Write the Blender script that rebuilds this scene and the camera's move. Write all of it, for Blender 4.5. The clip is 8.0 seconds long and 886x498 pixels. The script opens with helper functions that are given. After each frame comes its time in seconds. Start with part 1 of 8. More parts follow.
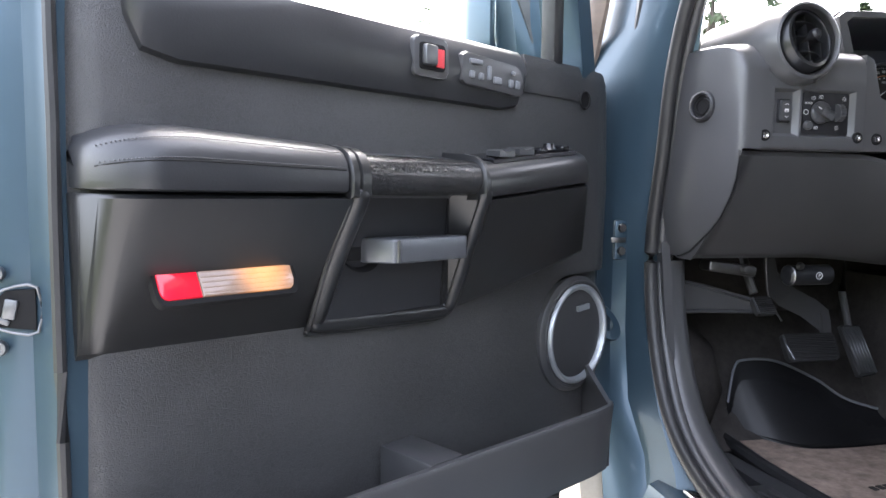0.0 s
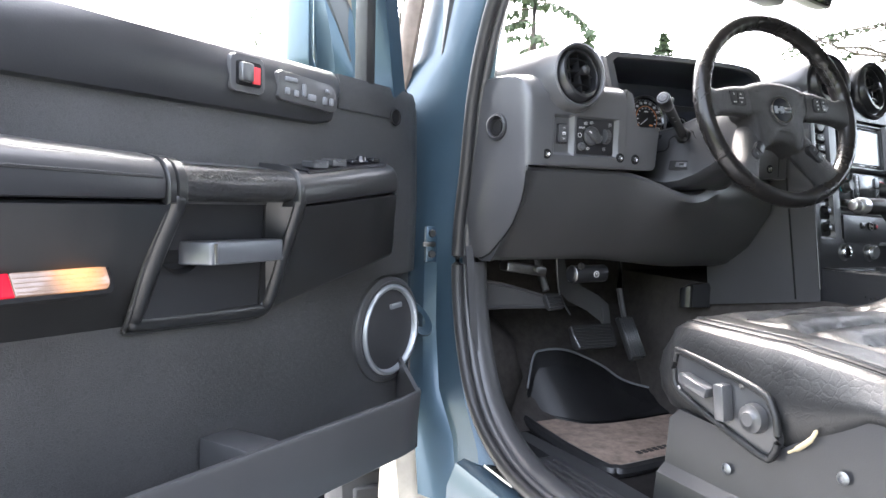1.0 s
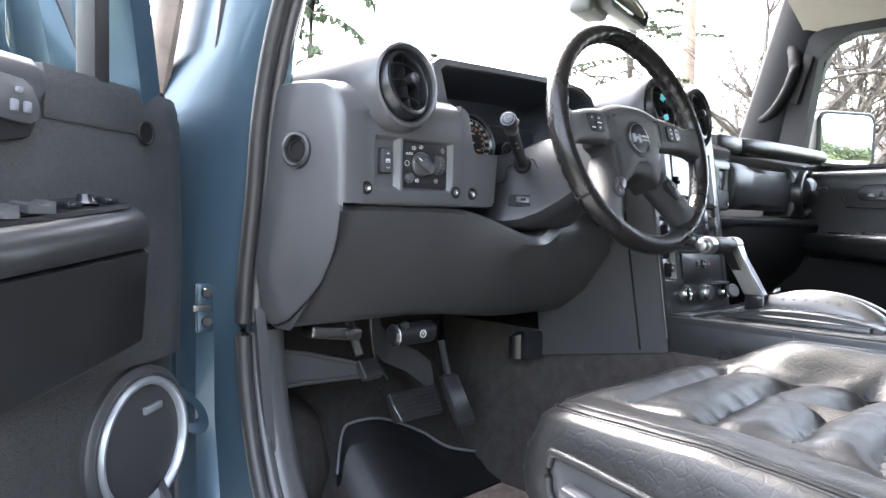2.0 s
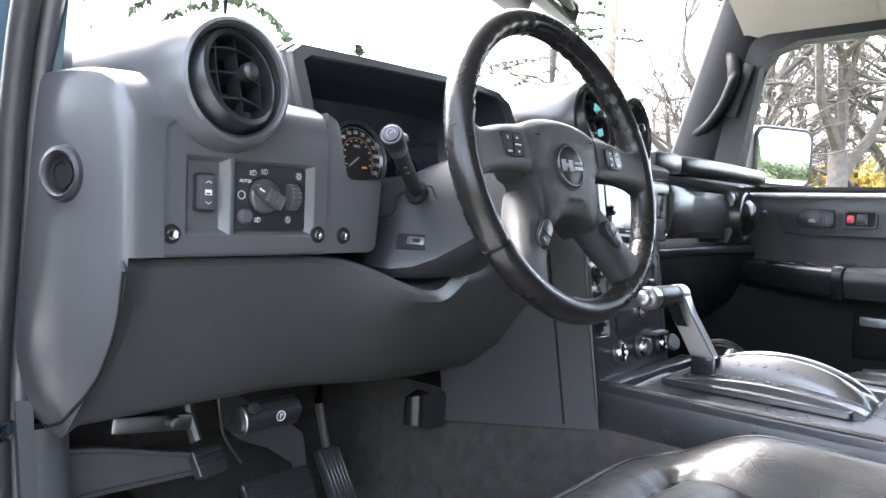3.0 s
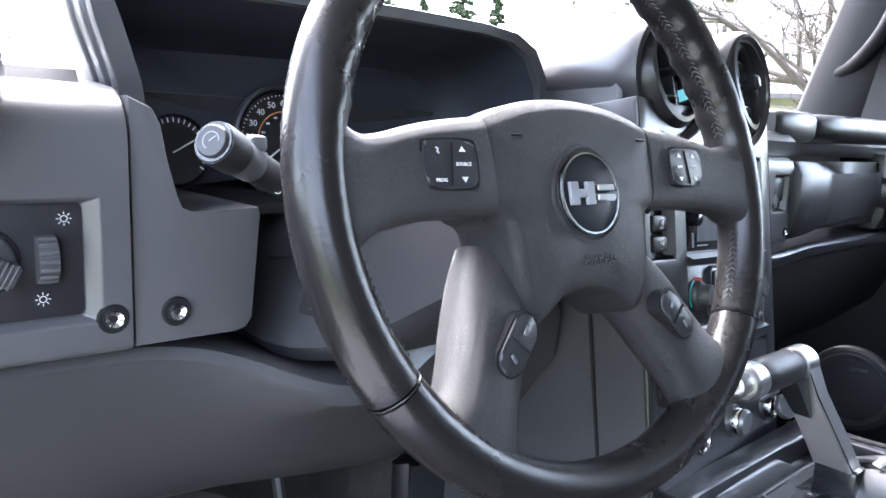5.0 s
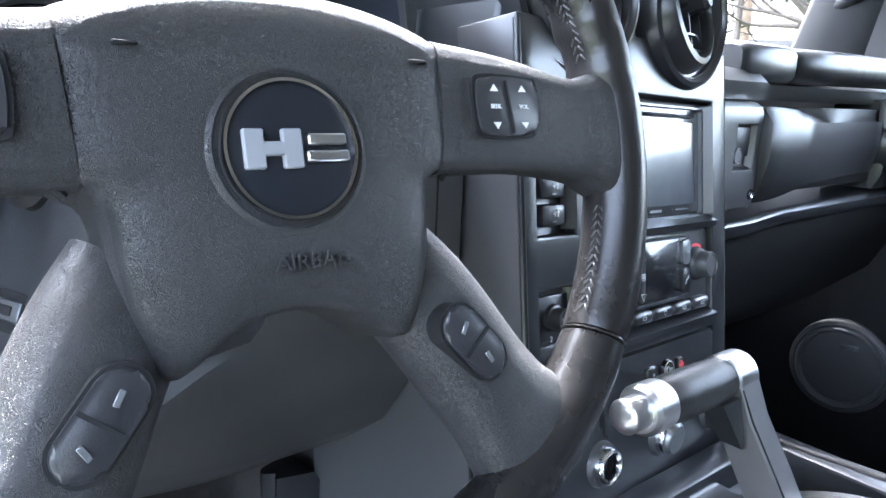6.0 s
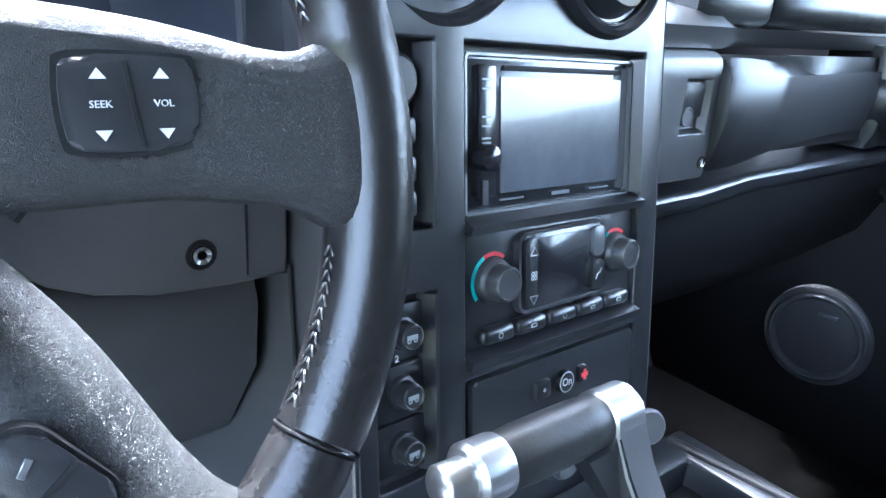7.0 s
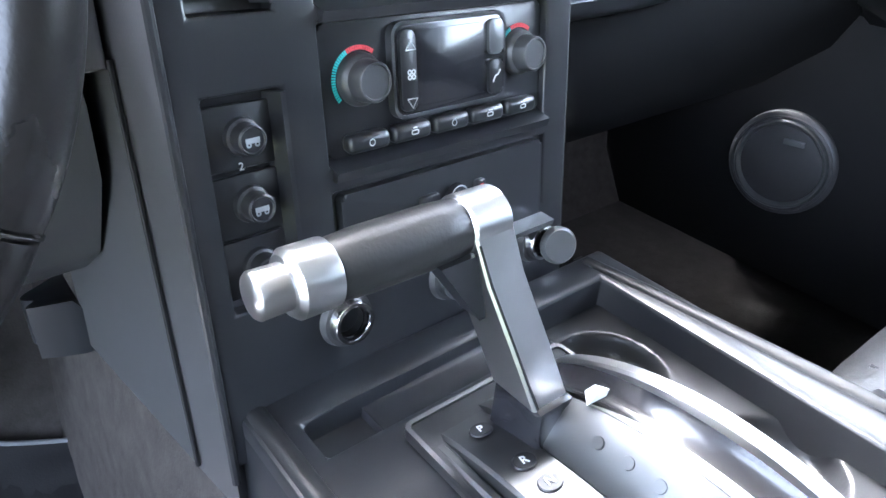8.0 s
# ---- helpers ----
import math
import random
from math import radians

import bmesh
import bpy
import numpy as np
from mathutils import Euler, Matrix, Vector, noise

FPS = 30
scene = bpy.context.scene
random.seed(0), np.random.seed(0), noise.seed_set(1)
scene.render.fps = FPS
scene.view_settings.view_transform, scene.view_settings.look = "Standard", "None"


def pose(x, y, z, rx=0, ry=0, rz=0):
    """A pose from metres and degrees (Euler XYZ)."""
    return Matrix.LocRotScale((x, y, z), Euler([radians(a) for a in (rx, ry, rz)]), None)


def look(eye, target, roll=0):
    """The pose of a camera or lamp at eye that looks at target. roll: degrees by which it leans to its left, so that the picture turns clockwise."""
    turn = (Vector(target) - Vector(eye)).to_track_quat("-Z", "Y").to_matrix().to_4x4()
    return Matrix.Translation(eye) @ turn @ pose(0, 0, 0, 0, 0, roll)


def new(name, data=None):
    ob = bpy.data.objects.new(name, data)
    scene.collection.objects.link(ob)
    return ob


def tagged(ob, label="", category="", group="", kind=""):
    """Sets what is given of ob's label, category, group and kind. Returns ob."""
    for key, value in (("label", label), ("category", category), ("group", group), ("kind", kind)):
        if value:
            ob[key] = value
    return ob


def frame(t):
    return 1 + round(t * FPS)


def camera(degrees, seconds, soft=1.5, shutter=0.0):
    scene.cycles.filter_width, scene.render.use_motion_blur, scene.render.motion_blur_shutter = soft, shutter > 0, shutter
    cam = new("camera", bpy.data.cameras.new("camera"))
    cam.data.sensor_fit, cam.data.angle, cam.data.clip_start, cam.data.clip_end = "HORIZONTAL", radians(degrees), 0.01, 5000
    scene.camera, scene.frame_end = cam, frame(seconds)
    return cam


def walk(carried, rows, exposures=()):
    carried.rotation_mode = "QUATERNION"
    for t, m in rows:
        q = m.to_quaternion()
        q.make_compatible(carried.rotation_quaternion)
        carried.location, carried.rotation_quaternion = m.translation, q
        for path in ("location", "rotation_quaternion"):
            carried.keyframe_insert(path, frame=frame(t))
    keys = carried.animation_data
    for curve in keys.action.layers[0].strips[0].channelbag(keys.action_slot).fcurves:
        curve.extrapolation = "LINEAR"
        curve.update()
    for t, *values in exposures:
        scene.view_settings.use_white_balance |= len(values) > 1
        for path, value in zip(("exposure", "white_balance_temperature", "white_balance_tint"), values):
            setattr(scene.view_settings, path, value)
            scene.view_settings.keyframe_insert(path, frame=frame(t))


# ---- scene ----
cam = camera(64.9, 8.0)
PATH = [
    (0, (-1.557, 0.047, 1.242), (-1.165, 2.001, 1.077), 0.7),
    (0.5, (-1.591, -0.11, 1.233), (-1.033, 1.805, 1.075), 1.0),
    (1, (-1.554, -0.064, 1.244), (-0.719, 1.748, 1.108), 1.4),
    (1.5, (-1.478, 0.124, 1.287), (-0.363, 1.781, 1.179), 1.1),
    (2, (-1.41, 0.267, 1.298), (-0.055, 1.736, 1.211), 1.0),
    (2.2, (-1.37, 0.313, 1.298), (0.057, 1.711, 1.212), 1.0),
    (3.3, (-1.08, 0.491, 1.395), (0.432, 1.796, 1.293), 2.3),
    (3.5, (-1.051, 0.521, 1.403), (0.45, 1.838, 1.29), 2.3),
    (4, (-0.953, 0.583, 1.422), (0.475, 1.975, 1.266), 2.5),
    (4.2, (-0.914, 0.593, 1.432), (0.485, 2.012, 1.26), 2.5),
    (5.3, (-0.706, 0.623, 1.467), (0.56, 2.127, 1.101), 2.3),
    (5.5, (-0.664, 0.628, 1.469), (0.598, 2.13, 1.08), 2.2),
    (6, (-0.539, 0.655, 1.455), (0.709, 2.15, 1.001), 2.5),
    (6.5, (-0.445, 0.668, 1.471), (0.787, 2.145, 0.923), 3.9),
    (7, (-0.371, 0.677, 1.479), (0.822, 2.138, 0.813), 4.1),
    (7.5, (-0.302, 0.678, 1.456), (0.837, 2.081, 0.598), 3.8),
    (8, (-0.285, 0.652, 1.437), (0.822, 1.946, 0.388), 3.4),
]
walk(cam, [(t, look(eye, target, roll)) for t, eye, target, roll in PATH],
     exposures=[(0.0, 4.1, 6550, 14), (0.5, 4.4, 6650, 13), (1.0, 4.5, 6550, 12), (2.0, 4.6, 6400, 12), (3.5, 4.7, 6150, 14), (4.2, 4.85, 5950, 15), (5.4, 5.05, 5950, 13), (6.4, 5.45, 5450, 9), (7.0, 5.6, 5200, 8), (7.5, 5.95, 5450, 10), (8.0, 5.95, 5850, 11)])

# ---- light ----
world = bpy.data.worlds.new("sky")
scene.world = world
world.use_nodes = True
wn = world.node_tree.nodes
sky = wn.new("ShaderNodeTexSky")
sky.sky_type, sky.sun_disc = "NISHITA", False
SUN_EL, SUN_AZ = 54.0, 12.0          # degrees up, degrees to the right of straight ahead
sky.sun_elevation, sky.sun_rotation = radians(SUN_EL), radians(SUN_AZ)
sky.air_density, sky.dust_density, sky.ozone_density = 1.0, 4.0, 1.0
wn["Background"].inputs[1].default_value = 0.15
haze = wn.new("ShaderNodeHueSaturation")      # thin bright overcast: the blue is washed out
haze.inputs["Saturation"].default_value = 0.5
world.node_tree.links.new(sky.outputs[0], haze.inputs["Color"])
world.node_tree.links.new(haze.outputs[0], wn["Background"].inputs[0])
sun_data = bpy.data.lights.new("sun", "SUN")
sun_data.energy, sun_data.angle, sun_data.color = 0.32, radians(10), (1.0, 0.95, 0.88)
sun = new("sun", sun_data)
el, az = radians(SUN_EL), radians(SUN_AZ)
sun.matrix_world = look((0, 0, 30), Vector((0, 0, 30)) - 10 * Vector((math.cos(el) * math.sin(az), math.cos(el) * math.cos(az), math.sin(el))))


# ---- materials ----
def mat(name, color, rough=0.5, metal=0.0, grain=0.0, grain_scale=900.0, vary=0.0, vary_scale=6.0, crease=0.0, crease_scale=60.0,
        coat=0.0, rough_vary=0.0, spec=0.5, crease_depth=0.0008, emit=None, power=0.0, alpha=1.0, trans=0.0, ior=1.45, aniso=0.0, random_tint=0.0, wrinkle=0.0):
    """A node material: base colour with slow stains, fine grain relief, cell-like creases, and uneven gloss."""
    m = bpy.data.materials.new(name)
    m.use_nodes = True
    nt = m.node_tree
    n, l = nt.nodes, nt.links
    b = n["Principled BSDF"]
    b.inputs["Base Color"].default_value = (*color, 1)
    b.inputs["Roughness"].default_value, b.inputs["Metallic"].default_value = rough, metal
    b.inputs["Specular IOR Level"].default_value = spec
    b.inputs["Coat Weight"].default_value, b.inputs["Coat Roughness"].default_value = coat, 0.06
    b.inputs["Alpha"].default_value, b.inputs["Transmission Weight"].default_value, b.inputs["IOR"].default_value = alpha, trans, ior
    b.inputs["Anisotropic"].default_value = aniso
    if emit:
        b.inputs["Emission Color"].default_value, b.inputs["Emission Strength"].default_value = (*emit, 1), power
    tc = n.new("ShaderNodeTexCoord")
    if vary or rough_vary:
        no = n.new("ShaderNodeTexNoise")
        no.inputs["Scale"].default_value, no.inputs["Detail"].default_value, no.inputs["Roughness"].default_value = vary_scale, 6, 0.65
        l.new(tc.outputs["Object"], no.inputs["Vector"])
        if vary:
            ramp = n.new("ShaderNodeMapRange")
            ramp.inputs["From Min"].default_value, ramp.inputs["From Max"].default_value = 0.3, 0.7
            ramp.inputs["To Min"].default_value, ramp.inputs["To Max"].default_value = 1 - vary, 1 + vary
            l.new(no.outputs["Fac"], ramp.inputs["Value"])
            mix = n.new("ShaderNodeMix")
            mix.data_type, mix.blend_type = "RGBA", "MULTIPLY"
            mix.inputs["Factor"].default_value = 1
            mix.inputs["A"].default_value = (*color, 1)
            l.new(ramp.outputs[0], mix.inputs["B"])
            out = mix.outputs["Result"]
            if random_tint:
                oi = n.new("ShaderNodeObjectInfo")
                r2 = n.new("ShaderNodeMapRange")
                r2.inputs["To Min"].default_value, r2.inputs["To Max"].default_value = 1 - random_tint, 1 + random_tint
                l.new(oi.outputs["Random"], r2.inputs["Value"])
                mx2 = n.new("ShaderNodeMix")
                mx2.data_type, mx2.blend_type = "RGBA", "MULTIPLY"
                mx2.inputs["Factor"].default_value = 1
                l.new(out, mx2.inputs["A"])
                l.new(r2.outputs[0], mx2.inputs["B"])
                out = mx2.outputs["Result"]
            l.new(out, b.inputs["Base Color"])
        if rough_vary:
            rr = n.new("ShaderNodeMapRange")
            rr.inputs["From Min"].default_value, rr.inputs["From Max"].default_value = 0.3, 0.7
            rr.inputs["To Min"].default_value, rr.inputs["To Max"].default_value = max(0.02, rough - rough_vary), min(1, rough + rough_vary)
            l.new(no.outputs["Fac"], rr.inputs["Value"])
            l.new(rr.outputs[0], b.inputs["Roughness"])
    last = None
    if grain:
        g = n.new("ShaderNodeTexNoise")
        g.inputs["Scale"].default_value, g.inputs["Detail"].default_value = grain_scale, 2
        l.new(tc.outputs["Object"], g.inputs["Vector"])
        bump = n.new("ShaderNodeBump")
        bump.inputs["Strength"].default_value, bump.inputs["Distance"].default_value = grain, 0.0006
        l.new(g.outputs["Fac"], bump.inputs["Height"])
        last = bump
    if crease:
        v = n.new("ShaderNodeTexVoronoi")
        v.feature = "DISTANCE_TO_EDGE"
        v.inputs["Scale"].default_value = crease_scale
        wob = n.new("ShaderNodeTexNoise")
        wob.inputs["Scale"].default_value = crease_scale * 0.35
        l.new(tc.outputs["Object"], wob.inputs["Vector"])
        mixv = n.new("ShaderNodeMix")
        mixv.data_type = "VECTOR"
        mixv.inputs["Factor"].default_value = 0.03
        l.new(tc.outputs["Object"], mixv.inputs["A"])
        l.new(wob.outputs["Color"], mixv.inputs["B"])
        l.new(mixv.outputs["Result"], v.inputs["Vector"])
        cl = n.new("ShaderNodeMapRange")
        cl.inputs["From Max"].default_value = 0.12
        l.new(v.outputs["Distance"], cl.inputs["Value"])
        b2 = n.new("ShaderNodeBump")
        b2.inputs["Strength"].default_value, b2.inputs["Distance"].default_value = crease, crease_depth
        l.new(cl.outputs[0], b2.inputs["Height"])
        if last:
            l.new(last.outputs[0], b2.inputs["Normal"])
        last = b2
    if wrinkle:
        wr = n.new("ShaderNodeTexNoise")
        wr.inputs["Scale"].default_value, wr.inputs["Detail"].default_value, wr.inputs["Distortion"].default_value = 16, 5, 1.6
        stretch = n.new("ShaderNodeMapping")
        stretch.inputs["Scale"].default_value = (0.8, 1.5, 0.5)
        l.new(tc.outputs["Object"], stretch.inputs["Vector"])
        l.new(stretch.outputs[0], wr.inputs["Vector"])
        b3 = n.new("ShaderNodeBump")
        b3.inputs["Strength"].default_value, b3.inputs["Distance"].default_value = wrinkle, 0.006
        l.new(wr.outputs["Fac"], b3.inputs["Height"])
        if last:
            l.new(last.outputs[0], b3.inputs["Normal"])
        last = b3
    if last:
        l.new(last.outputs[0], b.inputs["Normal"])
    return m


M_PLASTIC = mat("black_grained_plastic", (0.040, 0.0404, 0.0425), 0.38, grain=0.14, grain_scale=700, vary=0.10, vary_scale=5, rough_vary=0.02, spec=0.65)
M_PANEL = mat("satin_black_panel", (0.055, 0.0553, 0.0582), 0.33, grain=0.10, grain_scale=700, vary=0.07, vary_scale=4, rough_vary=0.015, spec=0.7)
M_CONS = mat("dark_console_plastic", (0.0130, 0.0135, 0.0150), 0.29, grain=0.07, grain_scale=700, vary=0.08, vary_scale=4, rough_vary=0.02, spec=0.55)
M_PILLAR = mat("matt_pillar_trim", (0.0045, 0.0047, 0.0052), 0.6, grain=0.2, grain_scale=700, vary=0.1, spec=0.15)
M_VINYL = mat("black_vinyl", (0.043, 0.043, 0.0440), 0.40, grain=0.35, grain_scale=600, crease=0.6, crease_scale=240, vary=0.22, rough_vary=0.1, spec=0.55)
M_UPPER = mat("blue_black_vinyl", (0.020, 0.0207, 0.023), 0.37, grain=0.22, grain_scale=500, vary=0.12, rough_vary=0.02, spec=0.55)
M_LEATHER = mat("black_leather", (0.0095, 0.0098, 0.0105), 0.34, grain=0.25, grain_scale=420, vary=0.15, rough_vary=0.05, spec=0.55, wrinkle=0.24)
M_SEATHIDE = mat("worn_seat_leather", (0.0125, 0.0128, 0.0135), 0.40, grain=0.35, grain_scale=420, vary=0.2, vary_scale=9, rough_vary=0.07, spec=0.42, crease=0.22, crease_scale=70, crease_depth=0.0007, wrinkle=0.10)
M_WHEEL_LEATHER = mat("wheel_leather", (0.0095, 0.0087, 0.0086), 0.28, grain=0.22, grain_scale=420, vary=0.1, vary_scale=9, rough_vary=0.04, spec=0.38)
M_HUB = mat("airbag_cover_plastic", (0.019, 0.0187, 0.0192), 0.44, grain=0.2, grain_scale=700, crease=0.75, crease_scale=520, crease_depth=0.0009, vary=0.12, rough_vary=0.03, spec=0.5)
M_PAINT = mat("slate_blue_paint", (0.038, 0.067, 0.092), 0.38, 0.45, coat=0.25, vary=0.10, vary_scale=4, grain=0.03, grain_scale=2500)
M_RUBBER = mat("black_rubber", (0.02, 0.02, 0.021), 0.42, grain=0.3, grain_scale=500, vary=0.3)
M_TREAD = mat("tyre_rubber", (0.02, 0.02, 0.02), 0.8, grain=0.6, grain_scale=200, vary=0.3)
M_ALU = mat("brushed_aluminium", (0.44, 0.44, 0.44), 0.30, 1.0, grain=0.04, grain_scale=1600, vary=0.03, vary_scale=12, rough_vary=0.03)
M_EMBLEM = mat("emblem_black", (0.006, 0.007, 0.01), 0.45, spec=0.3)
M_RING = mat("dark_satin_silver", (0.16, 0.167, 0.178), 0.36, 0.0, grain=0.06, grain_scale=2200, vary=0.06)
M_MAT = mat("rubber_mat_black", (0.009, 0.009, 0.010), 0.5, grain=0.3, grain_scale=400, vary=0.3)
M_TAN = mat("dusty_tan_moulding", (0.20, 0.155, 0.125), 0.7, vary=0.3, vary_scale=14, grain=0.4, grain_scale=300)
M_PALE = mat("pale_grey_plastic", (0.075, 0.08, 0.074), 0.5, grain=0.1, grain_scale=1500, vary=0.08)
M_SELECT = mat("satin_selector_plate", (0.115, 0.117, 0.120), 0.40, 1.0, grain=0.04, grain_scale=1800, vary=0.06)
M_SATIN = mat("satin_silver_paint", (0.33, 0.35, 0.37), 0.38, 0.6, grain=0.08, grain_scale=2200, vary=0.08)
M_CHROME = mat("chrome", (0.66, 0.66, 0.67), 0.16, 1.0, vary=0.03, vary_scale=12, rough_vary=0.03)
M_GUN = mat("grey_satin_plastic", (0.16, 0.165, 0.17), 0.36, 0.7, grain=0.1, grain_scale=2000, vary=0.08)
M_GRILLE = mat("speaker_mesh", (0.03, 0.03, 0.032), 0.6, grain=0.8, grain_scale=700)
M_WHITE = mat("white_marking", (0.5, 0.5, 0.5), 0.5)
M_ORANGE = mat("orange_marking", (0.7, 0.25, 0.08), 0.5)
M_CYAN = mat("cyan_marking", (0.05, 0.5, 0.5), 0.5)
M_REDMARK = mat("red_marking", (0.6, 0.05, 0.06), 0.5)
M_REDLENS = mat("red_lens", (0.75, 0.01, 0.03), 0.15, coat=0.5, vary=0.1, vary_scale=60, emit=(0.8, 0.01, 0.04), power=0.02)
M_LAMPLENS = mat("lit_lamp_lens", (0.20, 0.165, 0.145), 0.2, coat=0.4, vary=0.1, vary_scale=80, emit=(1.0, 0.40, 0.09), power=0.012)
lens_nodes, lens_links = M_LAMPLENS.node_tree.nodes, M_LAMPLENS.node_tree.links
lens_far = lens_nodes.new("ShaderNodeVectorMath")      # the glow falls off from the bulb behind the lens
lens_far.operation = "DISTANCE"
lens_far.inputs[1].default_value = (0.040, 0.0, 0.006)
lens_glow = lens_nodes.new("ShaderNodeMapRange")
lens_glow.interpolation_type = "SMOOTHERSTEP"
lens_glow.inputs["From Max"].default_value, lens_glow.inputs["To Min"].default_value, lens_glow.inputs["To Max"].default_value = 0.050, 0.085, 0.006
lens_links.new(lens_nodes["Texture Coordinate"].outputs["Object"], lens_far.inputs[0])
lens_links.new(lens_far.outputs["Value"], lens_glow.inputs["Value"])
lens_links.new(lens_glow.outputs[0], lens_nodes["Principled BSDF"].inputs["Emission Strength"])
M_CARPET = mat("dark_carpet", (0.044, 0.040, 0.038), 0.95, grain=1.0, grain_scale=350, vary=0.25, vary_scale=40, spec=0.1)
# Darker copy of M_CARPET: footwell shade is put into the floor's colour.
M_FLOOR = mat("shaded_floor_carpet", (0.018, 0.0165, 0.016), 0.95, grain=1.0, grain_scale=350, vary=0.25, vary_scale=40, spec=0.1)
M_BROWNMAT = mat("brown_carpet_mat", (0.26, 0.2, 0.165), 0.95, grain=1.0, grain_scale=260, vary=0.35, vary_scale=35, spec=0.1)
M_HEADLINER = mat("beige_headliner", (0.29, 0.27, 0.228), 0.9, grain=0.4, grain_scale=500, vary=0.06, spec=0.2)
M_GLASS = mat("window_glass", (1, 1, 1), 0.0, trans=1.0, ior=1.01, spec=0.3)
M_SCREEN = mat("hazy_screen", (0.06, 0.068, 0.08), 0.2, coat=0.5, vary=0.25, vary_scale=14)
M_GLOSS = mat("gloss_black", (0.010, 0.010, 0.012), 0.22, coat=0.3, vary=0.1)
M_BTN = mat("button_black", (0.016, 0.016, 0.018), 0.38, grain=0.1, grain_scale=1500)
M_TINT = mat("privacy_glass", (0.12, 0.13, 0.13), 0.03, trans=0.9, ior=1.1)
M_BULGE = mat("smooth_black_plastic", (0.0135, 0.0138, 0.0145), 0.33, grain=0.08, grain_scale=700, vary=0.15, rough_vary=0.02, spec=0.6)
M_GRIP = mat("fine_black_leather", (0.014, 0.0138, 0.0135), 0.42, grain=0.3, grain_scale=420, vary=0.05, vary_scale=12, spec=0.4)
M_MESH = mat("woven_grip_skin", (0.016, 0.016, 0.0165), 0.26, crease=1.0, crease_scale=230, crease_depth=0.004, vary=0.05, spec=0.7)
M_STALK = mat("satin_black_stalk", (0.010, 0.010, 0.0105), 0.40, grain=0.08, grain_scale=900, vary=0.1, spec=0.35)
# Hood lining: the bluish light inside is mixed into its base colour.
M_LINING = mat("blue_lit_lining", (0.027, 0.030, 0.040), 0.42, grain=0.1, grain_scale=1800, vary=0.15)
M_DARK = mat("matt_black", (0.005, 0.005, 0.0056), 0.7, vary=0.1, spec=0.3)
M_THREAD = mat("waxed_dark_thread", (0.026, 0.025, 0.025), 0.38, spec=0.6)
M_LEVER = mat("grey_satin_metal", (0.135, 0.142, 0.155), 0.32, 0.6, grain=0.08, grain_scale=2200, vary=0.08)
for node_ in M_MESH.node_tree.nodes:              # an even weave, not random cells
    if node_.type == "TEX_VORONOI":
        node_.inputs["Randomness"].default_value = 0.0
M_STITCH = mat("grey_thread", (0.07, 0.07, 0.073), 0.7)
M_MIRROR = mat("mirror_glass", (0.85, 0.87, 0.87), 0.02, 1.0)
M_DIMMED = mat("dimmed_mirror_glass", (0.16, 0.18, 0.165), 0.06, 1.0)
M_LATCH = mat("steel", (0.22, 0.215, 0.21), 0.38, 1.0, vary=0.1, vary_scale=20, rough_vary=0.04)
M_DKGREY = mat("dark_grey_satin", (0.07, 0.072, 0.076), 0.3, 0.5, grain=0.05, grain_scale=900, vary=0.06)
M_BARK = mat("bark", (0.075, 0.062, 0.052), 0.9, grain=0.8, grain_scale=40, vary=0.35, vary_scale=8)
M_NEEDLE = mat("conifer_needles", (0.06, 0.08, 0.045), 0.75, vary=0.4, vary_scale=3, spec=0.2)
M_SCRUB = mat("olive_scrub", (0.16, 0.14, 0.085), 0.8, vary=0.4, vary_scale=2, spec=0.2)
M_SHRUB = mat("yellow_shrub_leaves", (0.44, 0.31, 0.06), 0.8, vary=0.4, vary_scale=3, spec=0.2)
M_GRASS = mat("grass", (0.07, 0.085, 0.035), 0.95, vary=0.4, vary_scale=0.8, grain=0.8, grain_scale=30, spec=0.1)
M_ASPHALT = mat("pale_concrete", (0.30, 0.295, 0.285), 0.9, vary=0.3, vary_scale=2, grain=0.8, grain_scale=120)
M_SIDING = mat("house_siding", (0.35, 0.33, 0.29), 0.8, vary=0.1)
M_ROOF = mat("roof_shingle", (0.12, 0.11, 0.11), 0.9, vary=0.3, vary_scale=5)
M_BEIGE = mat("primer_beige", (0.45, 0.4, 0.33), 0.7, vary=0.2, vary_scale=10)
M_BLUEBIN = mat("blue_plastic", (0.02, 0.06, 0.25), 0.5, vary=0.1)


# ---- geometry helpers ----
def obj(name, bm, material, parent=None, label="", smooth=40.0):
    me = bpy.data.meshes.new(name)
    bmesh.ops.recalc_face_normals(bm, faces=bm.faces)
    bm.to_mesh(me)
    bm.free()
    me.materials.append(material)
    if smooth:
        me.shade_smooth()
        me.set_sharp_from_angle(angle=radians(smooth))
    ob = new(name, me)
    if parent:
        ob.parent = parent
    if label:
        ob["label"] = label
    return ob


def part(name, bm, material, parent, label=""):
    return obj(name, bm, material, parent, label)


def thing(name, m=None, label="", category="", group="", kind=""):
    ob = new(name)
    ob.empty_display_size = 0.05
    if m is not None:
        ob.matrix_world = m
    return tagged(ob, label, category, group, kind)


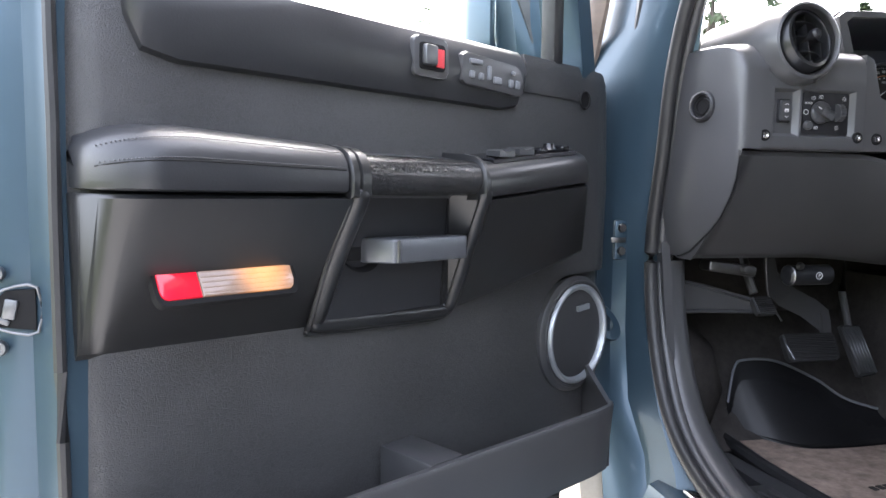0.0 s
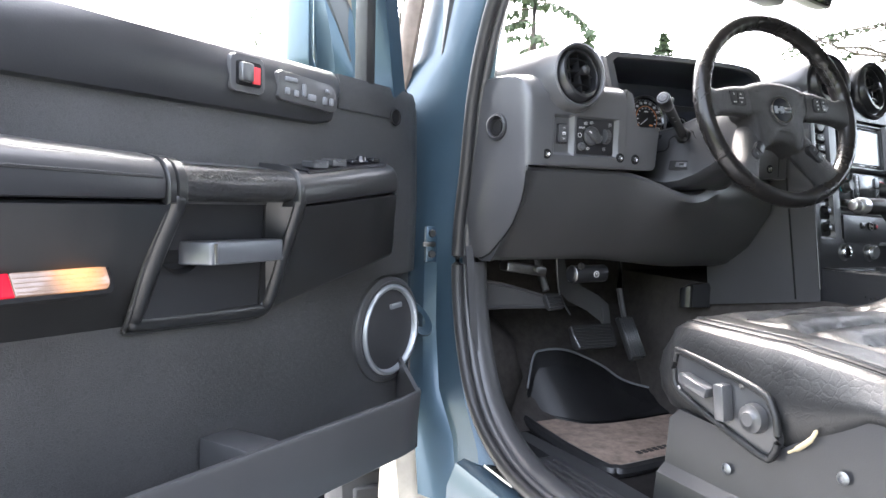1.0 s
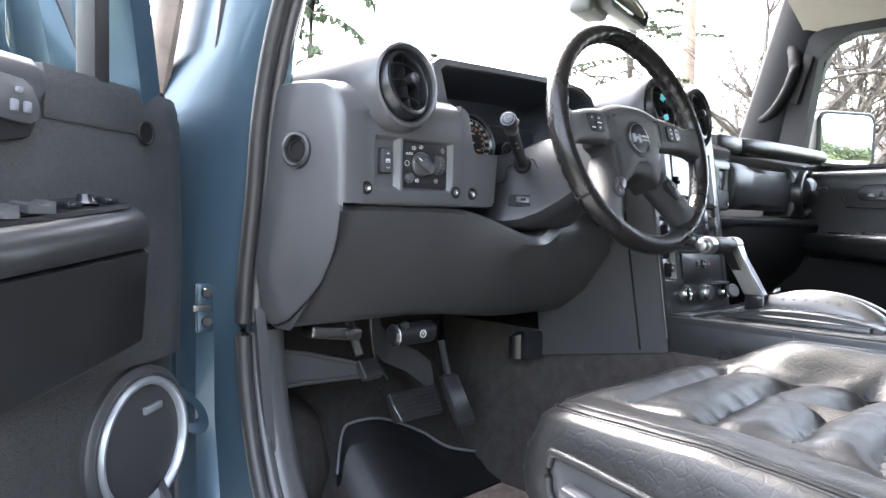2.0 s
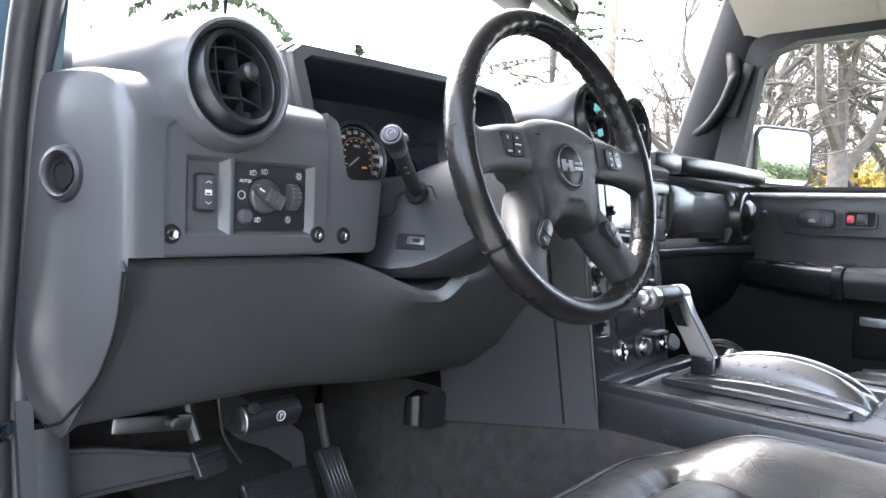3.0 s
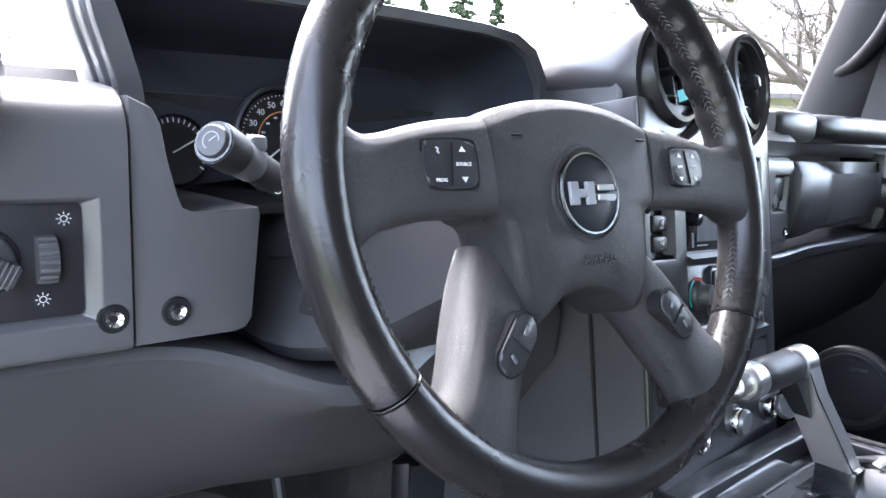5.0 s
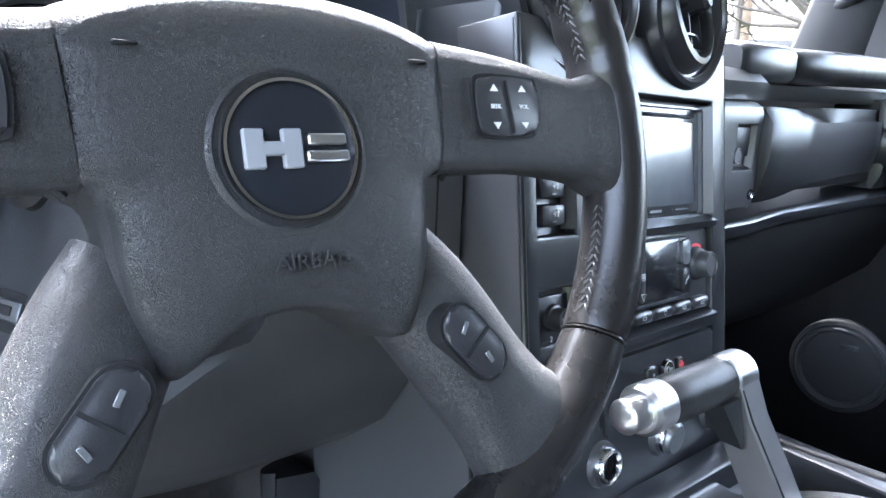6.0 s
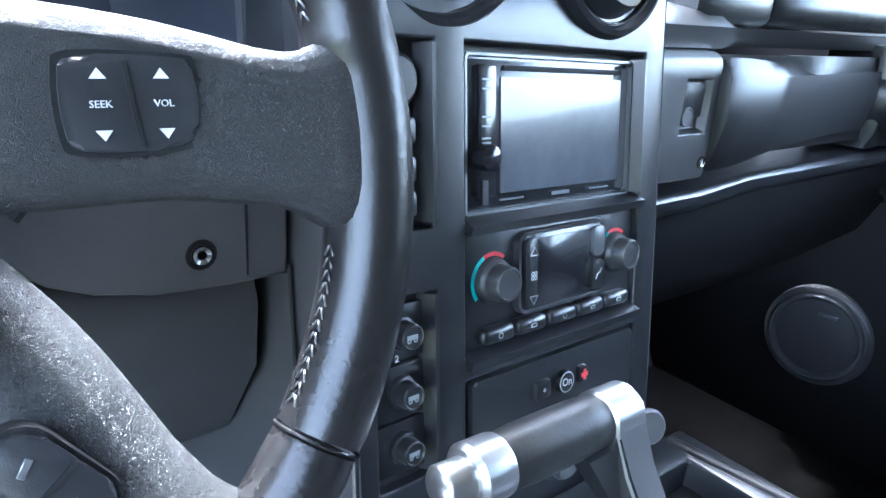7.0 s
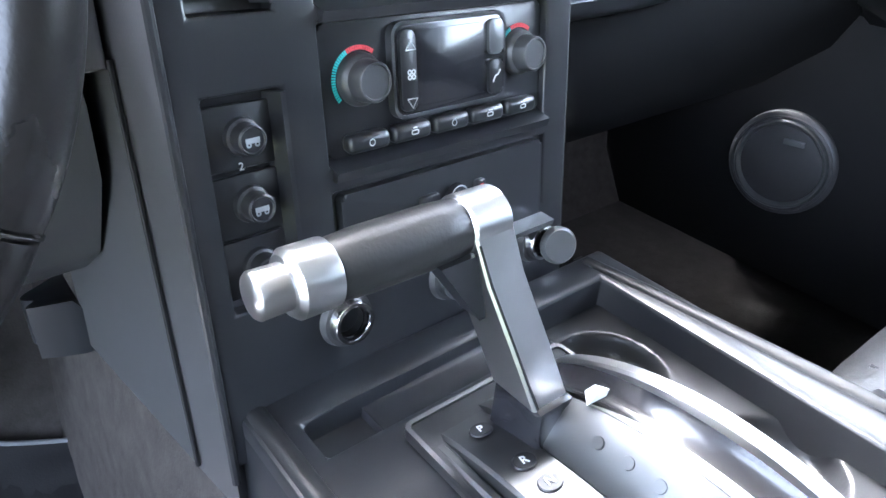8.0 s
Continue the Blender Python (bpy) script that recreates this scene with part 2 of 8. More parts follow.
def rbox(size, at=(0, 0, 0), r=0.003, seg=2, turn=None, bm=None, taper=None):
    """A box with rounded edges, centred at a place; taper narrows its top (x, y factors)."""
    b = bmesh.new()
    bmesh.ops.create_cube(b, size=1)
    for v in b.verts:
        v.co = Vector((v.co.x * size[0], v.co.y * size[1], v.co.z * size[2]))
        if taper and v.co.z > 0:
            v.co.x *= taper[0]
            v.co.y *= taper[1]
    r = min(r, 0.45 * min(size))
    if r > 0:
        bmesh.ops.bevel(b, geom=list(b.edges), offset=r, segments=seg, affect="EDGES", profile=0.5)
    m = Matrix.Translation(at) @ (turn if turn else Matrix())
    b.transform(m)
    return merge(bm, b)


def merge(bm, b):
    if bm is None:
        return b
    me = bpy.data.meshes.new("tmp")
    b.to_mesh(me)
    b.free()
    bm.from_mesh(me)
    bpy.data.meshes.remove(me)
    return bm


def lathe(profile, m=None, seg=40, bm=None, arc=360.0):
    """Turns (radius, height) pairs round z."""
    b = bmesh.new()
    full = arc >= 360
    n = seg if full else seg + 1
    rings = []
    for r, h in profile:
        if r < 1e-6:
            rings.append([b.verts.new((0, 0, h))] * n)
        else:
            rings.append([b.verts.new((r * math.cos(radians(arc) * i / seg), r * math.sin(radians(arc) * i / seg), h)) for i in range(n)])
    for a, c in zip(rings, rings[1:]):
        for i in range(seg):
            j = (i + 1) % n
            f = []
            for v in (a[i], a[j], c[j], c[i]):
                if v not in f:
                    f.append(v)
            if len(f) > 2:
                b.faces.new(f)
    if m is not None:
        b.transform(m)
    return merge(bm, b)


def prism(outline, depth, m=None, r=0.0, seg=2, bm=None):
    """A flat outline (x, z) given depth along y, front at y = 0, with rounded rims."""
    b = bmesh.new()
    front = [b.verts.new((x, 0, z)) for x, z in outline]
    back = [b.verts.new((x, depth, z)) for x, z in outline]
    f1 = b.faces.new(front)
    b.faces.new(back[::-1])
    n = len(outline)
    for i in range(n):
        b.faces.new((front[i], back[i], back[(i + 1) % n], front[(i + 1) % n]))
    if r > 0:
        bmesh.ops.bevel(b, geom=list(f1.edges), offset=r, segments=seg, affect="EDGES", profile=0.5)
    if m is not None:
        b.transform(m)
    return merge(bm, b)


def rrect(w, h, r, n=5, cx=0.0, cz=0.0):
    """A rounded rectangle's outline."""
    pts = []
    for qx, qz, a0 in ((1, 1, 0), (-1, 1, 90), (-1, -1, 180), (1, -1, 270)):
        for i in range(n + 1):
            a = radians(a0 + 90 * i / n)
            pts.append((cx + qx * (w / 2 - r) + r * math.cos(a), cz + qz * (h / 2 - r) + r * math.sin(a)))
    return pts


def frame_ring(outer, inner, depth, m=None, bm=None, r=0.0):
    """A frame between two outlines with equally many points, front at y = 0."""
    b = bmesh.new()
    n = len(outer)
    v = [[b.verts.new((x, y, z)) for x, z in line] for line, y in ((outer, 0), (inner, 0), (inner, depth), (outer, depth))]
    for k in range(4):
        a, c = v[k], v[(k + 1) % 4]
        for i in range(n):
            j = (i + 1) % n
            b.faces.new((a[i], a[j], c[j], c[i]))
    if m is not None:
        b.transform(m)
    return merge(bm, b)


def loft(sections, closed=True, caps=True, bm=None, m=None):
    """Skins rows of points that have equally many points each."""
    b = bmesh.new()
    rows = [[b.verts.new(p) for p in s] for s in sections]
    n = len(rows[0])
    for a, c in zip(rows, rows[1:]):
        for i in range(n if closed else n - 1):
            j = (i + 1) % n
            b.faces.new((a[i], a[j], c[j], c[i]))
    if caps and closed:
        b.faces.new(rows[0][::-1])
        b.faces.new(rows[-1])
    if m is not None:
        b.transform(m)
    return merge(bm, b)


def smooth_path(points, n=8, closed=False):
    """Catmull-Rom through points."""
    pts = [Vector(p) for p in points]
    out = []
    k = len(pts)
    for i in range(k if closed else k - 1):
        if closed:
            p0, p1, p2, p3 = (pts[(i + d) % k] for d in (-1, 0, 1, 2))
        else:
            p0, p1, p2, p3 = pts[max(i - 1, 0)], pts[i], pts[i + 1], pts[min(i + 2, k - 1)]
        for j in range(n):
            t = j / n
            out.append(0.5 * (2 * p1 + (p2 - p0) * t + (2 * p0 - 5 * p1 + 4 * p2 - p3) * t * t + (3 * p1 - p0 - 3 * p2 + p3) * t ** 3))
    if not closed:
        out.append(pts[-1])
    return out


def tube(points, radius, seg=12, bm=None, closed=False, squash=(1, 1), up=(0, 0, 1), m=None):
    """A tube along points; radius a number or one for each point."""
    b = bmesh.new()
    pts = [Vector(p) for p in points]
    k = len(pts)
    rings = []
    for i, p in enumerate(pts):
        a = pts[(i - 1) % k] if closed or i else p
        c = pts[(i + 1) % k] if closed or i < k - 1 else p
        d = (c - a).normalized()
        side = d.cross(Vector(up))
        if side.length < 1e-3:
            side = d.cross(Vector((0, 1, 0)))
        side.normalize()
        top = side.cross(d)
        r = radius[i] if isinstance(radius, (list, tuple)) else radius
        rings.append([b.verts.new(p + r * (squash[0] * side * math.cos(2 * math.pi * j / seg) + squash[1] * top * math.sin(2 * math.pi * j / seg))) for j in range(seg)])
    for i in range(k if closed else k - 1):
        a, c = rings[i], rings[(i + 1) % k]
        for j in range(seg):
            b.faces.new((a[j], a[(j + 1) % seg], c[(j + 1) % seg], c[j]))
    if not closed:
        b.faces.new(rings[0][::-1])
        b.faces.new(rings[-1])
    if m is not None:
        b.transform(m)
    return merge(bm, b)


def words(text, size, m, parent, material=None, name="lettering", depth=0.0003):
    """Built-in lettering as a thin mesh; reads along x, stands along z, faces -y."""
    cu = bpy.data.curves.new("t", "FONT")
    cu.body, cu.size, cu.extrude, cu.align_x, cu.align_y = text, size, depth, "CENTER", "CENTER"
    cu.resolution_u = 2
    tmp = bpy.data.objects.new("t", cu)
    me = bpy.data.meshes.new_from_object(tmp)
    bpy.data.objects.remove(tmp)
    bpy.data.curves.remove(cu)
    me.transform(m @ pose(0, 0, 0, 90))
    me.materials.append(material or M_WHITE)
    ob = new(name, me)
    ob.parent = parent
    return ob


def facing(m):
    """Turns a lathe (round z) so that it points to -y, at the pose m."""
    return m @ pose(0, 0, 0, 90)


def screw(parent, at, r=0.006):
    s = part("screw", lathe([(0, 0.0005), (r * 0.45, 0.0005), (r * 0.5, 0.002), (r * 0.9, 0.003), (r, 0.0015), (r, -0.004)], facing(pose(*at)), 14), M_CHROME, parent, "bright socket-head screw")
    part("recess", lathe([(r * 1.02, 0.0006), (r * 1.5, 0.0012), (r * 1.7, -0.001)], facing(pose(*at)), 16), M_DARK, s)
    return s


# ---- ground and surroundings ----
def plane_sheet(x0, x1, y0, y1, z, n=2):
    b = bmesh.new()
    vs = [[b.verts.new((x0 + (x1 - x0) * i / n, y0 + (y1 - y0) * j / n, z)) for j in range(n + 1)] for i in range(n + 1)]
    for i in range(n):
        for j in range(n):
            b.faces.new((vs[i][j], vs[i + 1][j], vs[i + 1][j + 1], vs[i][j + 1]))
    return b


tagged(obj("ground", plane_sheet(-900, 900, -900, 900, 0), M_GRASS), "short dull green lawn stretching to the horizon", "ground", kind="structure")
tagged(obj("driveway", rbox((9, 22, 0.02), (0.5, 1, 0.004), 0.004), M_ASPHALT), "pale concrete driveway under the car", "driveway", kind="structure")


# ---- car body: hinge pillar, sill, seal, roof, glass ----
body = thing("car_body", pose(0, 0, 0), "slate blue off-road car body with the driver's door opening", "car body", kind="structure")

# hinge pillar: plan sections at rising heights, (x, y) from the outer gap to the seal flange
PILLAR = [  # z, outer gap, bright face, step, seal flange
    (0.62, (-0.985, 1.27), (-0.965, 1.23), (-0.925, 1.20), (-0.905, 1.12), (-0.86, 1.10)),
    (0.74, (-0.975, 1.32), (-0.955, 1.275), (-0.915, 1.25), (-0.902, 1.16), (-0.87, 1.14)),
    (0.83, (-0.965, 1.375), (-0.950, 1.335), (-0.918, 1.32), (-0.902, 1.225), (-0.87, 1.20)),
    (0.97, (-0.965, 1.385), (-0.950, 1.345), (-0.922, 1.335), (-0.905, 1.29), (-0.87, 1.26)),
    (1.15, (-0.965, 1.385), (-0.948, 1.345), (-0.924, 1.335), (-0.908, 1.305), (-0.87, 1.28)),
    (1.32, (-0.965, 1.37), (-0.945, 1.325), (-0.925, 1.31), (-0.910, 1.265), (-0.87, 1.24)),
    (1.40, (-0.985, 1.41), (-0.955, 1.345), (-0.93, 1.30), (-0.912, 1.25), (-0.87, 1.22)),
    (1.47, (-1.00, 1.46), (-0.965, 1.36), (-0.935, 1.29), (-0.914, 1.235), (-0.87, 1.20)),
    (1.56, (-0.95, 1.44), (-0.94, 1.34), (-0.925, 1.27), (-0.910, 1.21), (-0.87, 1.18)),
    (1.75, (-0.93, 1.35), (-0.925, 1.27), (-0.915, 1.20), (-0.900, 1.13), (-0.86, 1.10)),
    (2.02, (-0.90, 1.20), (-0.90, 1.14), (-0.89, 1.08), (-0.88, 1.00), (-0.84, 0.97)),
]
part("hinge_pillar", loft([[(p[0], p[1], z) for p in (*ps, (-0.85, ps[4][1] + 0.03), (-0.88, ps[0][1] + 0.02))] for z, *ps in PILLAR]), M_PAINT, body)
SEAL = smooth_path([(-0.885, 0.96, 2.03), (-0.895, 1.075, 1.75), (-0.905, 1.16, 1.6), (-0.905, 1.215, 1.47), (-0.903, 1.245, 1.32), (-0.90, 1.28, 1.15), (-0.90, 1.262, 0.99), (-0.90, 1.195, 0.84),
                    (-0.90, 1.09, 0.76), (-0.90, 0.94, 0.728), (-0.90, 0.60, 0.722), (-0.90, 0.0, 0.722)], 8)
part("door_seal", tube(SEAL, 0.013, 10), M_RUBBER, body, "black rubber weatherstrip bead")
part("seal_flange", tube([p + Vector((0.022, 0.002, 0)) for p in SEAL], 0.011, 10), M_PLASTIC, body)
INNER = [p + Vector((0.05, 0.012, 0.004)) for p in SEAL if p.z < 1.16]
part("kick_trim", tube(INNER, 0.02, 10, squash=(1.4, 0.8)), M_PLASTIC, body, "black plastic kick panel edge")
# hinge and wiring boot
hinge = part("door_hinge", rbox((0.028, 0.012, 0.080), (-0.938, 1.338, 1.15), 0.005), M_PAINT, body, "bolted painted hinge leaf")
for dz in (-0.022, 0.024):
    part("bolt", lathe([(0, 0.006), (0.007, 0.006), (0.009, 0.003), (0.009, 0)], facing(pose(-0.938, 1.332, 1.15 + dz)), 8), M_LATCH, hinge)
part("link", rbox((0.03, 0.006, 0.010), (-0.945, 1.330, 1.15), 0.002), M_LATCH, hinge)
part("wiring_boot", lathe([(0.016, 0.016), (0.03, 0.012), (0.034, 0.0), (0.034, -0.01)], pose(-0.965, 1.352, 0.985, 80, -40, 0) @ Matrix.Diagonal((0.8, 1.5, 1, 1)), 24), M_PAINT, body, "painted round wiring grommet cover")
# sill
part("sill_panel", loft([[(-0.905, y, 0.715), (-0.93, y, 0.705), (-0.95, y, 0.66), (-0.955, y, 0.55), (-0.86, y, 0.55), (-0.86, y, 0.71)] for y in (1.2, 0.6, 0.0, -0.6)]), M_PAINT, body, "slate blue sill below the door opening")
part("rocker_panel", loft([[(-0.985, y, 0.60), (-0.99, y, 0.48), (-0.90, y, 0.46), (-0.88, y, 0.60)] for y in (1.22, -0.6)]), M_PAINT, body)
plate = thing("sill_plate", pose(-0.80, 0.0, 0.715), "ribbed black scuff plate with a louvred silver badge", "scuff plate")
part("base", rbox((0.13, 2.1, 0.012), (0, 0.08, 0), 0.004), M_PLASTIC, plate)
for i in range(6):
    part("rib", rbox((0.008, 2.0, 0.006), (-0.045 + 0.018 * i, 0.1, 0.008), 0.002), M_PLASTIC, plate)
badge = thing("sill_badge", pose(-0.885, 1.06, 0.722, 0, 12, 0), "louvred silver badge on the door sill", "badge")
part("frame", rbox((0.055, 0.11, 0.006), (0, 0, 0), 0.002), M_ALU, badge)
for i in range(6):
    part("slot", rbox((0.038, 0.007, 0.002), (0, -0.04 + 0.016 * i, 0.004), 0.0008), M_DARK, badge)
part("bar_plate", rbox((0.035, 0.06, 0.004), (0.005, -0.10, 0), 0.002), M_ALU, badge)
# windscreen, upper pillars, roof
WS = 0.30  # run back of the screen for each metre of height


def ws_y(z):
    return 1.30 - WS * (z - 1.52)


part("windscreen_pillar", loft([[(-0.93, ws_y(z) + 0.10, z), (-0.935, ws_y(z) + 0.02, z), (-0.90, ws_y(z) - 0.02, z), (-0.84, ws_y(z) - 0.01, z), (-0.85, ws_y(z) + 0.06, z)] for z in (1.46, 1.7, 2.02)]), M_PLASTIC, body, "black inner trim of the windscreen pillar")
part("screen_edge_trim", tube([(-0.985, ws_y(1.46) + 0.13, 1.46), (-0.945, ws_y(2.0) + 0.13, 2.0)], 0.026, 10, squash=(0.6, 1.3)), M_TAN, body, "dusty brown windscreen edge moulding")
pr = [[(1.02, ws_y(z) + 0.06, z), (0.93, ws_y(z) + 0.045, z), (0.876, ws_y(z) + 0.032, z), (0.866, ws_y(z) + 0.02, z), (0.864, ws_y(z) - 0.03, z), (0.870, ws_y(z) - 0.08, z), (0.888, ws_y(z) - 0.12, z), (0.93, ws_y(z) - 0.145, z), (1.02, ws_y(z) - 0.12, z)] for z in (1.46, 1.56, 1.7, 1.85, 1.95, 2.03)]
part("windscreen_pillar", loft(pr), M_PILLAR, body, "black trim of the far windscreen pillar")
glass = part("windscreen", loft([[(-0.93, ws_y(1.44) + 0.03, 1.44), (0.93, ws_y(1.44) + 0.03, 1.44)], [(-0.88, ws_y(2.02) + 0.03, 2.02), (0.88, ws_y(2.02) + 0.03, 2.02)]], closed=False, caps=False), M_GLASS, body)
glass.visible_shadow = False
tagged(obj("ceiling", loft([[(x, y, z) for x, z in ((-0.92, 1.93), (-0.8, 1.95), (-0.4, 1.985), (0.4, 1.985), (0.74, 1.960), (0.85, 1.908), (0.885, 1.886), (0.99, 2.06), (-0.92, 2.06))] for y in (-1.6, 0.2, 1.0, 1.12)]), M_HEADLINER), "beige fabric car headliner", "headliner", kind="structure")
part("roof_skin", rbox((2.02, 2.9, 0.03), (0.04, -0.25, 2.085), 0.012), M_PAINT, body)
visor = thing("sun_visor", pose(0.42, 1.02, 1.975, 8, 0, 0), "beige padded sun visor folded up", "sun visor")
part("pad", rbox((0.44, 0.2, 0.022), (0, -0.06, -0.012), 0.01, 3), M_HEADLINER, visor)
part("pivot", tube([(-0.19, 0.045, -0.005), (0.2, 0.045, -0.005)], 0.006, 8), M_HEADLINER, visor)
# plain closing walls behind the seats and beside the passenger, with tinted rear side glass
for nm, sz, at in (("wall_rear", (1.98, 0.04, 1.36), (0.06, -1.6, 1.32)), ("wall_left", (0.05, 1.55, 0.83), (-0.90, -0.82, 1.06)), ("wall_right", (0.05, 3.24, 0.83), (1.055, 0.01, 1.06))):
    tagged(obj(nm, rbox(sz, at, 0.01), M_PLASTIC), "plain dark trim closing the cabin", "trim", kind="structure")
for x, y in ((-0.90, -0.05), (-0.90, -1.55), (1.02, -0.05), (1.02, -1.55)):
    part("roof_post", rbox((0.06, 0.12, 0.62), (x, y, 1.74), 0.02), M_PLASTIC, body)
for x in (-0.91, 1.03):
    part("rear_side_pane", rbox((0.005, 1.4, 0.52), (x, -0.8, 1.73), 0.001, 1), M_TINT, body, "dark privacy glass")
# floor, tunnel, firewall
tagged(obj("floor", rbox((1.96, 3.2, 0.04), (0.09, 0.0, 0.665), 0.01), M_FLOOR), "carpeted car floor, darkened to paint footwell shade", "floor", kind="structure")
part("firewall", loft([[(-0.9, 1.50, 0.66), (1.06, 1.50, 0.66)], [(-0.9, 1.58, 0.80), (1.06, 1.58, 0.80)], [(-0.9, 1.62, 1.1), (1.06, 1.62, 1.1)], [(-0.9, 1.62, 1.5), (1.06, 1.62, 1.5)]], closed=False, caps=False), M_CARPET, body, "dark carpeted bulkhead")
part("tunnel", loft([[(-0.25, y, 0.68), (-0.205, y, 0.95), (-0.18, y, 1.05), (0.18, y, 1.05), (0.205, y, 0.95), (0.25, y, 0.68)] for y in (1.62, 1.3, 1.0, 0.4, -1.5)]), M_CARPET, body, "dark carpeted transmission tunnel")
part("footwell_side", loft([[(-0.875, 1.62, 0.66), (-0.875, 1.2, 0.66), (-0.86, 1.2, 0.66), (-0.86, 1.62, 0.66)], [(-0.885, 1.62, 1.15), (-0.885, 1.27, 1.15), (-0.868, 1.27, 1.15), (-0.868, 1.62, 1.15)]]), M_PLASTIC, body)
part("cowl", rbox((1.86, 0.3, 0.06), (0, 1.46, 1.43), 0.02), M_DARK, body)

# ---- driver's door, swung open ----
DOOR = pose(-1.691, 0.776, 0, 0, 0, 34)
door = thing("door_1", DOOR, "open driver's door with black vinyl trim and slate blue frame", "car door", kind="structure")
plan = [(-0.086, 0.035), (-0.088, 0.085), (-0.094, 0.10), (-0.118, 0.112), (-0.128, 0.13), (-0.128, 0.18), (-0.11, 0.20), (0.93, 0.20), (0.92, 0.12), (0.875, 0.09), (0.86, 0.045)]
part("door_shell", loft([[(u, y, z) for u, y in plan] for z in (0.79, 0.83, 1.0, 1.25, 1.45)]), M_PAINT, door, "slate blue painted steel")
LATCH = pose(-0.103, 0.1025, 1.12, 0, 0, -26)
latch = part("door_latch", tube(smooth_path([(0.016, -0.007, 0.022), (-0.012, -0.007, 0.021), (-0.021, -0.007, 0.012), (-0.030, -0.006, 0.010), (-0.034, -0.005, 0.003), (-0.034, -0.005, -0.006), (-0.028, -0.006, -0.011), (-0.016, -0.007, -0.019), (0.016, -0.007, -0.023)], 3, True), 0.0015, 8, closed=True, m=LATCH), M_GUN, door, "bright steel door latch")
part("latch_plate", prism([(0.014, 0.020), (-0.012, 0.019), (-0.020, 0.011), (-0.031, 0.008), (-0.031, -0.008), (-0.016, -0.017), (0.014, -0.021)], 0.010, LATCH @ pose(0, -0.0058, 0)), M_DARK, latch)
part("latch_claw", rbox((0.012, 0.004, 0.020), (-0.008, -0.0075, 0.001), 0.002, 2, turn=pose(0, 0, 0, 0, 12, 0)), M_GUN, latch).matrix_local = LATCH
part("latch_claw", rbox((0.020, 0.004, 0.006), (-0.018, -0.0072, -0.009), 0.002, 2, turn=pose(0, 0, 0, 0, 24, 0)), M_GUN, latch).matrix_local = LATCH
for dz in (0.036, -0.038):
    part("bolt", lathe([(0.0, 0.003), (0.0030, 0.0032), (0.0036, 0.0062), (0.0068, 0.0062), (0.0082, 0.0040), (0.0086, 0.0)], LATCH @ facing(pose(-0.020, -0.002, dz)), 20), M_GUN, latch)
part("edge_seal", tube(smooth_path([(-0.088, 0.03, 0.80), (-0.09, 0.03, 1.0), (-0.09, 0.03, 1.3), (-0.09, 0.03, 1.6), (-0.09, 0.04, 1.95)], 4), 0.006, 8), M_RUBBER, door)


def shade_z(u):
    return 1.077 - 0.008 * (u + 0.07) / 0.47 if u < 0.42 else 1.069 + 0.075 * (u - 0.42) / 0.22


def wrap(u):
    """How far the trim falls back at its rear and front edges."""
    return 0.026 * max(0, (-0.050 - u) / 0.03) ** 2 + 0.02 * max(0, (u - 0.80) / 0.06) ** 2


US = [-0.082, -0.076, -0.068, -0.06, -0.05, 0.0, 0.1, 0.25, 0.4, 0.55, 0.7, 0.80, 0.83, 0.86]
LOW = 0.030
part("lower_panel", loft([[(u, wrap(u) + LOW, 0.80), (u, wrap(u) + LOW - 0.004, 0.92), (u, wrap(u) + LOW, shade_z(min(u, 0.6)) + 0.03), (u, 0.065, shade_z(min(u, 0.6)) + 0.03), (u, 0.065, 0.80)] for u in US]), M_VINYL, door, "black grained vinyl lower door panel")
part("upper_panel", loft([[(u, wrap(u) + 0.016, 1.10), (u, wrap(u) + 0.012, 1.25), (u, wrap(u) + 0.016, 1.385), (u, wrap(u) + 0.018, 1.43), (u, wrap(u) + 0.026, 1.45), (u, 0.07, 1.453), (u, 0.07, 1.10)] for u in US]), M_VINYL, door, "black grained vinyl upper door panel")
part("rear_panel", loft([[(u, wrap(u) + 0.014, 1.43), (u, wrap(u) + 0.02, 1.9), (u, 0.07, 1.9), (u, 0.07, 1.43)] for u in (-0.084, -0.076, -0.068, -0.06, -0.04, -0.03)]), M_VINYL, door)
# blue-black padded roll under the window
ROLL = []
for u, a in ((-0.034, 0.0), (-0.030, 0.5), (-0.016, 0.9), (0.02, 1.0), (0.2, 1.0), (0.4, 1.0), (0.52, 1.0), (0.556, 0.9), (0.573, 0.5), (0.577, 0.0)):
    zb = 1.396 - 0.03 * a - 0.003 * u + (0.045 * (1 - a) if u > 0.3 else 0.05 * (1 - a))
    zt = 1.452 + 0.012 * min(1, max(0, 0.6 - u))
    ROLL.append([(u, 0.018, zb), (u, -0.006 * a + 0.012, zb + 0.004), (u, -0.016 * a + 0.010, (zb + zt) / 2), (u, -0.008 * a + 0.014, zt - 0.004), (u, 0.024, zt + 0.008), (u, 0.055, zt + 0.008), (u, 0.055, zb)])
part("window_roll", loft(ROLL), M_UPPER, door, "smooth blue-black padded roll below the window")
part("front_roll", loft([[(u, 0.014 + w, 1.40), (u, 0.010 + w, 1.44), (u, 0.016 + w, 1.458), (u, 0.06, 1.460), (u, 0.06, 1.40)] for u, w in ((0.582, 0), (0.68, 0), (0.78, 0.002), (0.82, 0.008), (0.845, 0.02))]), M_VINYL, door)


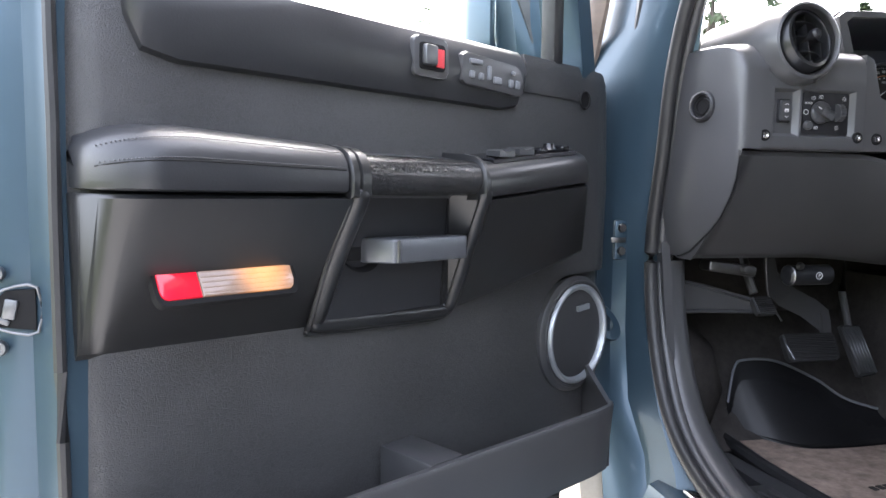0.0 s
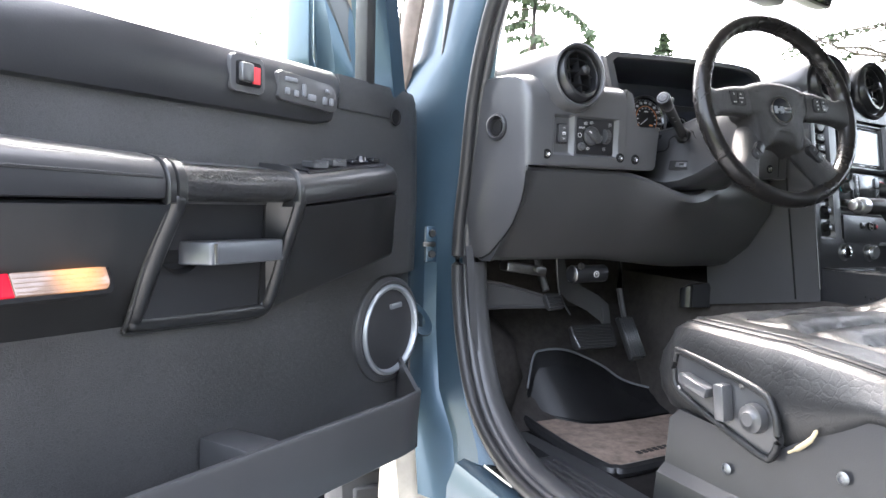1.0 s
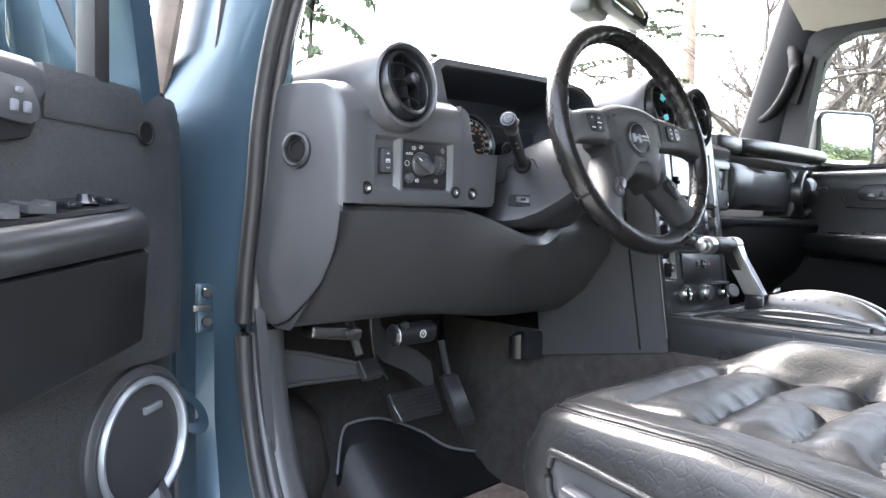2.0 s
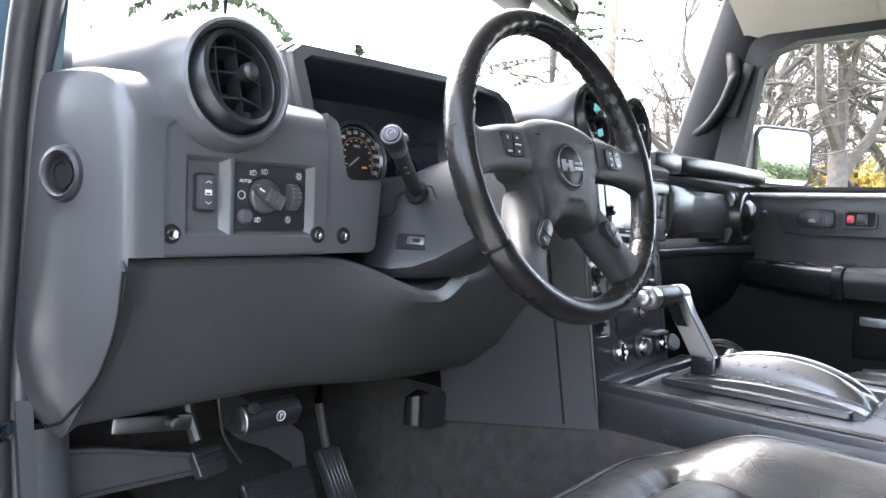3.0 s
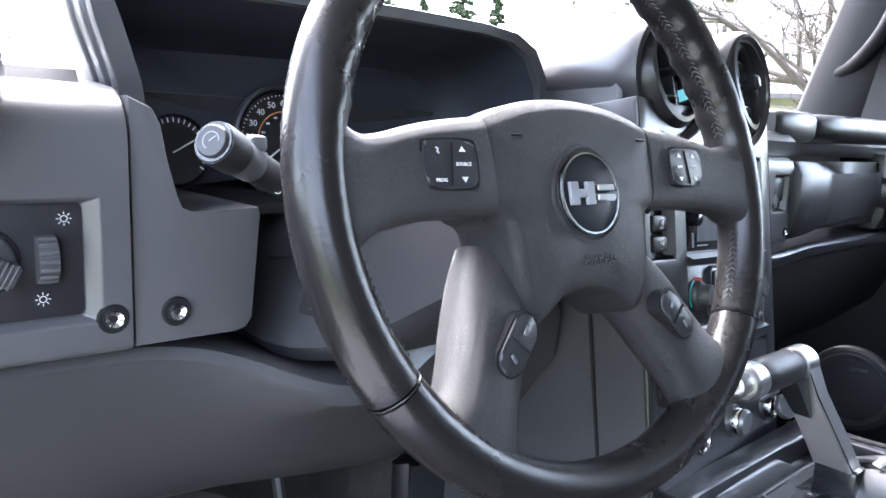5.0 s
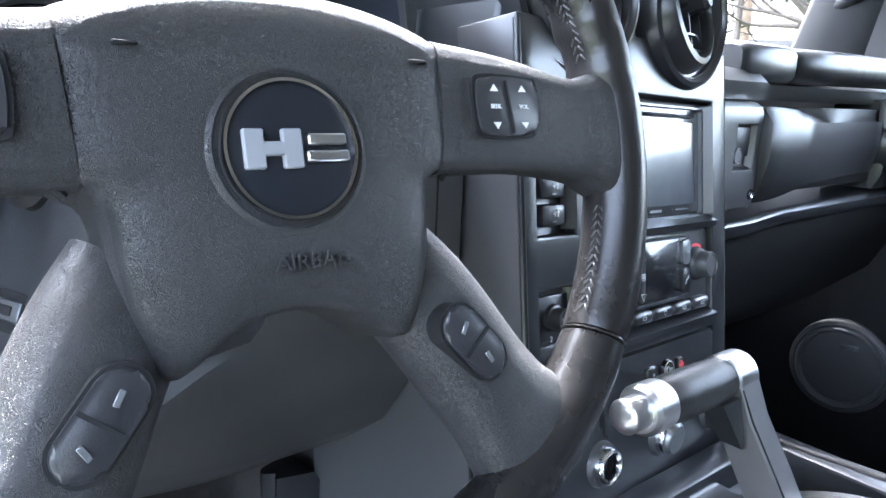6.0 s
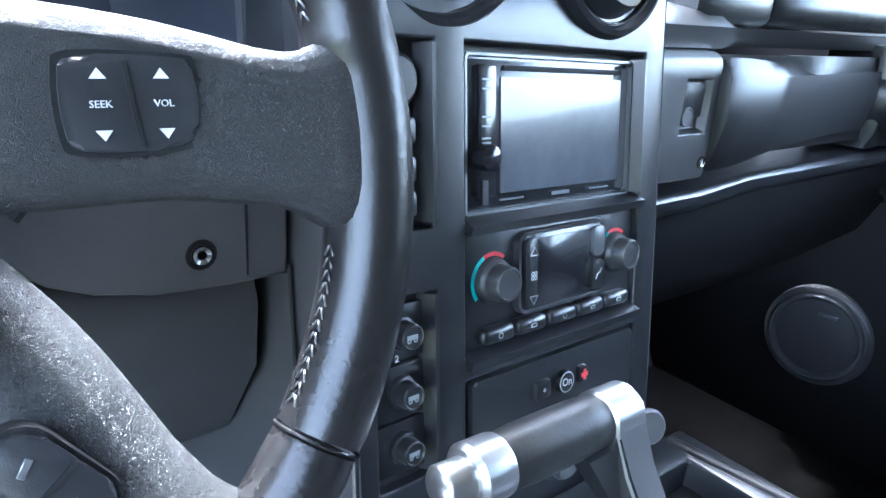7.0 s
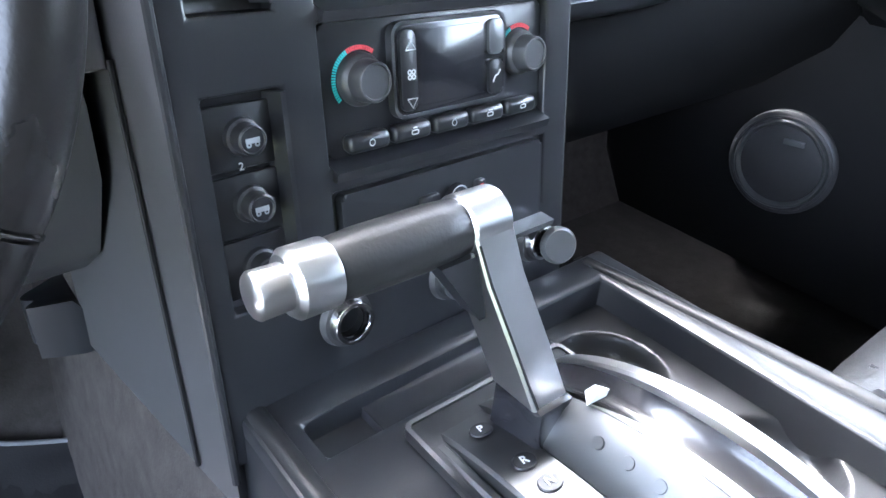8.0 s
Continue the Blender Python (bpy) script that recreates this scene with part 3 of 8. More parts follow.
# armrest, pull handle and switch pod form one projecting band; below it the panel slopes in towards the lower panel
def bulge_row(k, u_low, u_top, y_low=0.0295, zt=1.236):
    zl = shade_z(u_low)
    d_ = 0.0295 - 0.094 * k
    return [(u_low, 0.05, zl + 0.004), (u_low, y_low + 0.004, zl - 0.002), (u_low, y_low - 0.002, zl + 0.004), (u_top, d_ + 0.001, zt - 0.004), (u_top, d_ + 0.008, zt), (u_top, 0.05, zt)]


part("rear_bulge", loft([bulge_row(0.05, -0.076, -0.079), bulge_row(0.22, -0.073, -0.0755), bulge_row(0.5, -0.067, -0.068), bulge_row(0.74, -0.061, -0.060), bulge_row(0.9, -0.053, -0.050), bulge_row(0.98, -0.043, -0.037), bulge_row(1, -0.03, -0.02), bulge_row(1, 0.05, 0.06), bulge_row(1, 0.186, 0.186)]), M_BULGE, door, "black plastic bulge below the armrest")
part("front_bulge", loft([bulge_row(1, 0.414, 0.408, 0.024, 1.234), bulge_row(1, 0.48, 0.48, 0.000, 1.240), bulge_row(1, 0.58, 0.58, -0.034, 1.250), bulge_row(0.98, 0.650, 0.652, -0.054, 1.256), bulge_row(0.94, 0.658, 0.660, -0.050, 1.257)]), M_BULGE, door, "black plastic bulge below the window switches")


def band_row(u, d_, zb, zt, k=1.0):
    """The armrest band's outline at u: upright front, rolled shoulder, top falling back to the door."""
    h = zt - zb
    return [(u, 0.03, zb), (u, d_ + 0.006, zb), (u, d_ + 0.001, zb + 0.002), (u, d_, zb + 0.008), (u, d_, zb + 0.42 * h), (u, d_ + 0.003, zb + 0.62 * h), (u, d_ + 0.011, zb + 0.82 * h), (u, d_ + 0.024, zb + 0.94 * h), (u, d_ + 0.045, zt), (u, 0.03, zt + 0.004 * k)]


PAD = []
for u, d_, dz in ((-0.0775, 0.012, -0.030), (-0.077, 0.0, -0.023), (-0.0745, -0.014, -0.017), (-0.070, -0.028, -0.013), (-0.063, -0.042, -0.0095), (-0.053, -0.055, -0.006), (-0.042, -0.063, -0.0035), (-0.028, -0.0665, -0.0015), (0.0, -0.067, 0.0), (0.09, -0.067, 0.0), (0.170, -0.067, 0.0), (0.1765, -0.066, -0.001), (0.1775, -0.063, -0.003)):
    PAD.append(band_row(u, d_, 1.2385 - dz * 0.12, 1.302 - 0.05 * max(0, u) + dz))
pad = part("armrest_pad", loft(PAD), M_UPPER, door, "padded leather armrest with grey stitching")


def pad_out(u):
    """How far the pad stands out at u, and how far its top has rolled down."""
    line = [(-0.078, 0.012, -0.030), (-0.0745, -0.014, -0.017), (-0.070, -0.028, -0.013), (-0.063, -0.042, -0.0095), (-0.053, -0.055, -0.006), (-0.042, -0.063, -0.0035), (-0.028, -0.0665, -0.0015), (0.0, -0.067, 0.0), (0.2, -0.067, 0.0)]
    for (a, p, v), (b, q, w) in zip(line, line[1:]):
        if u <= b:
            return p + (q - p) * (u - a) / (b - a), v + (w - v) * (u - a) / (b - a)


st = bmesh.new()
for i in range(96):
    u = -0.070 + 0.243 * i / 96
    d_, dz = pad_out(u)
    h = 0.0635 - 0.05 * max(0, u) + dz
    for f_, o_ in ((0.50, 0.0006), (0.80, 0.0088)):
        rbox((0.0019, 0.0011, 0.0011), (u, d_ - 0.0003 + o_, 1.2385 + f_ * h), 0.0003, 1, bm=st)
part("stitching", st, M_STITCH, pad)
part("pad_seam", tube([(u, pad_out(u)[0] + 0.0001, 1.2385 + 0.455 * (0.0635 - 0.05 * max(0, u) + pad_out(u)[1])) for u in [-0.072 + 0.244 * i / 30 for i in range(31)]], 0.0008, 5), M_DARK, pad)
for u0, u1, o_ in ((0.1785, 0.1905, 0.003), (0.1925, 0.2080, 0.0015), (0.3995, 0.4105, 0.003)):
    part("joint_collar", loft([band_row(u, -0.0675 - o_ + e_, 1.2330 - e_, 1.292 + o_ * 0.4 - e_) for u, e_ in ((u0, 0.0025), (u0 + 0.002, 0.0), (u1 - 0.002, 0.0), (u1, 0.0025))]), M_BULGE, door)
grip = part("pull_grip", loft([[(u, -0.0415 + 0.0245 * k * math.cos(a), 1.2600 + 0.0235 * k * math.sin(a)) for a in [2 * math.pi * i / 24 for i in range(24)]] for u, k in ((0.206, 0.96), (0.210, 1.0), (0.31, 1.02), (0.396, 1.0), (0.401, 0.96))]), M_MESH, door, "mesh-textured black pull grip")
part("grip_back", loft([[(u, 0.03, 1.246), (u, -0.03, 1.246), (u, -0.03, 1.283), (u, 0.03, 1.292)] for u in (0.2, 0.405)]), M_PLASTIC, door)
# recessed handle bay: flat back plate, slanting front wall, raised surround
part("pull_recess", loft([[(u0, 0.0145, 1.073), (u1, -0.016, 1.246), (u1, 0.05, 1.246), (u0, 0.05, 1.073)] for u0, u1 in ((0.186, 0.190), (0.402, 0.386))]), M_UPPER, door, "smooth dark plate behind the door handle")
part("side_wall", loft([[(0.4005, 0.0140, 1.076), (0.384, -0.0165, 1.246), (0.410, -0.058, 1.246), (0.414, 0.012, 1.076)], [(0.402, 0.028, 1.076), (0.386, -0.010, 1.246), (0.420, -0.05, 1.246), (0.42, 0.03, 1.076)]], closed=True, caps=True), M_BULGE, door)
part("recess_edge", tube([(0.3995, 0.0125, 1.080), (0.3845, -0.0155, 1.238)], 0.0016, 6), M_DARK, door)
part("top_ledge", rbox((0.180, 0.016, 0.005), (0.291, -0.016, 1.2355), 0.0015, 2), M_PANEL, door)
fr = [(0.1975, -0.062, 1.240), (0.1965, -0.060, 1.228), (0.1925, -0.026, 1.165), (0.191, 0.008, 1.098), (0.192, 0.016, 1.085), (0.201, 0.0185, 1.0785), (0.30, 0.0180, 1.0745), (0.398, 0.0150, 1.0720), (0.411, 0.014, 1.076), (0.416, 0.006, 1.086), (0.414, -0.026, 1.16), (0.4085, -0.060, 1.228), (0.407, -0.063, 1.240)]
part("pull_frame", tube(smooth_path(fr, 5), 0.0110, 12, squash=(1.0, 0.62), up=(0, -1, 0)), M_BULGE, door, "raised black frame round the door handle")
part("frame_lip", tube(smooth_path([(u - 0.0115 if u < 0.25 else u + 0.0115 if u > 0.405 else u, d_ + 0.004, z - (0.0115 if 0.19 < u < 0.405 and z < 1.1 else 0.004)) for u, d_, z in fr], 5), 0.0034, 8), M_BULGE, door)
part("handle_cup", lathe([(0.0, -0.014), (0.020, -0.012), (0.029, 0.0), (0.031, 0.0015)], facing(pose(0.243, -0.0035, 1.167, -10, 0, 0)) @ Matrix.Diagonal((1.05, 0.86, 1, 1)), 28), M_DARK, door)
LV = [(0.2690, -0.0455), (0.3900, -0.0455), (0.3935, -0.043), (0.3935, -0.034), (0.382, -0.018), (0.250, 0.000), (0.243, 0.000), (0.2445, -0.010), (0.2620, -0.0425)]
b = loft([[(u, d_, z) for u, d_ in LV] for z in (1.1525, 1.1835)])
bmesh.ops.bevel(b, geom=list(b.edges), offset=0.003, segments=3, affect="EDGES", profile=0.5)
lever = part("release_lever", b, M_LEVER, door, "satin grey door release lever")
part("lever_core", rbox((0.05, 0.03, 0.024), (0.245, 0.012, 1.166), 0.004), M_DARK, lever)
part("lever_edge", loft([[(0.2672, -0.0462, z), (0.2712, -0.0468, z), (0.2716, -0.0450, z), (0.2668, -0.0450, z)] for z in (1.1545, 1.16, 1.1815)]), M_ALU, lever, "bright strip along the lever's edge")


# window switch pod
def pod_z(u):
    return 0.118 * (u - 0.412)


POD = [band_row(u, d_, 1.2335 + 0.100 * (u - 0.412), 1.2830 + pod_z(u) - q_) for u, d_, q_ in ((0.4118, -0.0645, 0.003), (0.4140, -0.0670, 0.0), (0.50, -0.0665, 0.0), (0.60, -0.0645, 0.0), (0.652, -0.0625, 0.0), (0.658, -0.0605, 0.001), (0.660, -0.057, 0.004))]
part("switch_pod", loft(POD), M_BULGE, door, "black window switch pod")
part("pod_plate", loft([[(u, -0.050, 1.2770 + pod_z(u)), (u, -0.048, 1.2820 + pod_z(u)), (u, 0.010, 1.2905 + pod_z(u)), (u, 0.012, 1.284 + pod_z(u))] for u in (0.440, 0.446, 0.632, 0.638)]), M_GLOSS, door)
for i in range(4):
    u = 0.470 + 0.044 * (i % 2) + 0.012 * (i // 2)
    z_ = 1.2935 + pod_z(u)
    part("window_switch", loft([[(u + a_, -0.040 + 0.020 * (i // 2) + w_, z_ - 0.0035 + h_) for w_, h_ in ((-0.008, -0.006), (-0.0075, hh), (0.0075, hh + 0.001), (0.008, -0.004))] for a_, hh in ((-0.017, 0.002), (-0.013, 0.0045), (-0.002, 0.001), (0.010, 0.003), (0.017, 0.0065))]), M_DKGREY, door, "glossy rocker window switch")
part("mirror_switch", lathe([(0, 0.010), (0.008, 0.010), (0.010, 0.004), (0.014, 0)], pose(0.596, -0.026, 1.2860 + pod_z(0.596)), 20), M_GLOSS, door)
for u in (0.566, 0.622):
    part("mirror_button", rbox((0.020, 0.018, 0.009), (u, -0.032, 1.2870 + pod_z(u)), 0.003), M_GLOSS, door)
# lock slider and seat memory panel on the roll
part("lock_bezel", prism(rrect(0.064, 0.052, 0.009), 0.008, pose(0.357, -0.0085, 1.418), 0.003, 3), M_PANEL, door)
part("lock_recess", prism(rrect(0.045, 0.034, 0.004), 0.004, pose(0.357, -0.0118, 1.418), 0.001), M_DARK, door)
part("lock_slider", rbox((0.022, 0.012, 0.026), (0.348, -0.014, 1.419), 0.003), M_GUN, door, "grey lock slider")
part("lock_flag", rbox((0.014, 0.003, 0.024), (0.369, -0.0125, 1.417), 0.001), M_REDMARK, door, "red unlocked flag")
mem = part("memory_panel", prism([(0.418, 1.397), (0.424, 1.392), (0.528, 1.386), (0.537, 1.392), (0.540, 1.404), (0.531, 1.424), (0.522, 1.430), (0.424, 1.436), (0.418, 1.431)], 0.012, pose(-0.060, -0.0085, 0) @ Matrix.Diagonal((1.14, 1, 1, 1)), 0.002), M_PANEL, door, "seat memory button panel")
for u, z, w, h in ((0.441, 1.424, 0.026, 0.007), (0.434, 1.406, 0.009, 0.010), (0.451, 1.405, 0.009, 0.010), (0.466, 1.412, 0.007, 0.020), (0.482, 1.403, 0.017, 0.010), (0.509, 1.402, 0.009, 0.012), (0.523, 1.402, 0.009, 0.012), (0.514, 1.418, 0.008, 0.006)):
    part("memory_button", rbox((w, 0.005, h), (u * 1.14 - 0.060, -0.0098, z), 0.002), M_RING, mem)
part("screw_cup", lathe([(0.0, 0.0006), (0.0125, 0.0008), (0.0135, 0.0024), (0.0150, 0.0028), (0.0165, 0)], facing(pose(0.750, 0.0125, 1.403)), 24), M_DARK, door)
# courtesy lamp
lamp = thing("courtesy_lamp", DOOR @ pose(0.055, -0.0195, 1.155, -30, 0, 0) @ Matrix.Diagonal((1.0, 1.0, 1.45, 1.0)), "lit red and clear courtesy lamp in the door", "courtesy lamp")
part("rim", frame_ring(rrect(0.158, 0.041, 0.0095), rrect(0.150, 0.0335, 0.0075), 0.010, pose(0, -0.0012, 0)), M_DARK, lamp)
RED = [(x, z) for x, z in rrect(0.149, 0.0325, 0.0075) if x < 0]
part("red_lens", prism(RED[:1] and [(-0.033, 0.01625), *[(x, z) for x, z in RED if x < -0.034], (-0.033, -0.01625)], 0.008, pose(0, -0.0022, 0), 0.0012), M_REDLENS, lamp, "red lens")
CLEAR = [(x, z) for x, z in rrect(0.149, 0.0325, 0.0075) if x > 0]
half_ = len(CLEAR) // 2
part("clear_lens", prism(CLEAR[:half_] + [(-0.0322, 0.01625), (-0.0322, -0.01625)] + CLEAR[half_:], 0.008, pose(0, -0.0022, 0), 0.0012), M_LAMPLENS, lamp, "ribbed clear lens lit amber from within")
rib = bmesh.new()
for i in range(8):
    rbox((0.1, 0.0009, 0.0010), (0.0195, -0.0024, -0.0135 + 0.00385 * i), 0.0003, 1, bm=rib)
part("lens_ribs", rib, M_LAMPLENS, lamp)
# speaker
spk = thing("door_speaker", DOOR @ pose(0.750, 0.020, 0.991), "round black door speaker with a silver ring", "speaker")


def speaker(parent, r=0.086, metal=M_SATIN):
    part("housing", lathe([(r * 1.16, -0.012), (r * 1.15, 0.0), (r * 1.08, 0.006), (r, 0.007), (r * 0.95, 0.0)], facing(pose(0, 0, 0)), 48), M_PLASTIC, parent)
    part("ring", lathe([(r * 1.0, 0.003), (r * 0.985, 0.009), (r * 0.955, 0.0125), (r * 0.915, 0.0125), (r * 0.880, 0.009), (r * 0.868, 0.002)], facing(pose(0, 0, 0)), 64), metal, parent, "satin silver ring")
    part("ring_edge", lathe([(r * 1.075, 0.004), (r * 1.06, 0.008), (r * 1.03, 0.0085), (r * 1.00, 0.004)], facing(pose(0, 0, 0)), 64), M_PLASTIC, parent)
    part("grille", lathe([(0, 0.007), (r * 0.4, 0.0065), (r * 0.7, 0.005), (r * 0.87, 0.002)], facing(pose(0, 0, 0)), 64), M_GRILLE, parent, "fine black mesh")
    part("badge", rbox((0.036, 0.006, 0.010), (0.013, -0.008, 0.046), 0.001, turn=pose(0, 0, 0, 0, -4, 0)), metal, parent, "small plain silver badge bar")


speaker(spk, 0.0905)
# map pocket
PK = ((-0.062, -0.05), (-0.058, -0.075), (-0.040, -0.084), (0.0, -0.087), (0.35, -0.101), (0.62, -0.113), (0.66, -0.110), (0.682, -0.098))
part("pocket_wall", loft([[(u, d + 0.012, 0.797), (u, d + 0.003, 0.803), (u, d - 0.006, 0.902), (u, d - 0.003, 0.908), (u, d + 0.004, 0.908), (u, d + 0.007, 0.89), (u, d + 0.016, 0.81)] for u, d in PK]), M_PLASTIC, door, "black plastic map pocket wall")
part("pocket_floor", rbox((0.76, 0.13, 0.012), (0.30, -0.025, 0.803), 0.004), M_PLASTIC, door)
part("pocket_end", loft([[(-0.066, 0.04, 0.80), (-0.056, 0.04, 0.80), (-0.056, 0.04, 0.918), (-0.066, 0.04, 0.918)], [(-0.064, -0.06, 0.80), (-0.054, -0.06, 0.80), (-0.054, -0.06, 0.918), (-0.064, -0.06, 0.918)]]), M_PLASTIC, door)
part("pocket_end", loft([[(0.80, 0.035, 0.80), (0.812, 0.035, 0.80), (0.812, 0.035, 0.93), (0.80, 0.035, 0.93)], [(0.668, -0.100, 0.80), (0.680, -0.100, 0.80), (0.680, -0.100, 0.907), (0.668, -0.100, 0.907)]]), M_PLASTIC, door)
part("pocket_divider", rbox((0.060, 0.10, 0.095), (0.326, -0.028, 0.8530), 0.004), M_PLASTIC, door, "square divider block in the pocket")
# window frame and glass
part("front_channel", rbox((0.028, 0.03, 0.56), (0.675, 0.03, 1.72), 0.006), M_RUBBER, door, "ribbed black window channel")
part("front_post", loft([[(0.69 + a, 0.01, z), (0.745 + a, 0.02, z), (0.755 + a, 0.09, z), (0.69 + a, 0.09, z)] for a, z in ((0.05, 1.44), (0.02, 1.6), (-0.06, 2.0))]), M_PAINT, door)
part("rear_post", loft([[(-0.128, 0.10, z), (-0.09, 0.055, z), (-0.03, 0.05, z), (-0.03, 0.12, z), (-0.11, 0.15, z)] for z in (1.44, 2.0)]), M_PAINT, door)
part("top_rail", rbox((0.85, 0.06, 0.05), (0.30, 0.07, 2.0), 0.012), M_PAINT, door)
g = part("window_pane", rbox((0.72, 0.004, 0.54), (0.315, 0.045, 1.715), 0.001, 1), mat("tinted_glass", (0.93, 0.97, 0.95), 0.0, trans=1.0, ior=1.05), door)
g.visible_shadow = False
mirror = thing("door_mirror", DOOR @ pose(0.76, 0.16, 1.44), "slate blue wing mirror outside the door glass", "wing mirror")
part("housing", loft([[(x * k, y, 0.17 + z * k) for x, z in rrect(0.19, 0.27, 0.04)] for y, k in ((0.0, 1.0), (0.05, 1.0), (0.09, 0.85), (0.11, 0.6))]), M_PAINT, mirror)
part("mirror_pane", prism(rrect(0.17, 0.25, 0.035, cz=0.17), 0.004, pose(0, -0.004, 0), 0.001), M_MIRROR, mirror)
part("arm", rbox((0.12, 0.1, 0.05), (0.08, -0.03, 0.02), 0.015), M_DARK, mirror)


# ---- dashboard ----
dash = thing("dashboard", pose(0, 0, 0), "black moulded dashboard with round air vents", "dashboard")


def dash_row(x, pts):
    return [(x, y, z) for y, z in pts]


# upper driver's panel, knee bolster, passenger side
def bay_panel(x0, x1, rows, bays):
    """A panel along the rows of (y, z) with bays (x0, x1, z0, z1, floor x0, x1, z0, z1, depth) whose walls slant in to a flat floor."""
    b = bmesh.new()
    xs = sorted({x0, x1, *[v for q in bays for v in q[:2]]})
    grid = [[b.verts.new((x, y, z)) for x in xs] for y, z in rows]
    hole = lambda xm, zm: next((q for q in bays if q[0] < xm < q[1] and q[2] < zm < q[3]), None)
    for r_ in range(len(rows) - 1):
        for c_ in range(len(xs) - 1):
            corners = (grid[r_][c_], grid[r_][c_ + 1], grid[r_ + 1][c_ + 1], grid[r_ + 1][c_])
            q = hole((xs[c_] + xs[c_ + 1]) / 2, (rows[r_][1] + rows[r_ + 1][1]) / 2)
            if q and rows[r_][0] == rows[r_ + 1][0]:
                y = rows[r_][0] + q[8]
                low = [b.verts.new(p) for p in ((q[4], y, q[6]), (q[5], y, q[6]), (q[5], y, q[7]), (q[4], y, q[7]))]
                b.faces.new(low)
                for k in range(4):
                    b.faces.new((corners[k], corners[(k + 1) % 4], low[(k + 1) % 4], low[k]))
            else:
                b.faces.new(corners)
    bmesh.ops.recalc_face_normals(b, faces=b.faces)
    sharp = [e for e in b.edges if len(e.link_faces) == 2 and e.calc_face_angle(0) > 0.5]
    bmesh.ops.bevel(b, geom=sharp, offset=0.0014, segments=3, affect="EDGES", profile=0.5)
    return b


UP = [(1.088, 1.3165), (1.0765, 1.3175), (1.073, 1.320), (1.072, 1.325), (1.072, 1.339), (1.072, 1.4165), (1.072, 1.448), (1.0735, 1.459), (1.077, 1.468), (1.084, 1.4755), (1.10, 1.484), (1.16, 1.491), (1.30, 1.495)]
part("driver_panel", bay_panel(-0.826, -0.6310, UP, [(-0.803, -0.755, 1.339, 1.4165, -0.797, -0.763, 1.345, 1.412, 0.009), (-0.751, -0.6485, 1.339, 1.4165, -0.7465, -0.6575, 1.3425, 1.413, 0.008)]), M_PANEL, dash, "satin black switch panel")
EDGE = [(-0.6290, 1.318), (-0.560, 1.318), (-0.552, 1.320), (-0.547, 1.327), (-0.5405, 1.402), (-0.542, 1.407), (-0.546, 1.4065), (-0.590, 1.402), (-0.599, 1.406), (-0.603, 1.416), (-0.606, 1.440), (-0.609, 1.462), (-0.614, 1.472), (-0.6290, 1.479)]
part("column_panel", prism(EDGE, 0.17, pose(0, 1.076, 0), 0.003), M_PANEL, dash, "satin black panel beside the column")
part("column_panel", prism([(-0.345, 1.354), (-0.336, 1.340), (-0.322, 1.328), (-0.300, 1.319), (-0.270, 1.314), (-0.230, 1.312), (-0.188, 1.311), (-0.188, 1.420), (-0.345, 1.420)], 0.17, pose(0, 1.0525, 0), 0.004, 3), M_PANEL, dash)
part("panel_seam", tube([(-0.2150, 1.0535, 1.316), (-0.2150, 1.0530, 1.36), (-0.2150, 1.0530, 1.418)], 0.0013, 6), M_DARK, dash)
part("panel_seam", tube([(-0.6300, 1.0765, 1.322), (-0.6300, 1.0755, 1.40), (-0.6300, 1.0765, 1.455), (-0.6300, 1.083, 1.470), (-0.6300, 1.10, 1.482)], 0.0016, 6), M_DARK, dash)


def knee(x):
    g_ = math.exp(-((x + 0.470) / 0.085) ** 2)
    e_ = min(1, max(0, (x + 0.62) / 0.30))
    e_ = e_ * e_ * (3 - 2 * e_)
    top = 1.315 - 0.046 * g_
    y0 = 1.088 - 0.045 * g_
    return [(x, y0 + 0.02, top + 0.004), (x, y0 + 0.004, top), (x, y0, top - 0.008), (x, y0 + 0.010 - 0.02 * e_, top - 0.03 + 0.015 * g_), (x, 1.125 - 0.02 * g_ - 0.042 * e_, 1.235), (x, 1.175 - 0.036 * e_, 1.18 - 0.025 * e_), (x, 1.222 - 0.022 * e_, 1.133 - 0.024 * e_), (x, 1.236, 1.122 - 0.022 * e_), (x, 1.25, 1.122 - 0.022 * e_), (x, 1.30, 1.14), (x, 1.30, top)]


part("knee_bolster", loft([[(-0.862, y - (0.020 if z > 1.26 else 0.031) if y < 1.24 else y, z) for x, y, z in knee(-0.838)]] + [knee(-0.835 + 0.637 * i / 48) for i in range(49)]), M_PLASTIC, dash, "smooth black knee bolster under the column")
# end cap by the door


def cap_top(y):
    return 1.452 + 0.040 * (1 - math.exp(-(y - 1.074) / 0.014)) + 0.02 * (y - 1.074)


def cap_low(y):
    line = [(1.0, 1.320), (1.066, 1.316), (1.077, 1.262), (1.092, 1.235), (1.115, 1.203), (1.145, 1.178), (1.205, 1.138), (1.24, 1.126), (1.4, 1.126)]
    for (a, p), (b, q) in zip(line, line[1:]):
        if y <= b:
            return p + (q - p) * (y - a) / (b - a)


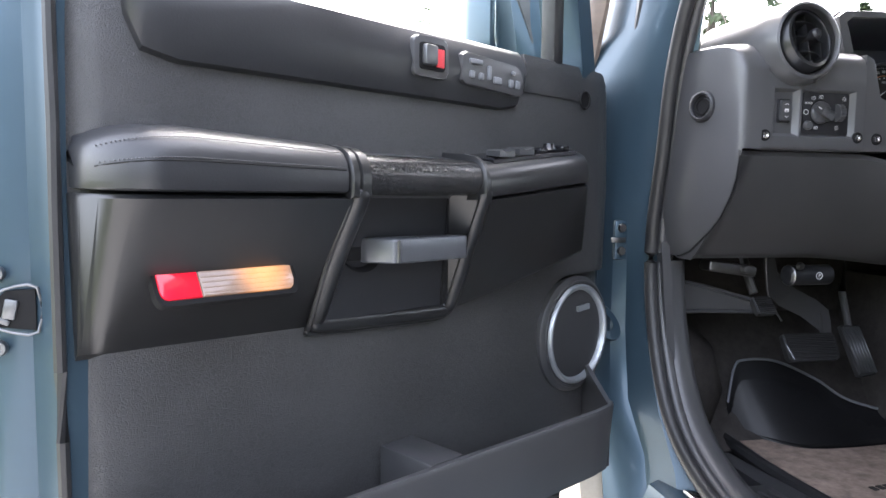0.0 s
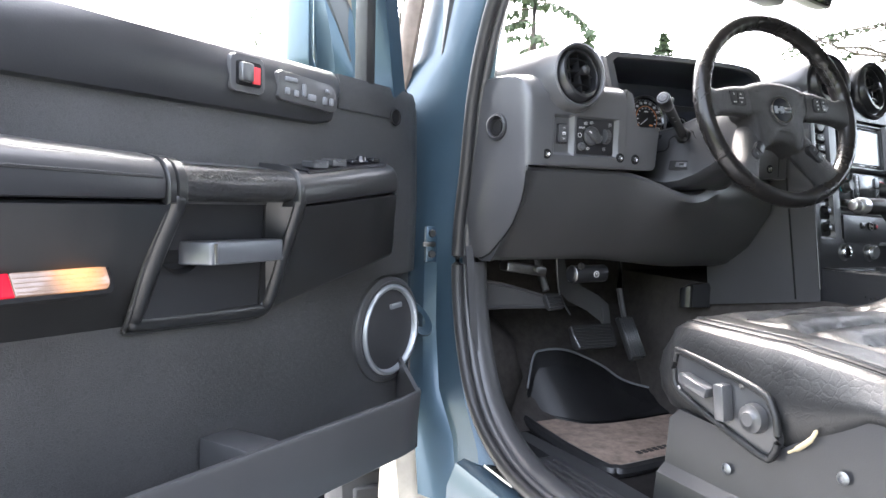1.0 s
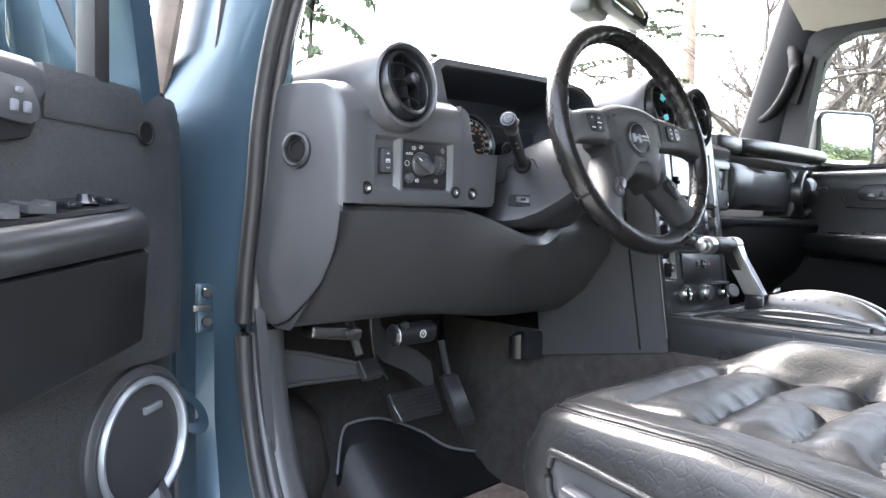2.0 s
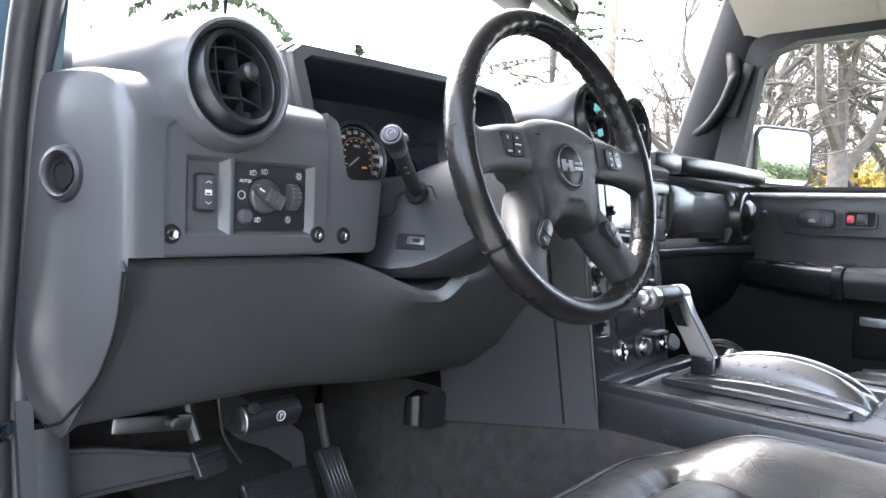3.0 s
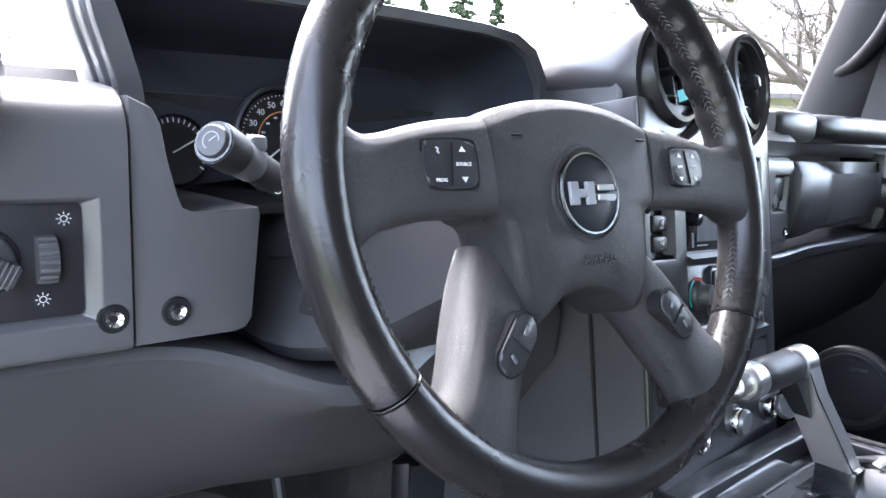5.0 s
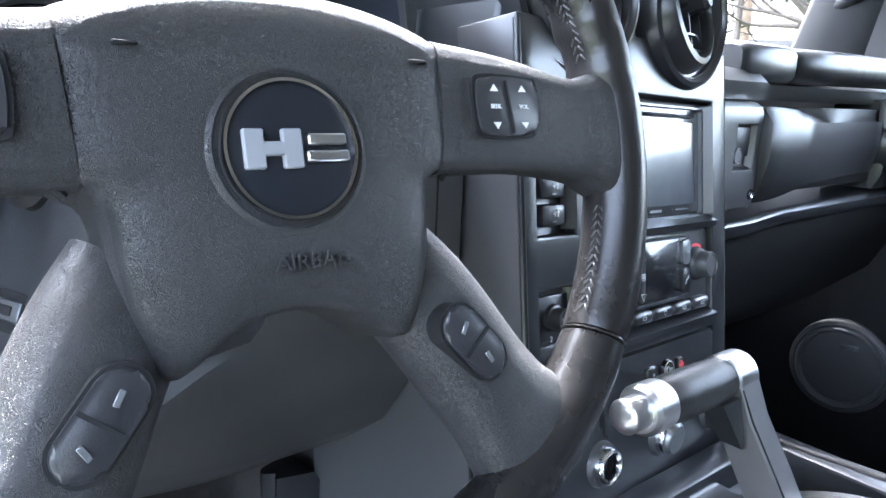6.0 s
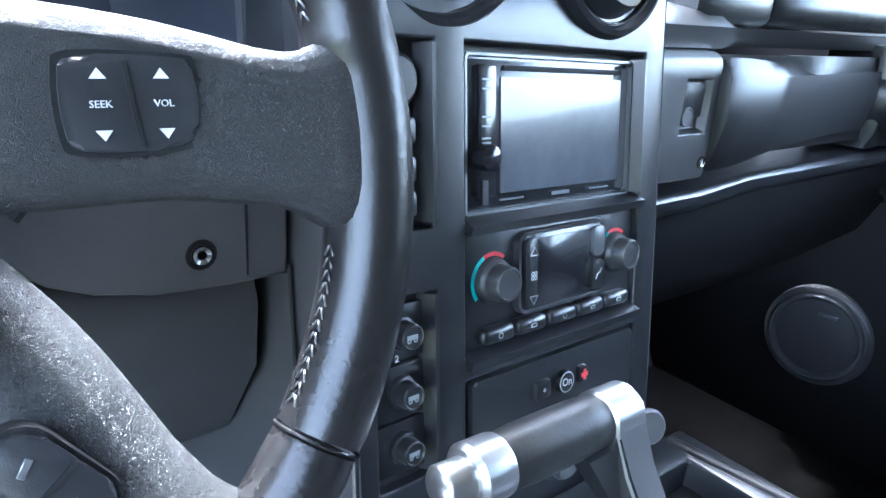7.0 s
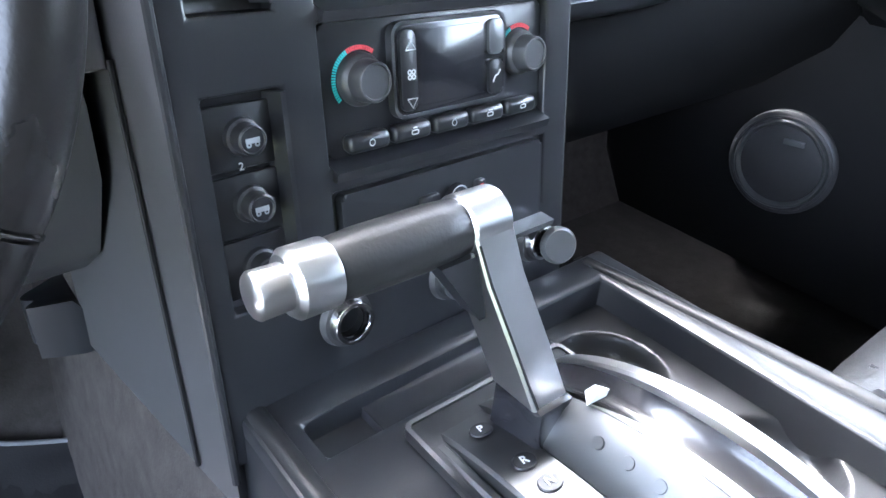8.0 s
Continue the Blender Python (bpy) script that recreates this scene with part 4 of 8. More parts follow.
rows = []
for x, y in ((-0.825, 1.0695), (-0.845, 1.0695), (-0.852, 1.0700), (-0.8575, 1.0715), (-0.8615, 1.0745), (-0.8645, 1.080), (-0.868, 1.090), (-0.8715, 1.105), (-0.876, 1.125), (-0.881, 1.145), (-0.885, 1.17), (-0.887, 1.20), (-0.888, 1.222), (-0.888, 1.245), (-0.888, 1.335)):
    top, low = cap_top(y + 0.003), cap_low(y) if x < -0.86 else 1.318
    rows.append([(x + ((-0.862 - x) * max(0, 1 - j / 3) ** 2 if x < -0.862 else 0), y, low + (top - 0.012 - low) * j / 10) for j in range(11)] + [(x + 0.002, y, top - 0.004), (x + 0.010, y, top), (x + 0.05, y, top + 0.003)])
part("end_cap", loft(rows + [[(x + 0.05, y, z) for x, y, z in rows[-1]]], closed=False, caps=False), M_PANEL, dash, "black end cap facing the door")
part("cap_edge", tube([(-0.8635, y, cap_low(y)) for y in [1.068 + 0.18 * i / 24 for i in range(25)]], 0.0016, 6), M_DARK, dash)
ring = part("cap_ring", lathe([(0.0185, 0.0005), (0.019, 0.006), (0.0215, 0.0085), (0.0255, 0.007), (0.0275, 0.0)], pose(-0.882, 1.151, 1.393, 0, -90, 20), 40), M_BTN, dash, "black ring of the end cap vent")
part("ring_well", lathe([(0, 0.0015), (0.011, 0.0015), (0.0115, 0.004), (0.0135, 0.004), (0.014, 0.001), (0.019, 0.001)], pose(-0.882, 1.151, 1.393, 0, -90, 20), 32), M_DARK, ring)
# top pad to the windscreen
part("top_pad", loft([[(x, 1.11, 1.47), (x, 1.13, 1.495), (x, 1.30, 1.50), (x, 1.37, 1.47), (x, 1.2, 1.44)] for x in (-0.838, -0.645)]), M_PLASTIC, dash)
part("top_pad", loft([[(x, 1.11, 1.47), (x, 1.13, 1.495), (x, 1.30, 1.50), (x, 1.37, 1.47), (x, 1.2, 1.44)] for x in (-0.10, 0.3, 0.87)]), M_PLASTIC, dash)
part("screen_shelf", loft([[(x, 1.26, 1.49), (x, 1.30, 1.50), (x, 1.37, 1.47), (x, 1.28, 1.45)] for x in (-0.645, -0.155)]), M_PLASTIC, dash)
# instrument hood
HIN = [(-0.590, 1.40), (-0.600, 1.49), (-0.612, 1.53), (-0.618, 1.547), (-0.606, 1.556), (-0.512, 1.560), (-0.372, 1.564), (-0.274, 1.564), (-0.232, 1.560), (-0.206, 1.548), (-0.189, 1.52), (-0.180, 1.47), (-0.178, 1.40)]
HOOD = [(-0.608, 1.40), (-0.618, 1.49), (-0.631, 1.53), (-0.637, 1.556), (-0.622, 1.567), (-0.512, 1.571), (-0.372, 1.575), (-0.274, 1.575), (-0.224, 1.571), (-0.194, 1.557), (-0.174, 1.525), (-0.165, 1.47), (-0.162, 1.40)]


def arch(line, y, k=1.0, dz=0.0):
    return [(-0.40 + (x + 0.40) * k, y, 1.42 + (z - 1.42) * k + dz) for x, z in line]


part("instrument_hood", loft([arch(HIN, 1.146), arch(HIN, 1.140), arch(HIN, 1.1375, 1.004), arch(HOOD, 1.1375, 0.996), arch(HOOD, 1.139), arch(HOOD, 1.150), arch(HOOD, 1.1515, 1.012), arch(HOOD, 1.154, 1.016), arch(HOOD, 1.166, 1.018), arch(HOOD, 1.1675, 1.028), arch(HOOD, 1.171, 1.032), arch(HOOD, 1.21, 1.030), arch(HOOD, 1.26, 1.01), arch(HOOD, 1.32, 0.96, -0.01)], closed=False, caps=False), M_PANEL, dash, "black hood over the instruments")
part("hood_lining", loft([arch(HIN, 1.1455, 0.999), arch(HIN, 1.17, 0.975), arch(HIN, 1.205, 0.94), arch(HIN, 1.24, 0.88), arch(HIN, 1.262, 0.78), arch(HIN, 1.268, 0.4), arch(HIN, 1.268, 0.02)], closed=False, caps=False), M_LINING, dash, "smooth dark lining of the instrument hood, tinted blue as if lit")
part("instrument_floor", rbox((0.42, 0.13, 0.01), (-0.39, 1.205, 1.398), 0.003), M_DARK, dash)
gauge = thing("speedometer", pose(-0.431, 1.246, 1.4495, -10, 0, 0), "round black speedometer with white figures", "speedometer")
part("dial", lathe([(0, 0), (0.046, 0), (0.05, 0.004), (0.052, 0.002), (0.052, -0.03)], facing(pose(0, 0, 0)), 40), M_GLOSS, gauge)
for i, v in enumerate(range(0, 130, 10)):
    a = radians(215 - 250 * i / 12)
    words(str(v), 0.0085, pose(0.0385 * math.cos(a), -0.001, 0.0385 * math.sin(a)), gauge, M_WHITE, "figure")
tk = bmesh.new()
for i in range(49):
    a = radians(215 - 250 * i / 48)
    rbox((0.0045 if i % 4 == 0 else 0.0025, 0.0005, 0.0009), (0.047 * math.cos(a), -0.0008, 0.047 * math.sin(a)), 0, 1, turn=pose(0, 0, 0, 0, -math.degrees(a), 0), bm=tk)
part("tick_ring", tk, M_WHITE, gauge)
part("bezel", lathe([(0.0515, 0.001), (0.0525, 0.006), (0.0540, 0.0075), (0.0560, 0.006), (0.0570, -0.002)], facing(pose(0, 0, 0)), 48), M_PANEL, gauge)
part("inner_ring", tube([(0.0305 * math.cos(radians(215 - 250 * i / 40)), -0.0008, 0.0305 * math.sin(radians(215 - 250 * i / 40))) for i in range(41)], 0.0005, 5), M_ORANGE, gauge, "thin orange inner ring")
tk = bmesh.new()
for i in range(11):
    a = radians(205 - 230 * i / 10)
    rbox((0.0034, 0.0005, 0.0018), (0.0262 * math.cos(a), -0.0008, 0.0262 * math.sin(a)), 0, 1, bm=tk)
part("inner_scale", tk, M_WHITE, gauge, "small inner scale marks")
words("MPH", 0.006, pose(0, -0.001, 0.017), gauge, M_WHITE, "unit")
part("needle", rbox((0.026, 0.0012, 0.0014), (-0.011, -0.004, -0.008), 0.0004, 1, turn=pose(0, 0, 0, 0, -35, 0)), M_WHITE, gauge)
part("bar_mark", rbox((0.010, 0.0005, 0.003), (0.012, -0.001, -0.015), 0), M_ORANGE, gauge)
for x, r, z in ((-0.540, 0.032, 1.440), (-0.326, 0.026, 1.436)):
    gg = thing("instrument_dial", pose(x, 1.246, z, -10, 0, 0), "small black instrument dial with white ticks", "instrument dial")
    part("dial", lathe([(0, 0), (r * 0.92, 0), (r, 0.004), (r, -0.03)], facing(pose(0, 0, 0)), 32), M_GLOSS, gg)
    tk = bmesh.new()
    for i in range(25):
        a = radians(215 - 250 * i / 24)
        rbox((0.004, 0.0005, 0.0009), (r * 0.85 * math.cos(a), -0.0008, r * 0.85 * math.sin(a)), 0, 1, turn=pose(0, 0, 0, 0, -math.degrees(a), 0), bm=tk)
    part("tick_ring", tk, M_WHITE, gg)
    part("needle", rbox((r * 0.7, 0.0012, 0.0014), (r * 0.2, -0.003, r * 0.1), 0.0004, 1, turn=pose(0, 0, 0, 0, -30, 0)), M_WHITE, gg)


# round air vents on pods
def air_vent(m, label, r=0.068, back=0.20, flare=0.0, aim=(-9, 9), shell=M_PANEL):
    v = thing("air_vent", m, label, "air vent", "round dashboard vents")
    part("pod", lathe([(r * 0.86, -0.006), (r * 0.88, 0.004), (r * 0.92, 0.007), (r * 0.98, 0.005), (r * 1.03, -0.003), (r * (1.05 + 0.10 * flare), -0.02), (r * (0.98 + 0.30 * flare), -0.06), (r * (0.90 + 0.55 * flare), -0.11), (r * (0.78 + 0.85 * flare), -back), (0, -back)], facing(pose(0, 0, 0)), 64), shell, v)
    part("gasket", lathe([(r * 0.83, -0.006), (r * 0.845, 0.002), (r * 0.87, 0.003), (r * 0.885, -0.004)], facing(pose(0, 0, 0)), 56), M_RUBBER, v)
    ball = part("ball", lathe([(r * 0.655, -0.030), (r * 0.665, -0.002), (r * 0.67, 0.003), (r * 0.685, 0.0045), (r * 0.76, 0.003), (r * 0.82, -0.004), (r * 0.87, -0.014)], facing(pose(0, 0, 0)), 56), M_CONS, v, "swivelling vent ring")
    swivel = pose(0.055 * r, 0, 0.07 * r, aim[0], 0, aim[1])
    ball.matrix_local = swivel
    part("throat", lathe([(r * 0.69, -0.020), (r * 0.64, -0.045), (0, -0.045)], facing(swivel), 40), M_DARK, v)
    for k in range(3):
        h = r * 0.66 * math.sqrt(max(0, 1 - ((k - 1) * 0.60) ** 2))
        part("slat", loft([[(-h + 2 * h * i / 10, 0.008 - 0.006 * (1 - (i / 5 - 1) ** 2), (k - 1) * r * 0.40 + dz + 0.004 * (1 - (i / 5 - 1) ** 2)) for dz in (-0.0009, 0.0009)] + [(-h + 2 * h * i / 10, 0.024, (k - 1) * r * 0.40 + dz) for dz in (0.0012, -0.0012)] for i in range(11)]), M_CONS, ball)
    for k in range(3):
        h = r * 0.66 * math.sqrt(max(0, 1 - ((k - 1) * 0.60) ** 2))
        part("vane", loft([[((k - 1) * r * 0.40 + 0.004 + dx + 0.003 * (1 - (i / 5 - 1) ** 2) * (k - 1), y_, -h + 2 * h * i / 10) for dx, y_ in ((-0.0009, 0.005), (0.0009, 0.005), (0.001, 0.022), (-0.001, 0.022))] for i in range(11)]), M_CONS, ball)
    part("knob", lathe([(0, 0.016), (0.0065, 0.016), (0.0095, 0.012), (0.0085, 0.004), (0.006, 0.0), (0.006, -0.016)], facing(pose(0.004, 0, 0.004)), 8), M_BTN, ball)
    return v


air_vent(pose(-0.7605, 1.057, 1.4905, -3, 0, 3), "round black air vent on a dashboard pod beside the door", 0.0625, 0.20, 0.55)
V2 = air_vent(pose(-0.102, 1.030, 1.532, -6, 0, -4), "round black air vent with cyan film behind the wheel", flare=0.55, shell=M_CONS)
V3 = air_vent(pose(0.060, 1.034, 1.530, -6, 0, 4), "round black air vent above the radio", shell=M_CONS)
part("film_scrap", rbox((0.018, 0.001, 0.014), (0.0, -0.006, 0.02), 0, turn=pose(0, 0, 0, 0, 25, 0)), M_CYAN, V2, "cyan film scrap")
part("film_scrap", rbox((0.016, 0.001, 0.012), (0.008, -0.006, -0.018), 0, turn=pose(0, 0, 0, 0, -15, 0)), M_CYAN, V2, "cyan film scrap")
part("centre_fairing", loft([[(x, 1.066, 1.40), (x, 1.060 + 2.2 * h, 1.49), (x, 1.068 + 2.2 * h, 1.520 - h), (x, 1.092 + 2.2 * h, 1.541 - h), (x, 1.13, 1.551 - h), (x, 1.22, 1.553 - h), (x, 1.32, 1.50), (x, 1.32, 1.40)] for x, h in ((-0.171, 0.012), (-0.168, 0.004), (-0.162, 0.0), (-0.08, -0.010), (0.08, -0.010), (0.14, 0.008))]), M_CONS, dash, "moulded fairing behind the centre vents")
part("pod_base", loft([[(x, y, z) for x, y in ((-0.176 + d, 1.046 + d), (-0.172 + d, 1.041 + d), (0.124 - d, 1.055 + d), (0.125 - d, 1.30), (-0.178 + d, 1.30))] for z, d in ((1.44, 0.0), (1.515, 0.001), (1.532, 0.004), (1.543, 0.011), (1.551, 0.022), (1.556, 0.040))]), M_CONS, dash)
# window-defog and lamp switch panels
sp = thing("rear_window_switch", pose(-0.780, 1.0805, 1.381), "recessed black rocker switch with white symbols", "rocker switch")
part("rocker_frame", frame_ring(rrect(0.0225, 0.0385, 0.004), rrect(0.0185, 0.0345, 0.0035), 0.004, pose(0, -0.0035, 0)), M_BTN, sp)
part("rocker", loft([[(x * k, y, z * k) for x, z in rrect(0.0180, 0.034, 0.0035)] for y, k in ((0.0, 1.0), (-0.0075, 1.0), (-0.0090, 0.95), (-0.0094, 0.80), (-0.0088, 0.05))]), M_PLASTIC, sp)
for dz, tri_up in ((0.0105, 1), (-0.0105, -1)):
    part("symbol", tube([(-0.003, -0.0098, dz - 0.0014 * tri_up), (0.0, -0.0098, dz + 0.0008 * tri_up), (0.003, -0.0098, dz - 0.0014 * tri_up)], 0.00045, 5), M_WHITE, sp)
part("symbol", frame_ring(rrect(0.0070, 0.0055, 0.001), rrect(0.0056, 0.0041, 0.0006), 0.001, pose(0, -0.0100, 0)), M_WHITE, sp)
part("symbol", rbox((0.0052, 0.0006, 0.0022), (0, -0.0099, 0.0008), 0), M_WHITE, sp)
lp = thing("headlamp_switch", pose(-0.701, 1.0795, 1.3785), "black headlamp switch panel with a ribbed rotary knob", "light switch")
part("panel", prism(rrect(0.0875, 0.0690, 0.003), 0.004, pose(0, -0.0012, 0), 0.0008), M_BTN, lp)
part("knob_well", lathe([(0.0192, 0.0022), (0.0202, 0.0024), (0.0210, 0.0012)], facing(pose(-0.010, 0, 0.002)), 40), M_DARK, lp)
kn = part("knob", lathe([(0.0, 0.0065), (0.0155, 0.0065), (0.0175, 0.0055), (0.0186, 0.003), (0.0190, 0.0)], facing(pose(-0.010, 0, 0.002)), 40), M_PLASTIC, lp)
KB = pose(-0.010, 0, 0.002, 0, 28, 0)
bar_ = part("grip_bar", loft([[(x, -0.003, -w_), (x, -0.013 - 0.002 * (x > 0), -w_ * 0.8), (x, -0.013 - 0.002 * (x > 0), w_ * 0.8), (x, -0.003, w_)] for x, w_ in ((-0.018, 0.003), (-0.014, 0.006), (0.0, 0.008), (0.016, 0.0085), (0.0185, 0.007))], m=KB), M_PLASTIC, kn)
for i in range(8):
    part("ridge", rbox((0.0011, 0.003, 0.0155), (-0.004 + 0.0029 * i, -0.0150, 0.0), 0.0004, 1), M_PLASTIC, kn).matrix_local = KB
part("pointer", rbox((0.007, 0.0012, 0.0018), (-0.0125, -0.0140, 0.0), 0.0004, 1), M_WHITE, kn).matrix_local = KB
part("fog_button", lathe([(0, 0.008), (0.006, 0.008), (0.0075, 0.005), (0.008, 0)], facing(pose(-0.034, 0, -0.020)), 18), M_PANEL, lp)
th = part("thumbwheel", tube([(0.018, -0.001, 0.002), (0.0285, -0.001, 0.002)], 0.0145, 28), M_PLASTIC, lp)
for i in range(7):
    a = radians(-60 + 20 * i)
    part("ridge", rbox((0.0100, 0.0018, 0.0020), (0.02325, -0.001 - 0.0147 * math.cos(a), 0.002 + 0.0147 * math.sin(a)), 0.0004, 1), M_PANEL, th)
words("AUTO", 0.0050, pose(-0.0335, -0.0018, 0.0165), lp)
part("symbol", frame_ring([(0.0045 * math.cos(a), 0.0045 * math.sin(a)) for a in [math.pi * i / 10 for i in range(20)]], [(0.0037 * math.cos(a), 0.0037 * math.sin(a)) for a in [math.pi * i / 10 for i in range(20)]], 0.0005, pose(-0.0375, -0.0018, 0.002)), M_WHITE, lp)


def lamp_symbol(x, z, s=1.0, parent=lp):
    part("symbol", tube([(x, -0.002, z + 0.003 * s), (x + 0.003 * s, -0.002, z + 0.0015 * s), (x + 0.003 * s, -0.002, z - 0.0015 * s), (x, -0.002, z - 0.003 * s), (x, -0.002, z + 0.003 * s)], 0.0004, 5), M_WHITE, parent)
    for k in (-1, 0, 1):
        part("ray", rbox((0.0035 * s, 0.0004, 0.0007), (x - 0.003 * s, -0.002, z + 0.0018 * k * s), 0), M_WHITE, parent)


lamp_symbol(-0.024, 0.0255)
lamp_symbol(-0.010, 0.0275)
lamp_symbol(-0.0175, -0.0235, 0.9)
for px, pz in ((0.034, 0.0255), (0.021, -0.0225)):
    part("symbol", lathe([(0.0016, 0.0), (0.0022, 0.0)], facing(pose(px, -0.002, pz)), 14), M_WHITE, lp)
    for k in range(8):
        a = radians(45 * k)
        part("ray", rbox((0.0014, 0.0004, 0.0005), (px + 0.0035 * math.cos(a), -0.002, pz + 0.0035 * math.sin(a)), 0, turn=pose(0, 0, 0, 0, -45 * k, 0)), M_WHITE, lp)
for at in ((-0.817, 1.0720, 1.3400), (-0.6425, 1.0720, 1.3400), (-0.6020, 1.0745, 1.3390), (-0.2425, 1.0530, 1.3335)):
    screw(dash, at)

# ---- steering column ----
col = thing("steering_column", pose(-0.428, 0.883, 1.450, -22, 0, 0), "black steering column shroud with stalk", "steering column")
WI = Matrix(pose(-0.428, 0.883, 1.450, -22, 0, 0)).inverted()
# y, half-width at the bottom and at the top, bottom and top heights
SHR = ((0.915, 0.034, 0.030, 1.385, 1.444), (0.945, 0.040, 0.030, 1.350, 1.445), (1.00, 0.047, 0.020, 1.318, 1.443), (1.03, 0.060, 0.019, 1.299, 1.441), (1.06, 0.075, 0.023, 1.286, 1.437), (1.085, 0.088, 0.032, 1.282, 1.430), (1.105, 0.099, 0.043, 1.284, 1.42), (1.20, 0.103, 0.05, 1.286, 1.41))


def shroud_row(y, bw, tw, zb, zt):
    half = [(0.0, zt + 0.004), (tw * 0.6, zt + 0.003), (tw, zt - 0.004), (tw + (bw - tw) * 0.35, zt - (zt - zb) * 0.35), (bw - 0.002, zb + 0.024), (bw, zb + 0.014), (bw - 0.010, zb + 0.002), (bw * 0.5, zb - 0.002), (0, zb - 0.002)]
    return [(-0.425 - x, y, z) for x, z in half] + [(-0.425 + x, y, z) for x, z in half[-2:0:-1]]


part("shroud", loft([shroud_row(*r_) for r_ in SHR], m=WI), M_UPPER, col, "moulded black column shroud")
part("seam", tube([(-0.510, 1.124, 1.360), (-0.498, 1.104, 1.364), (-0.493, 1.100, 1.372), (-0.488, 1.104, 1.388), (-0.483, 1.100, 1.394), (-0.480, 1.095, 1.396)], 0.0012, 6, m=WI), M_DARK, col)
part("seam", tube([(-0.463, 1.070, 1.406), (-0.461, 1.064, 1.404), (-0.463, 1.056, 1.392), (-0.462, 1.050, 1.387), (-0.454, 1.033, 1.387)], 0.0012, 6, m=WI), M_DARK, col)
SLOT = WI @ Matrix(((0.4269, 0.8373, 0.3417, -0.4925), (-0.9040, 0.4056, 0.1355, 1.0650), (-0.0251, -0.3667, 0.9300, 1.3315), (0, 0, 0, 1)))
part("ignition_slot", prism(rrect(0.045, 0.021, 0.003), 0.004, SLOT @ pose(0, -0.0012, 0)), M_DARK, col)
part("tilt_tab", rbox((0.024, 0.003, 0.011), (0.004, -0.0022, 0.001), 0.0015, 2), M_DKGREY, col).matrix_local = SLOT
part("tab_core", rbox((0.010, 0.001, 0.005), (0.005, -0.0040, 0.001), 0.0004, 1), M_DARK, col).matrix_local = SLOT
stalk = thing("control_stalk", pose(-0.472, 1.081, 1.396), "black multi-function stalk with a round end button", "stalk")
tip = Vector((-0.138, -0.088, 0.058))
d = tip.normalized()
part("boot", tube([-d * 0.02, d * 0.004, d * 0.008], [0.016, 0.0155, 0.011], 24), M_DARK, stalk)
part("arm", tube([tip * f for f in (0.0, 0.25, 0.5, 0.70, 0.76)], [0.0090, 0.0092, 0.0096, 0.0102, 0.0104], 24), M_STALK, stalk)
part("twist_ring", tube([tip * f for f in (0.755, 0.765, 0.86, 0.865)], [0.0098, 0.0112, 0.0118, 0.0112], 24), M_PLASTIC, stalk)
part("head", tube([tip * f for f in (0.868, 0.875, 0.97, 0.99)], [0.0112, 0.0126, 0.0130, 0.0124], 28), M_STALK, stalk)
part("side_button", rbox((0.012, 0.012, 0.010), tip * 0.81 + Vector((0.006, -0.002, 0.010)), 0.003), M_GUN, stalk)
part("collar", tube([tip * 0.985, tip * 0.996], [0.0122, 0.0116], 28), M_GLOSS, stalk)
part("end_button", tube([tip * 0.99, tip * 1.003, tip * 1.008], [0.0098, 0.0096, 0.0088], 28), M_BTN, stalk, "grey round end button")
dial_ = tip.to_track_quat("Z", "Y").to_matrix().to_4x4()
part("symbol", lathe([(0.0046, 0.0), (0.0053, 0.0)], Matrix.Translation(tip * 1.0095) @ dial_, 20, arc=250), M_GUN, stalk)
part("symbol", rbox((0.0050, 0.0008, 0.0004), (0.001, 0.001, 0.0), 0, turn=pose(0, 0, 0, 0, 0, 40)), M_GUN, stalk).matrix_local = Matrix.Translation(tip * 1.0095) @ dial_
for k in (-1, 1):
    part("wiper_mark", lathe([(0.0016, 0.0), (0.0023, 0.0)], pose(*(tip * (0.52 + 0.05 * k) + Vector((-0.004, -0.007, -0.006))), 60, 0, -35), 10), M_WHITE, stalk)

# ---- steering wheel ----
WHEEL = pose(-0.4210, 0.890, 1.4335, -15.5, 0, -3.8)
wheel = thing("steering_wheel", WHEEL, "black leather steering wheel with silver round emblem", "steering wheel")
R = 0.1775


def rim_section(a, k=1.0):
    c, s = math.cos(a), math.sin(a)
    bump = 0.0014 * max(0, math.sin(a * 44)) if 0.12 < a < 1.45 or math.pi - 1.45 < a < math.pi - 0.12 else 0
    out = []
    for i in range(16):
        p = 2 * math.pi * i / 16
        inner = bump if math.cos(p) < -0.3 else 0
        rr = R + (0.0150 * k + inner) * math.cos(p)
        out.append((rr * c, (0.0172 * k + inner) * math.sin(p), rr * s))
    return out


def rim_part(a0, a1, n, name, label=""):
    secs = [rim_section(radians(a0 + (a1 - a0) * i / n), 1.0 - 0.03 * (i in (0, n))) for i in range(n + 1)]
    return part(name, loft(secs), M_WHEEL_LEATHER, wheel, label)


